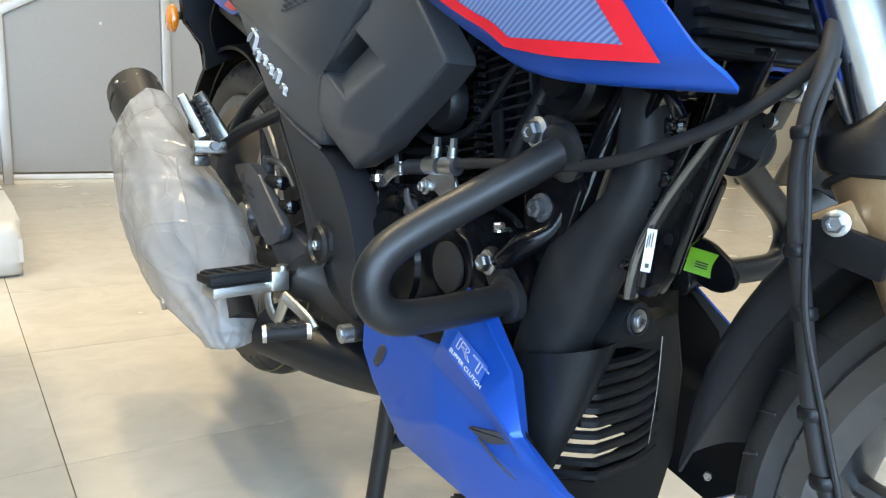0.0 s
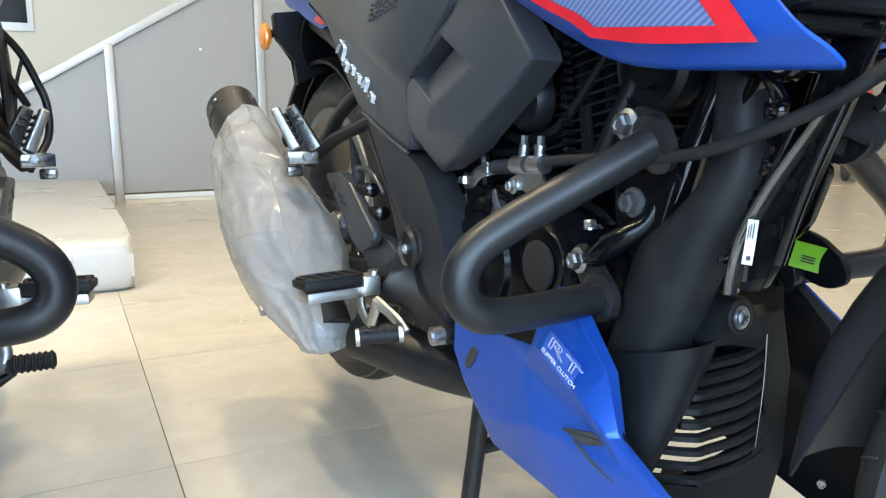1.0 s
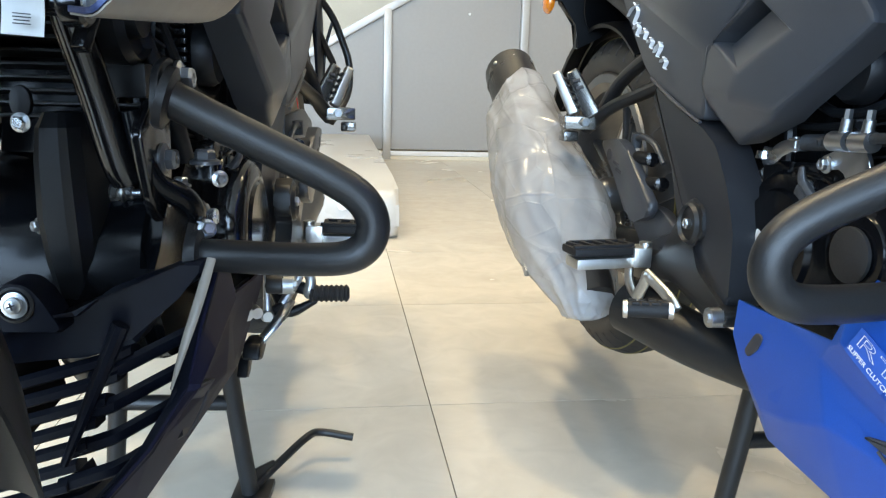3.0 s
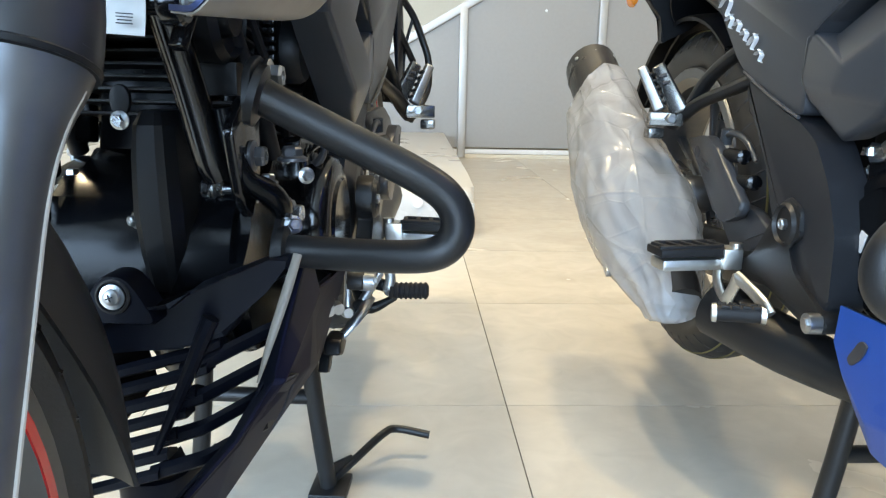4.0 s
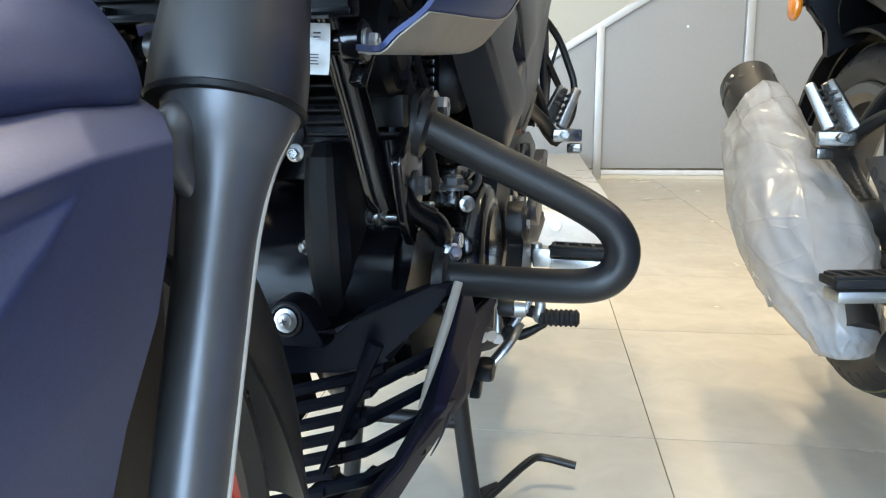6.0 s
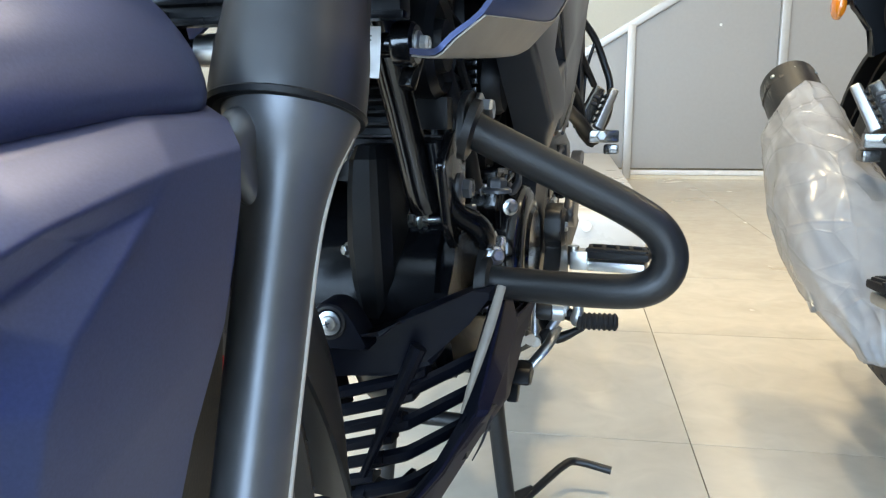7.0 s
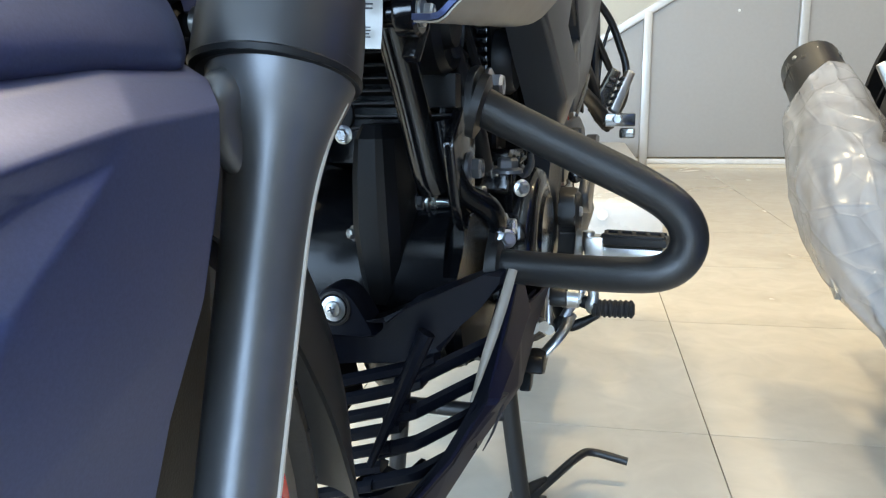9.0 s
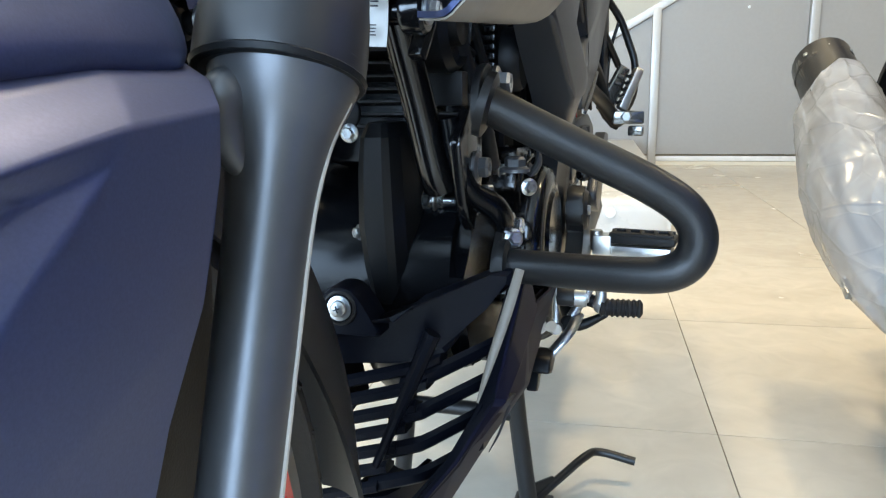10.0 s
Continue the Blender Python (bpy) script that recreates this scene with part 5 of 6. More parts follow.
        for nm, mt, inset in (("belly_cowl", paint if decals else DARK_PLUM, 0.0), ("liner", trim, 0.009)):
            bm = bmesh.new()
            vs = {key: bm.verts.new((s * (x - inset), y + 0.8 * inset, z - 0.3 * inset)) for key, (x, y, z) in d.items()}
            fs = [bm.faces.new([vs[q] for q in face]) for face in ("abcAKELlkj", "cdB", "cBCQA", "CDRQ", "defgCB", "ghDC", "DhiR", "AQRiEK", "klm", "lLEnm", "Eiun", "iut")]
            bmesh.ops.delete(bm, geom=[v for v in bm.verts if not v.link_faces], context="VERTS")
            bmesh.ops.recalc_face_normals(bm, faces=fs)
            if not inset:
                soft = [e for e in bm.edges if len(e.link_faces) == 2]
                bmesh.ops.bevel(bm, geom=soft, offset=0.0030, segments=3, affect="EDGES", profile=0.5)
            thicken(bm, list(bm.faces), 0.0025)
            if not inset:
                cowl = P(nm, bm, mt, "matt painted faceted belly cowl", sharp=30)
            else:
                part(nm, bm, mt, cowl, "black inner liner")
        bm = bmesh.new()
        vs = {key: bm.verts.new((s * d[key][0], d[key][1], d[key][2])) for key in "fFGgHhIitT"}
        fs = [bm.faces.new([vs[q] for q in face]) for face in ("fFGg", "gGHh", "hHIi", "itTI")]
        bmesh.ops.recalc_face_normals(bm, faces=fs)
        thicken(bm, fs, 0.0025)
        part("front_lip", bm, paint if s < 0 and decals else trim, cowl)
        if not decals:
            bm = bmesh.new()
            tube(bm, [(s * 0.130, -0.735, 0.400), (s * 0.124, -0.752, 0.372), (s * 0.115, -0.768, 0.338), (s * 0.106, -0.776, 0.306)], [0.0036, 0.0040, 0.0032, 0.0010], 10, 4, flat=0.5, up=(0, 1, 0))
            part("edge", bm, TAN, cowl, "bare tan front edge")
        lean = 0.0 if decals else 0.026
        bm = bmesh.new()
        slab(bm, rounded([(-0.543, 0.296), (-0.560, 0.320), (-0.571, 0.318), (-0.564, 0.303), (-0.550, 0.291)], 0.005), s * (0.144 - lean), s * (0.1500 - lean), 0.0005)
        part("hole", bm, INK, cowl, "dark opening")
        bm = bmesh.new()
        slab(bm, rounded([(-0.711, 0.289), (-0.752, 0.298), (-0.768, 0.294), (-0.738, 0.283)], 0.003), s * (0.138 - lean), s * (0.1445 - lean), 0.001, lambda y, z: s * (0.176 * (y + 0.739) - 0.064 * (z - 0.29)))
        part("slot", bm, INK, cowl, "dark pointed slot")
        bm = bmesh.new()
        tube(bm, [(s * (0.1462 - lean), -0.725, 0.2835), (s * (0.1430 - lean), -0.748, 0.2705), (s * (0.1385 - lean), -0.766, 0.262)], [0.0014, 0.0011, 0.0005], 6, 3)
        part("crease", bm, INK, cowl)
        bolt(pan, (s * (0.112 if decals else 0.062), -0.772, 0.205), (-s, -0.3, 0), 0.0055)
        if decals and s < 0:
            pB, pC, pF = (V((-d[k][0], d[k][1], d[k][2])) for k in "BCf")
            al = (pC - pB).normalized()
            nn = al.cross(pF - pB).normalized()
            nn = nn if nn.x < 0 else -nn
            upv = nn.cross(al)
            upv = upv if upv.z > 0 else -upv
            o = pB + al * 0.012 + upv * 0.0045 + nn * 0.0035
            bm = bmesh.new()
            q0 = o - nn * 0.0008 - al * 0.002 - upv * 0.0035
            quad = [q0, q0 + al * 0.049, q0 + al * 0.049 + upv * 0.0225, q0 + upv * 0.0225]
            loft(bm, [[p - nn * 0.0006 for p in quad], quad])
            part("decal_patch", bm, PATCH, cowl, "slightly lighter blue printed patch")
            lettering(cowl, "RT", side_matrix(o + upv * 0.0075 + al * 0.002, al, upv) @ Matrix.Diagonal((3.1, 1, 1, 1)), 0.0135, SILVER, outline=0.00014)
            lettering(cowl, "SLIPPER CLUTCH", side_matrix(o, al, upv) @ Matrix.Diagonal((1.45, 1, 1, 1)), 0.0048, SILVER)
    bm = bmesh.new()
    ex, ez = (-0.035, 0.388) if decals else (0.003, 0.376)
    loft(bm, [[V((ex + x * k, y, ez + z * k)) for x, z in rounded([(-0.030, -0.022), (-0.018, 0.004), (-0.008, 0.0165), (0.008, 0.0165), (0.018, 0.006), (0.034, -0.022)], 0.008, 4)] for y, k in ((-0.762, 1.0), (-0.784, 1.0), (-0.788, 0.93))])
    part("ear", bm, trim, pan)
    bm = bmesh.new()
    lathe(bm, (ex, -0.787, ez), (0, -1, 0.08), [(0.0135, -0.002), (0.0135, 0.002), (0.0115, 0.003), (0.0105, 0.001)], 28)
    part("grommet", bm, RUBBER, pan)
    screw(pan, (ex, -0.7885, ez), (0, -1, 0.08), 0.0064, STEEL)
    bm = bmesh.new()
    rim, mid, end = [], [], []
    for k in range(28):
        t = 2 * math.pi * k / 28
        cs, sn = math.cos(t), math.sin(t)
        rim.append(V((-0.068 + 0.042 * sn, -0.722 - 0.069 * cs, 0.359 + 0.013 * cs + 0.006 * sn)))
        mid.append(V((-0.078 + 0.034 * sn, -0.720 - 0.060 * cs, 0.325)))
        end.append(V((-0.101 + 0.021 * sn, -0.715 - 0.046 * cs, 0.252)))
    inner = [[V((x, -0.72, p.z - 0.001)) + (p - V((x, -0.72, p.z))) * 0.94 for p in r] for x, r in ((-0.101, end), (-0.078, mid), (-0.068, rim))]
    loft(bm, [end, mid, rim] + inner[::-1], cap=False)
    P("air_duct", bm, trim, "black flared air duct beside the header")

    # engine guard
    for s in (-1, 1):
        bm = bmesh.new()
        tube(bm, [(s * 0.112, -0.764, 0.525), (s * 0.140, -0.757, 0.510), (s * 0.185, -0.747, 0.487), (s * 0.224, -0.740, 0.467), (s * 0.248, -0.736, 0.450), (s * 0.2575, -0.735, 0.431), (s * 0.253, -0.735, 0.413), (s * 0.237, -0.735, 0.4025), (s * 0.205, -0.730, 0.399), (s * 0.160, -0.720, 0.3975), (s * 0.116, -0.710, 0.397)], 0.0137, 24, 5)
        eg = P("engine_guard", bm, SATIN, "satin black tubular engine guard")
        bm = bmesh.new()
        lathe(bm, (s * 0.1115, -0.766, 0.5245), (s, 0.1, -0.3), [(0.023, -0.004), (0.023, 0.002), (0.018, 0.004)], 24)
        slab(bm, rounded([(-0.722, 0.533), (-0.742, 0.556), (-0.775, 0.545), (-0.783, 0.515), (-0.765, 0.505), (-0.74, 0.515)], 0.012), s * 0.103, s * 0.109, 0.001)
        part("upper_flange", bm, SATIN, eg)
        bm = bmesh.new()
        lathe(bm, (s * 0.113, -0.710, 0.397), (s, 0, 0), [(0.021, -0.004), (0.021, 0.002), (0.017, 0.004)], 24)
        slab(bm, rounded([(-0.666, 0.428), (-0.680, 0.440), (-0.702, 0.428), (-0.731, 0.402), (-0.728, 0.380), (-0.700, 0.378), (-0.682, 0.405)], 0.010), s * 0.105, s * 0.111, 0.001)
        part("lower_flange", bm, SATIN, eg)
        bolt(eg, (s * 0.111, -0.738, 0.539), (s, 0, 0), 0.0088)
        bolt(eg, (s * 0.112, -0.683, 0.424), (s, 0, 0), 0.0078)

    # rider's pegs and brackets
    for s in (-1, 1):
        bm = bmesh.new()
        slab(bm, rounded([(-0.33, 0.345), (-0.395, 0.425), (-0.425, 0.415), (-0.43, 0.385), (-0.405, 0.37), (-0.43, 0.345), (-0.496, 0.318), (-0.498, 0.302), (-0.47, 0.298), (-0.37, 0.318), (-0.315, 0.312), (-0.295, 0.330)], 0.008), s * 0.126, s * 0.146, 0.004)
        br = P("foot_bracket", bm, SATIN, "black cast footrest bracket")
        bm = bmesh.new()
        lathe(bm, (s * 0.140, -0.398, 0.394), (s, 0, 0), [(0.026, -0.01), (0.026, 0.004), (0.021, 0.010), (0.018, 0.004), (0.010, 0.003)], 28)
        part("pivot_boss", bm, SATIN, br)
        bolt(br, (s * 0.143, -0.398, 0.394), (s, 0, 0), 0.0065, washer=False)
        bm = bmesh.new()
        cyl(bm, (s * 0.140, -0.484, 0.310), (s * 0.158, -0.484, 0.310), 0.011, 0.0105, 20)
        cyl(bm, (s * 0.158, -0.484, 0.310), (s * 0.1605, -0.484, 0.310), 0.006, 0.0055, 6)
        part("cap_bolt", bm, STEEL, br, "plated cap bolt")
        bm = bmesh.new()
        box(bm, (s * 0.160, -0.300, 0.334), (0.024, 0.03, 0.026), bevel=0.003)
        cyl(bm, (s * 0.152, -0.300, 0.326), (s * 0.152, -0.300, 0.352), 0.008, 0.008, 14)
        part("clevis", bm, ALU, br, "plated peg clevis")
        bm = bmesh.new()
        box(bm, (s * 0.210, -0.295, 0.326), (0.080, 0.036, 0.015), (0, 0, s * -8), 0.005)
        peg = part("footrest", bm, ALU, br, "cast alloy footrest with ribbed rubber pad")
        bm = bmesh.new()
        box(bm, (s * 0.211, -0.296, 0.342), (0.088, 0.042, 0.011), (0, 0, s * -8), 0.004)
        for e in (-1, 1):
            box(bm, (s * 0.211 + e * 0.0022, -0.296 + e * 0.0155, 0.3485), (0.080, 0.006, 0.005), (0, 0, s * -8), 0.0015)
        for k in range(5):
            u = -0.036 + 0.018 * k
            box(bm, (s * (0.211 + u), -0.296 - u * 0.14, 0.3485), (0.006, 0.028, 0.005), (0, 0, s * -8 + 12), 0.0015)
        part("rubber_pad", bm, RUBBER, br, "black ribbed rubber pad")
        # heel guard, dished plate with a hole and slots
        bm = bmesh.new()
        slab(bm, rounded([(-0.103, 0.466), (-0.168, 0.474), (-0.199, 0.464), (-0.297, 0.400), (-0.291, 0.384), (-0.250, 0.368), (-0.222, 0.372), (-0.160, 0.425)], 0.010), s * 0.136, s * 0.150, 0.0055, segs=3)
        slab(bm, rounded([(-0.165, 0.395), (-0.185, 0.375), (-0.245, 0.332), (-0.305, 0.342), (-0.345, 0.375), (-0.290, 0.392)], 0.012), s * 0.118, s * 0.132, 0.005)
        hg = P("heel_guard", bm, GREY, "dark slotted heel guard")
        bm = bmesh.new()
        lathe(bm, (s * 0.1495, -0.143, 0.449), (s, 0, 0), [(0.0085, 0), (0.0085, 0.0012), (0.006, 0.0012)], 20)
        for y, z in ((-0.172, 0.437), (-0.182, 0.428)):
            slab(bm, rounded([(y - 0.010, z + 0.0015), (y + 0.010, z + 0.0055), (y + 0.010, z + 0.0015), (y - 0.010, z - 0.0025)], 0.0015), s * 0.1495, s * 0.1508, 0.0)
        part("slot", bm, INK, hg)
        bm = bmesh.new()
        tube(bm, [(s * 0.136, -0.215, 0.452), (s * 0.132, -0.25, 0.452)], 0.009, 14, 1, smooth=False)
        part("spacer", bm, BLACK, hg)
        bm = bmesh.new()
        tube(bm, [(s * 0.136, -0.24, 0.420), (s * 0.130, -0.285, 0.424)], 0.009, 14, 1, smooth=False)
        part("spacer", bm, BLACK, hg)
        for y, z in ((-0.248, 0.452), (-0.283, 0.424)):
            bm = bmesh.new()
            lathe(bm, (s * 0.131, y, z), (0.1 * s, -1, 0), [(0.0095, 0), (0.0095, 0.004), (0.006, 0.006)], 14)
            part("spacer_end", bm, GLOSS, hg)
        bm = bmesh.new()
        tube(bm, [(s * 0.12, -0.165, 0.462), (s * 0.12, -0.168, 0.482)], 0.008, 12, 1, smooth=False)
        tube(bm, [(s * 0.12, -0.168, 0.474), (s * 0.122, -0.20, 0.478), (s * 0.122, -0.235, 0.470), (s * 0.12, -0.262, 0.448)], [0.005, 0.0045, 0.0042, 0.0035], 10, 5)
        part("hose_union", bm, GUN, hg, "dark hose union")
        # passenger peg, folded up
        bm = bmesh.new()
        tube(bm, [(s * 0.158, -0.055, 0.480), (s * 0.142, -0.075, 0.505), (s * 0.132, -0.118, 0.551), (s * 0.120, -0.180, 0.584), (s * 0.105, -0.24, 0.605)], [0.013, 0.0135, 0.0135, 0.0145, 0.015], 12, 5, flat=0.7)
        tube(bm, [(s * 0.160, -0.060, 0.482), (s * 0.140, -0.113, 0.516), (s * 0.126, -0.184, 0.536), (s * 0.115, -0.245, 0.553)], [0.0125, 0.0125, 0.013, 0.014], 12, 5, flat=0.7)
        pb = P("passenger_bracket", bm, SATIN, "black passenger footrest bracket")
        bm = bmesh.new()
        box(bm, (s * 0.176, -0.075, 0.491), (0.048, 0.030, 0.020), (0, 0, s * 12), 0.003)
        box(bm, (s * 0.190, -0.070, 0.470), (0.024, 0.028, 0.016), bevel=0.004)
        part("clevis", bm, BRACE, pb, "dark grey peg clevis")
        bolt(pb, (s * 0.176, -0.094, 0.493), (0, -1, 0), 0.0075, washer=False)
        face, inner = (s * 0.82, 0.50, 0), 0.0 if decals else 0.020
        p0, p1 = V((s * (0.187 - inner), -0.082, 0.503)), V((s * (0.211 - inner), -0.056, 0.565))
        bm = bmesh.new()
        plank(bm, p0, p1, 0.017, 0.014, 0.014, face, 0.004)
        pp = part("passenger_peg", bm, ALU, pb, "polished passenger peg, folded up")
        for k in range(5):
            bm = bmesh.new()
            box(bm, p0.lerp(p1, 0.18 + 0.16 * k) + V((-s * 0.0075, -0.0050, 0)), (0.007, 0.011, 0.0040), (-20, s * 16, s * 30), 0.0012)
            part("rib", bm, RUBBER, pp)
        p0, p1 = V((s * (0.160 - inner), -0.092, 0.500)), V((s * (0.189 - inner), -0.062, 0.568))
        bm = bmesh.new()
        plank(bm, p0, p1, 0.027, 0.019, 0.012, face, 0.0045)
        lp = part("lever_plate", bm, BRACE, pb, "dark cast peg plate with slots")
        for u in (0.60, 0.75):
            bm = bmesh.new()
            box(bm, p0.lerp(p1, u) + V((s * 0.003, -0.0064, 0.0025)), (0.011, 0.003, 0.0048), (-20, s * 16, s * 30), 0.001)
            part("slot", bm, INK, lp)

    # brake pedal, right: forked alloy arm and ribbed pad
    bm = bmesh.new()
    tube(bm, [(-0.164, -0.283, 0.330), (-0.168, -0.294, 0.302), (-0.166, -0.315, 0.284), (-0.164, -0.328, 0.300), (-0.163, -0.338, 0.318)], [0.0085, 0.0085, 0.009, 0.008, 0.0085], 12, 5, flat=0.6, up=(1, 0, 0))
    tube(bm, [(-0.163, -0.336, 0.318), (-0.160, -0.362, 0.312), (-0.156, -0.392, 0.302), (-0.153, -0.402, 0.292)], [0.0085, 0.0080, 0.0085, 0.0095], 12, 5, flat=0.6, up=(1, 0, 0))
    pedal = P("brake_pedal", bm, ALU, "bright alloy brake pedal")
    bm = bmesh.new()
    tube(bm, [(-0.160, -0.396, 0.2905), (-0.204, -0.381, 0.2885)], 0.0098, 18, 1, smooth=False)
    for k in range(4):
        for m2 in (-1, 1):
            box(bm, (-0.1655 - 0.0105 * k, -0.394 + 0.0036 * k + 0.0048 * m2, 0.2995 - 0.0005 * k), (0.0085, 0.0065, 0.0034), (0, 0, -18), 0.001)
    part("pedal_rubber", bm, RUBBER, pedal, "black ribbed pedal rubber")
    for p0, p1 in (((-0.204, -0.381, 0.2885), (-0.2085, -0.3795, 0.2883)), ((-0.155, -0.3975, 0.2908), (-0.160, -0.396, 0.2905))):
        bm = bmesh.new()
        cyl(bm, p0, p1, 0.0112, 0.0104, 20)
        part("pedal_cap", bm, ALU, pedal)

    # gear lever, left
    bm = bmesh.new()
    tube(bm, [(0.162, -0.425, 0.318), (0.170, -0.432, 0.302), (0.168, -0.436, 0.288), (0.172, -0.440, 0.285)], [0.007, 0.0065, 0.0075, 0.006], 12, 4)
    gear = P("gear_lever", bm, ALU, "pale alloy gear lever")
    bm = bmesh.new()
    tube(bm, [(0.158, -0.438, 0.310), (0.146, -0.445, 0.290), (0.135, -0.455, 0.272)], [0.0052, 0.0058, 0.0052], 12, 3)
    part("link", bm, STEEL, gear, "plated link rod")
    bm = bmesh.new()
    lathe(bm, (0.136, -0.452, 0.268), (0.55, -0.3, 0.8), [(0.006, -0.010), (0.0105, -0.006), (0.0115, 0.002), (0.008, 0.009), (0.0055, 0.012)], 18)
    part("boot", bm, RUBBER, gear, "black rubber boot")
    bm = bmesh.new()
    tube(bm, [(0.122, -0.460, 0.318), (0.1215, -0.460, 0.290), (0.122, -0.462, 0.268)], [0.0045, 0.0042, 0.0055], 12, 3)
    lathe(bm, (0.122, -0.463, 0.266), (0.3, -1, 0), [(0.0075, -0.004), (0.0085, 0), (0.006, 0.006)], 16)
    part("shift_rod", bm, STEEL, gear, "plated shift rod")
    bm = bmesh.new()
    tube(bm, [(0.126, -0.42, 0.286), (0.144, -0.425, 0.292), (0.163, -0.43, 0.290), (0.178, -0.43, 0.277)], [0.006, 0.0075, 0.0075, 0.004], 10, 4)
    tube(bm, [(0.125, -0.42, 0.284), (0.134, -0.43, 0.270), (0.146, -0.435, 0.262), (0.176, -0.43, 0.276)], [0.007, 0.008, 0.007, 0.004], 10, 4)
    part("pivot_arm", bm, BLACK, gear)
    # side stand, folded up
    bm = bmesh.new()
    tube(bm, [(0.145, -0.44, 0.276), (0.141, -0.495, 0.272), (0.121, -0.512, 0.249)], [0.007, 0.0065, 0.006], 12, 4, flat=0.6)
    side = P("side_stand", bm, STEEL, "plated side stand, folded up")
    bm = bmesh.new()
    slab(bm, rounded([(-0.50, 0.256), (-0.535, 0.256), (-0.545, 0.240), (-0.525, 0.236), (-0.50, 0.240)], 0.006), 0.108, 0.127, 0.003)
    slab(bm, rounded([(-0.515, 0.240), (-0.535, 0.240), (-0.55, 0.222), (-0.535, 0.218), (-0.52, 0.226)], 0.004), 0.103, 0.114, 0.002)
    part("stand_foot", bm, BLACK, side, "black stand foot")
    bm = bmesh.new()
    cyl(bm, (0.112, -0.55, 0.300), (0.120, -0.565, 0.299), 0.0075, 0.0075, 16)
    cyl(bm, (0.124, -0.55, 0.300), (0.130, -0.56, 0.299), 0.0062, 0.0062, 16)
    part("stand_spring", bm, STEEL, side)
    bm = bmesh.new()
    prof = [(0.006, 0.0)]
    for k in range(8):
        prof += [(0.0092, 0.001 + 0.006 * k), (0.0108, 0.0025 + 0.006 * k), (0.0108, 0.0042 + 0.006 * k), (0.0092, 0.0055 + 0.006 * k)]
    lathe(bm, (0.168, -0.434, 0.2855), (1, 0.05, 0.01), prof + [(0.006, 0.0495)], 16)
    part("gear_rubber", bm, RUBBER, gear, "black ribbed lever rubber")
    bm = bmesh.new()
    box(bm, (0.122, -0.43, 0.315), (0.004, 0.02, 0.03), (15, 0, 0), 0.001)
    part("reflector", bm, BRIGHT_RED, gear, "small red patch")

    bm = bmesh.new()
    slab(bm, rounded([(-0.23, 0.490), (-0.02, 0.496), (0.10, 0.470), (0.10, 0.425), (-0.05, 0.420), (-0.23, 0.405)], 0.02), 0.102, 0.110, 0.003)
    P("chain_guard", bm, GREY, "grey plastic chain guard")

    # centre stand
    bm = bmesh.new()
    for s in (-1, 1):
        tube(bm, [(s * 0.060, -0.44, 0.27), (s * 0.073, -0.432, 0.13), (s * 0.087, -0.425, 0.012)], 0.0115, 12, 2)
        box(bm, (s * 0.089, -0.420, 0.006), (0.05, 0.06, 0.010), bevel=0.003)
    tube(bm, [(-0.07, -0.432, 0.14), (0.07, -0.432, 0.14)], 0.010, 10, 1, smooth=False)
    stand = P("centre_stand", bm, SATIN, "black centre stand, down on the floor")
    bm = bmesh.new()
    tube(bm, [(0.090, -0.420, 0.014), (0.118, -0.378, 0.028), (0.148, -0.330, 0.040), (0.166, -0.312, 0.040), (0.214, -0.312, 0.032)], 0.0058, 10, 5)
    plank(bm, (0.088, -0.42, 0.022), (0.112, -0.385, 0.030), 0.034, 0.012, 0.004, (0, 0, 1), 0.001)
    part("stand_lever", bm, SATIN, stand)

    # exhaust: link pipe, silencer, end cap
    bm = bmesh.new()
    tube(bm, [(-0.02, -0.655, 0.31), (-0.03, -0.58, 0.245), (-0.06, -0.48, 0.235), (-0.11, -0.38, 0.245), (-0.16, -0.28, 0.262)], [0.020, 0.021, 0.024, 0.033, 0.036], 18, 5)
    P("link_pipe", bm, SATIN, "black under-engine exhaust pipe")
    A, B = V((-0.190, -0.185, 0.278)), V((-0.213, 0.258, 0.570))
    D = (B - A).normalized()
    bm = bmesh.new()
    tube(bm, [A - D * 0.05, A, A.lerp(B, 0.2), A.lerp(B, 0.5), A.lerp(B, 0.85), B], [0.030, 0.040, 0.047, 0.050, 0.048, 0.047], 24, 5, flat=1.1)
    ex = P("silencer", bm, SATIN, "stubby matt black silencer")
    bm = bmesh.new()
    q = D.to_track_quat("Z", "Y").to_matrix()
    rings = []
    for r, h in ((0.0475, -0.15), (0.0490, -0.036), (0.0482, -0.0355), (0.0482, -0.032), (0.0495, -0.0315), (0.0480, -0.012), (0.0435, 0.006), (0.034, 0.010), (0.030, 0.002), (0.028, -0.03)):
        rings.append([B + q @ V((r * math.cos(2 * math.pi * (k + 0.5) / 10), 1.05 * r * math.sin(2 * math.pi * (k + 0.5) / 10), h)) for k in range(10)])
    loft(bm, rings)
    bmesh.ops.bevel(bm, geom=[e for e in bm.edges if len(e.link_faces) == 2], offset=0.0022, segments=2, affect="EDGES")
    part("end_cap", bm, CAP, ex, "faceted dark end cap", 24)
    for a in (40, 85, 130, 175):
        d = q @ V((math.cos(radians(a)), math.sin(radians(a)), 0))
        bm = bmesh.new()
        lathe(bm, B + d * 0.0485 - D * 0.020, d, [(0.004, 0), (0.004, 0.002), (0.002, 0.003)], 10)
        part("rivet", bm, STEEL, ex)
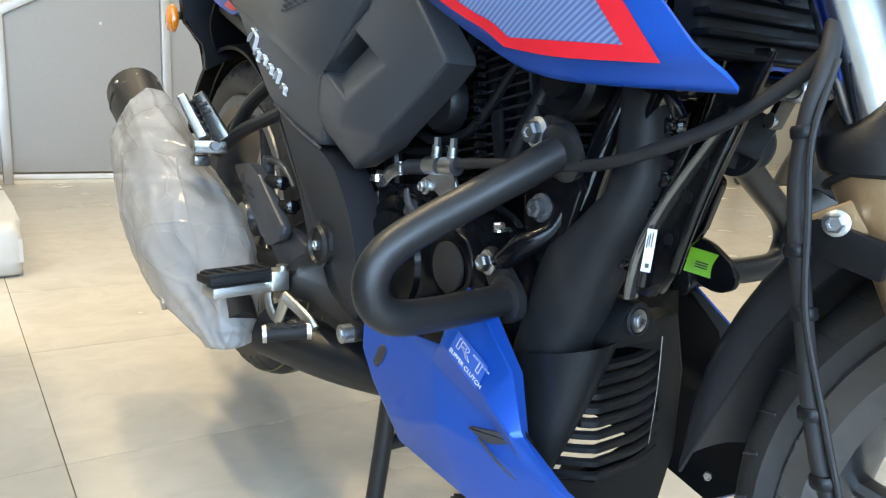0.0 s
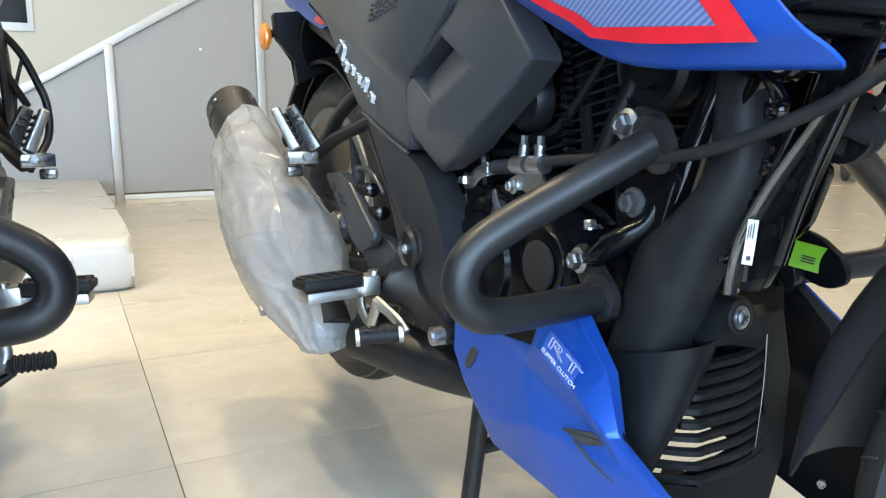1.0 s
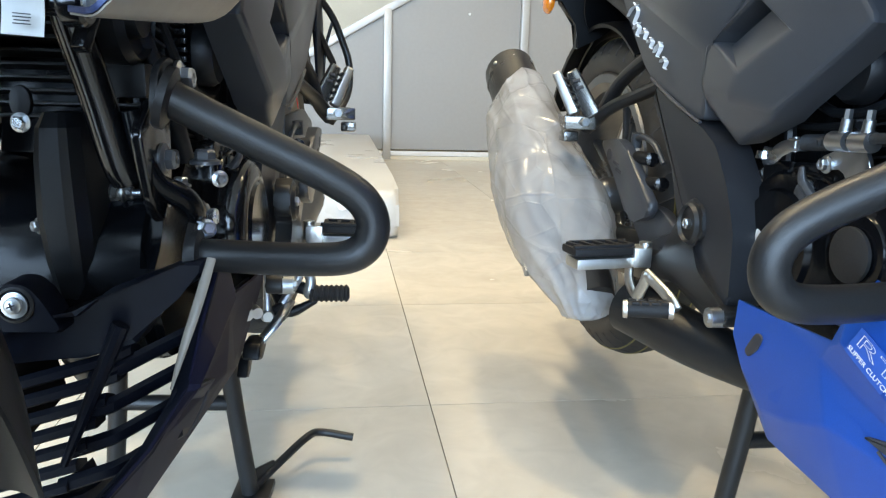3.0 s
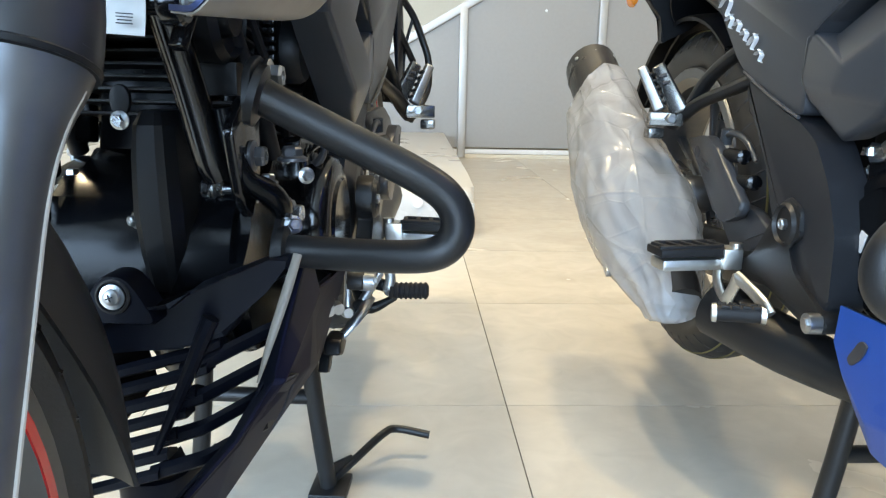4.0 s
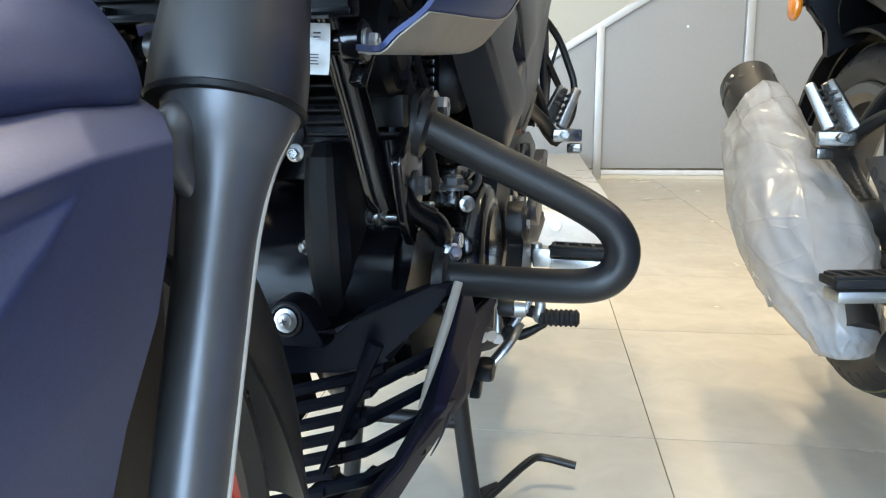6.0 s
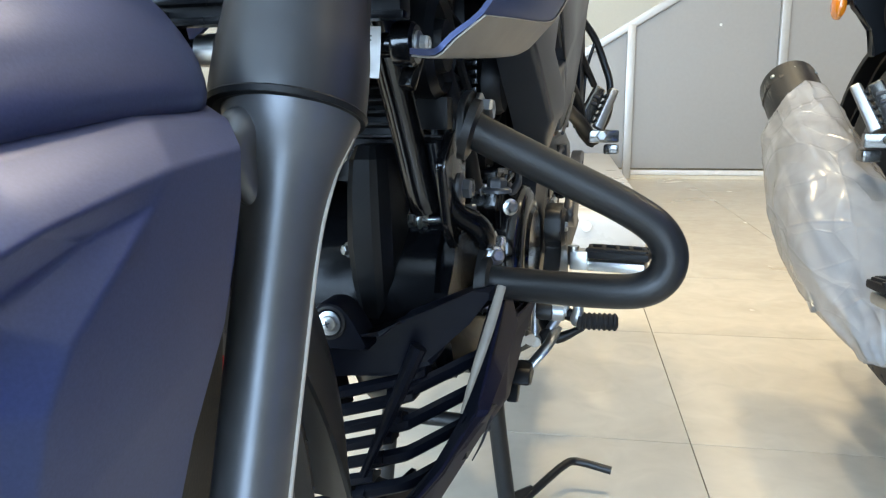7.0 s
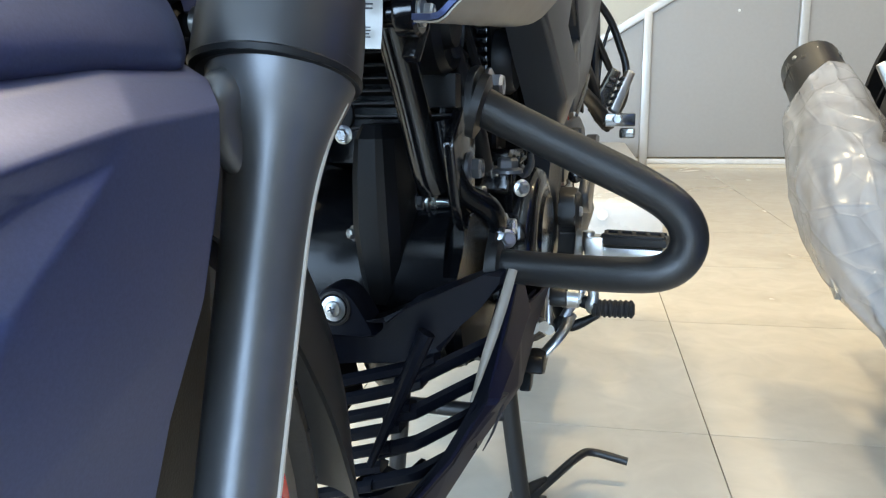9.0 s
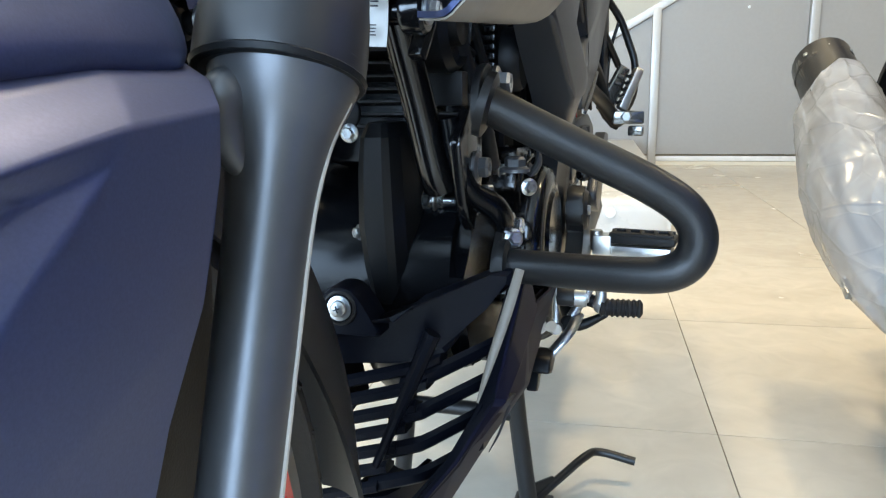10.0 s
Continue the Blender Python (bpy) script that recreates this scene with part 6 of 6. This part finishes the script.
    # polythene wrapping, crumpled and gathered at its lower end
    def crumple(path, rads, seed, depth):
        """A loose sleeve of thin film: slack swells, long crisp folds and fine wrinkles."""
        bm = bmesh.new()
        off = V((seed * 3.1, seed * 1.7, seed * 0.9))
        around, rings = 96, []
        ridge = lambda p: (1 - min(abs(noise.noise(p)) * 3.4, 1)) ** 2
        for i, (p, r) in enumerate(zip(path, rads)):
            d = (path[min(i + 1, len(path) - 1)] - path[max(i - 1, 0)]).normalized()
            sx = V((1, 0, 0)) - d * d.x
            sx.normalize()
            sy = d.cross(sx)
            row = []
            for k in range(around):
                a = 2 * math.pi * k / around
                n_ = sx * math.cos(a) * 0.95 + sy * math.sin(a)
                c = p + n_ * r + d * (0.055 * max(0, -n_.x) * max(0, 1 - i / 20))
                u, v, w = c.dot(d), n_.dot(sx), n_.dot(sy)
                q1 = V((u * 4.5 + v * 0.4, v * 1.3, w * 1.3)) + off
                q2 = V((u * 5.0 + w * 1.1, v * 1.5 - u * 3.0, w * 1.6)) + off * 1.3
                q3 = V((u * 11.0 - w * 1.3, v * 1.8 + u * 6.0, w * 1.9)) + off * 2.1
                q4 = V((c.x * 26, c.y * 22, c.z * 22)) + off
                fade = min(i / 5, (len(path) - 1 - i) / 4, 1)
                row.append(c + n_ * depth * fade * (0.85 * noise.noise(q1) + 0.50 * ridge(q2) + 0.30 * ridge(q3) + 0.10 * noise.noise(q4)))
            rings.append(row)
        loft(bm, rings, cap=False)
        return bm

    spine = [(-0.2110, 0.200, 0.531), (-0.2108, 0.188, 0.523), (-0.210, 0.148, 0.493), (-0.213, 0.065, 0.432), (-0.207, -0.010, 0.378), (-0.200, -0.080, 0.334), (-0.196, -0.145, 0.293), (-0.193, -0.200, 0.256), (-0.195, -0.218, 0.232), (-0.195, -0.222, 0.222)]
    path = catmull(spine, 9)
    rads = [v.x for v in catmull([(r, 0, 0) for r in (0.0555, 0.057, 0.064, 0.077, 0.084, 0.083, 0.067, 0.045, 0.030, 0.010)], 9)]
    film = part("plastic_wrap", crumple(path, rads, 3, 0.0085), FILM, ex, "crumpled milky plastic wrapping", 60)
    bm = bmesh.new()
    box(bm, (-0.262, -0.125, 0.276), (0.008, 0.030, 0.012), (25, 0, 0), 0.002)
    part("clasp", bm, STEEL, film)

    # brake hose and its clip on the right fork leg
    bm = bmesh.new()
    tube(bm, [(-0.080, -0.940, 0.68), (-0.098, -0.958, 0.625), (-0.120, -0.970, 0.588), (-0.127, -0.968, 0.562), (-0.128, -0.966, 0.535), (-0.128, -0.968, 0.505), (-0.128, -0.978, 0.453), (-0.128, -0.990, 0.401), (-0.127, -1.004, 0.359), (-0.12, -1.03, 0.32)], 0.0052, 12, 5)
    hose = P("brake_hose", bm, RUBBER, "black braided brake hose")
    bm = bmesh.new()
    tube(bm, [(-0.122, -0.976, 0.585), (-0.133, -0.974, 0.545), (-0.134, -0.978, 0.50), (-0.134, -0.983, 0.453), (-0.131, -0.998, 0.401), (-0.130, -1.013, 0.355)], 0.0019, 8, 5)
    part("sensor_wire", bm, RUBBER, hose)
    for y, z in ((-0.967, 0.548), (-0.971, 0.486), (-0.978, 0.453), (-0.990, 0.401), (-1.001, 0.367)):
        bm = bmesh.new()
        lathe(bm, (-0.128, y, z), (0, 0.2, 1), [(0.0068, -0.0035), (0.0076, -0.002), (0.0076, 0.002), (0.0068, 0.0035)], 16)
        part("clip", bm, BLACK, hose)
    bm = bmesh.new()
    box(bm, (-0.124, -0.988, 0.492), (0.006, 0.056, 0.020), (12, 0, 0), 0.002)
    part("clip_plate", bm, BLACK, hose)
    return bike


def paper_tag(parent, name, m, w, h, material, label, bars):
    """A paper tag with plain bars for its print."""
    bm = bmesh.new()
    rows = [[V((x * w, 0.006 * math.sin(3 * t) * h * 10, -t * h)) for x in (-0.5, 0, 0.5)] for t in (0, 0.25, 0.5, 0.75, 1)]
    sheet(bm, rows, 2, 0.0006, 2)
    bmesh.ops.transform(bm, matrix=m, verts=bm.verts)
    tag = part(name, bm, material, parent, label)
    for x, z, bw, bh in bars:
        bm = bmesh.new()
        box(bm, (x * w, -0.0035, -z * h), (bw * w, 0.0008, bh * h), bevel=0)
        bmesh.ops.transform(bm, matrix=m, verts=bm.verts)
        part("print_bar", bm, INK, tag)
    return tag


BLUE_BIKE = motorcycle(pose(0.385, 0, 0), "matt blue motorcycle with engine guard and plastic-wrapped silencer", BLUE, GOLD, None, (0.097, -0.995, 0.42), -0.034, (0.026, 0.034, 0.048, 0.059, 0.060, 0.054), 0, BLACK, True)
PLUM_BIKE = motorcycle(pose(-0.323, 0.157, 0, 0, 0, -4.8), "dark plum motorcycle with red-taped wheels and engine guard", PLUM, GUN, BRIGHT_RED, (0.0940, -1.0210, 0.357), 0.028, (0.026, 0.031, 0.038, 0.044, 0.045, 0.043), 0, NAVY, False)
paper_tag(PLUM_BIKE, "paper_tag", pose(0.0695, -0.8735, 0.589, -3, 3, 4), 0.0225, 0.030, PAPER, "white paper tag on the cross tube", ((0.05, 0.62, 0.42, 0.02), (0.05, 0.68, 0.42, 0.02), (0.05, 0.74, 0.36, 0.02), (0.05, 0.80, 0.42, 0.02), (-0.2, 0.2, 0.3, 0.09), (0.2, 0.2, 0.2, 0.03), (0.2, 0.28, 0.2, 0.03)))
paper_tag(BLUE_BIKE, "strut_label", pose(-0.074, -0.828, 0.473, -10, 4, -56), 0.0070, 0.032, PAPER, "white printed label on the strut", ((0.2, 0.25, 0.1, 0.35), (-0.05, 0.25, 0.08, 0.30), (-0.25, 0.3, 0.08, 0.3), (0.1, 0.85, 0.4, 0.1)))
paper_tag(BLUE_BIKE, "green_tag", pose(0.110, -0.742, 0.428, 8, 12, -58), 0.030, 0.026, GREEN, "bright green paper tag", ((0, 0.45, 0.4, 0.04), (0, 0.55, 0.4, 0.04), (0, 0.65, 0.4, 0.04)))
bm = bmesh.new()
slab(bm, rounded([(-0.700, 0.440), (-0.735, 0.440), (-0.772, 0.415), (-0.775, 0.395), (-0.75, 0.385), (-0.70, 0.41)], 0.012), 0.116, 0.124, 0.003)
part("tag_plate", bm, BLACK, BLUE_BIKE, "black rounded plate")
# rubber-coated flange plate at the upper end of the left engine guard
bm = bmesh.new()
lathe(bm, (0.113, -0.770, 0.533), (-0.75, -0.6, 0), [(0.018, -0.02), (0.026, -0.012), (0.027, 0.0), (0.024, 0.007), (0.010, 0.009)], 28)
box(bm, (0.098, -0.782, 0.545), (0.040, 0.012, 0.040), (0, 25, -52), 0.005)
part("guard_flange", bm, RUBBER, BLUE_BIKE, "black rubber-coated flange of the left engine guard")
# tubular side guard behind the plum bike's passenger peg
for pts, r in (([(0.10, 0.02, 0.72), (0.130, 0.08, 0.685), (0.150, 0.10, 0.655), (0.166, 0.11, 0.615), (0.178, 0.11, 0.575), (0.176, 0.10, 0.52), (0.150, 0.05, 0.47)], 0.0065), ([(0.105, 0.0, 0.69), (0.125, 0.05, 0.635), (0.150, 0.10, 0.575)], 0.006), ([(0.112, 0.06, 0.70), (0.118, 0.09, 0.60), (0.122, 0.1, 0.50)], 0.003), ([(0.150, 0.10, 0.655), (0.135, 0.10, 0.60), (0.13, 0.1, 0.53)], 0.003)):
    bm = bmesh.new()
    tube(bm, pts, r, 10, 5)
    part("side_guard_bar", bm, SATIN, PLUM_BIKE, "black side guard bar")

# added dark sheet, standing for the dark wheel area behind the bars
bm = bmesh.new()
slab(bm, rounded([(0.02, 0.715), (0.075, 0.680), (0.095, 0.650), (0.105, 0.61), (0.105, 0.575), (0.09, 0.52), (0.05, 0.48), (0.0, 0.55), (-0.01, 0.69)], 0.01), 0.128, 0.132, 0.001)
part("side_guard_fill", bm, NAVY, PLUM_BIKE, "dark sheet added to fill the side guard bars")


def commuter(m, label, paint):
    """A plain commuter motorcycle with wire wheels, nose to -y."""
    bike = thing("motorcycle", m, label, "motorcycle", "commuter motorcycles in the showroom")
    for y in (-0.62, 0.62):
        bm = bmesh.new()
        lathe(bm, (0, y, 0.285), (1, 0, 0), tyre_profile(0.285, 0.075, 0.232), 56, closed=True)
        w = part("wheel", bm, GREY_TYRE, bike, "wire-spoked wheel", 50)
        bm = bmesh.new()
        lathe(bm, (0, y, 0.285), (1, 0, 0), [(0.238, -0.026), (0.222, -0.018), (0.216, 0), (0.222, 0.018), (0.238, 0.026), (0.226, 0)], 56, closed=True)
        part("rim", bm, CHROME, w, "chromed rim")
        bm = bmesh.new()
        lathe(bm, (-0.05, y, 0.285), (1, 0, 0), [(0.04, 0), (0.05, 0.01), (0.05, 0.09), (0.04, 0.10)], 24)
        part("hub", bm, ALU, w)
        bm = bmesh.new()
        for k in range(28):
            a = 2 * math.pi * k / 28
            b = a + (0.5 if k % 2 else -0.5)
            x = 0.03 if k % 4 < 2 else -0.03
            tube(bm, [(x, y + 0.045 * math.cos(a), 0.285 + 0.045 * math.sin(a)), (0, y + 0.22 * math.cos(b), 0.285 + 0.22 * math.sin(b))], 0.0022, 5, 1, smooth=False)
        tagged(part("spokes", bm, CHROME, w, "thin wire spokes"), kind="stuff")
        bm = bmesh.new()
        rows = []
        for k in range(6):
            a = radians(35 + 22 * k)
            up = V((0, math.cos(a), math.sin(a)))
            c = V((0, y, 0.285))
            rows.append([c + up * 0.295 + V((-0.05, 0, 0)), c + up * 0.32 + V((-0.03, 0, 0)), c + up * 0.325, c + up * 0.32 + V((0.03, 0, 0)), c + up * 0.295 + V((0.05, 0, 0))])
        sheet(bm, rows, 2, 0.003, 2)
        part("mudguard", bm, paint if y < 0 else BLACK, bike, "painted mudguard")
    for s in (-1, 1):
        bm = bmesh.new()
        tube(bm, [(s * 0.075, -0.62, 0.285), (s * 0.075, -0.52, 0.60), (s * 0.075, -0.42, 0.90)], [0.02, 0.018, 0.014], 14, 3)
        part("fork_leg", bm, CHROME, bike, "chromed fork leg")
        bm = bmesh.new()
        tube(bm, [(s * 0.10, 0.55, 0.30), (s * 0.10, 0.47, 0.46), (s * 0.10, 0.40, 0.62)], [0.022, 0.030, 0.022], 14, 4)
        part("shock_absorber", bm, ALU, bike, "bright rear shock absorber")
        bm = bmesh.new()
        tube(bm, [(s * 0.09, 0.62, 0.285), (s * 0.09, 0.10, 0.32)], 0.018, 10, 1, smooth=False)
        part("swingarm", bm, GLOSS, bike)
    bm = bmesh.new()
    rings = []
    for y, w, z0, z1 in ((-0.42, 0.07, 0.68, 0.82), (-0.3, 0.12, 0.62, 0.88), (-0.05, 0.125, 0.62, 0.86), (0.1, 0.09, 0.64, 0.78)):
        rings.append([V((w * math.cos(2 * math.pi * k / 18), y, (z0 + z1) / 2 + (z1 - z0) / 2 * math.sin(2 * math.pi * k / 18))) for k in range(18)])
    loft(bm, rings)
    part("fuel_tank", bm, paint, bike, "glossy painted tank")
    bm = bmesh.new()
    box(bm, (0, 0.40, 0.74), (0.22, 0.68, 0.09), (3, 0, 0), 0.03)
    part("seat", bm, RUBBER, bike, "long black seat")
    bm = bmesh.new()
    box(bm, (0, -0.08, 0.36), (0.22, 0.34, 0.24), bevel=0.04)
    for k in range(6):
        box(bm, (0, -0.16, 0.49 + 0.02 * k), (0.16, 0.15, 0.008), (-12, 0, 0), 0.002)
    part("engine", bm, ALU, bike, "grey engine")
    bm = bmesh.new()
    box(bm, (0.11, 0.28, 0.55), (0.03, 0.30, 0.20), bevel=0.012)
    box(bm, (-0.11, 0.28, 0.55), (0.03, 0.30, 0.20), bevel=0.012)
    part("side_cover", bm, paint, bike, "painted side covers")
    bm = bmesh.new()
    tube(bm, [(-0.12, -0.15, 0.24), (-0.13, 0.2, 0.26), (-0.14, 0.55, 0.32), (-0.14, 0.85, 0.36)], [0.018, 0.02, 0.038, 0.036], 14, 4)
    part("exhaust", bm, CHROME, bike, "chromed exhaust")
    bm = bmesh.new()
    tube(bm, [(-0.34, -0.30, 0.98), (-0.2, -0.36, 0.98), (0, -0.40, 0.93), (0.2, -0.36, 0.98), (0.34, -0.30, 0.98)], 0.012, 10, 4)
    part("handlebar", bm, CHROME, bike)
    bm = bmesh.new()
    lathe(bm, (0, -0.46, 0.82), (0, -1, 0), [(0.05, -0.06), (0.085, 0), (0.09, 0.03), (0.08, 0.05)], 28)
    part("headlamp", bm, paint, bike)
    return bike


CLOSE = commuter(pose(1.74, -0.50, 0, 0, 0, 97), "blue commuter motorcycle with wire wheels, parked close by", BLUE)
commuter(pose(6.7, 3.4, 0, 0, 0, 120), "red commuter motorcycle with wire wheels", BRIGHT_RED)
commuter(pose(7.85, 4.75, 0, 0, 0, 100), "white commuter motorcycle with wire wheels", WHITE_PAINT)
commuter(pose(8.4, 2.9, 0, 0, 0, 120), "red commuter motorcycle with wire wheels", BRIGHT_RED)
bm = bmesh.new()
for p, r in (((-0.06, 0.70, 0.425), 0.020), ((-0.075, 0.725, 0.400), 0.015), ((-0.07, 0.675, 0.450), 0.014), ((-0.08, 0.70, 0.385), 0.010)):
    lathe(bm, p, (-1, 0.3, 0.2), [(r * 0.8, -0.012), (r, -0.008), (r, 0.008), (r * 0.7, 0.012)], 16)
box(bm, (-0.062, 0.70, 0.42), (0.016, 0.03, 0.07), (-20, 0, 0), 0.004)
part("shock_bracket", bm, CREAM, CLOSE, "cream cast bracket at the rear shock")

# ---------- floor tiles ----------
bm = bmesh.new()
box(bm, (0.3, 0.3, -0.005), (0.598, 0.598, 0.010), bevel=0.0)
tile_mesh = mesh_of("tile", bm, TILE, 20)
for i in range(-7, 8):
    for j in range(-8, 9):
        ob = new("tile", tile_mesh)
        ob.parent = FLOOR
        ob.location = (0.6 * i, 0.6 * j, 0.0)
bm = bmesh.new()
for i in range(8, 18):
    for j in range(-8, 9):
        box(bm, (0.6 * i + 0.3, 0.6 * j + 0.3, -0.005), (0.598, 0.598, 0.010), bevel=0.0)
tagged(part("tile_field", bm, TILE, FLOOR, "cream floor tiles at the far side"), kind="stuff")
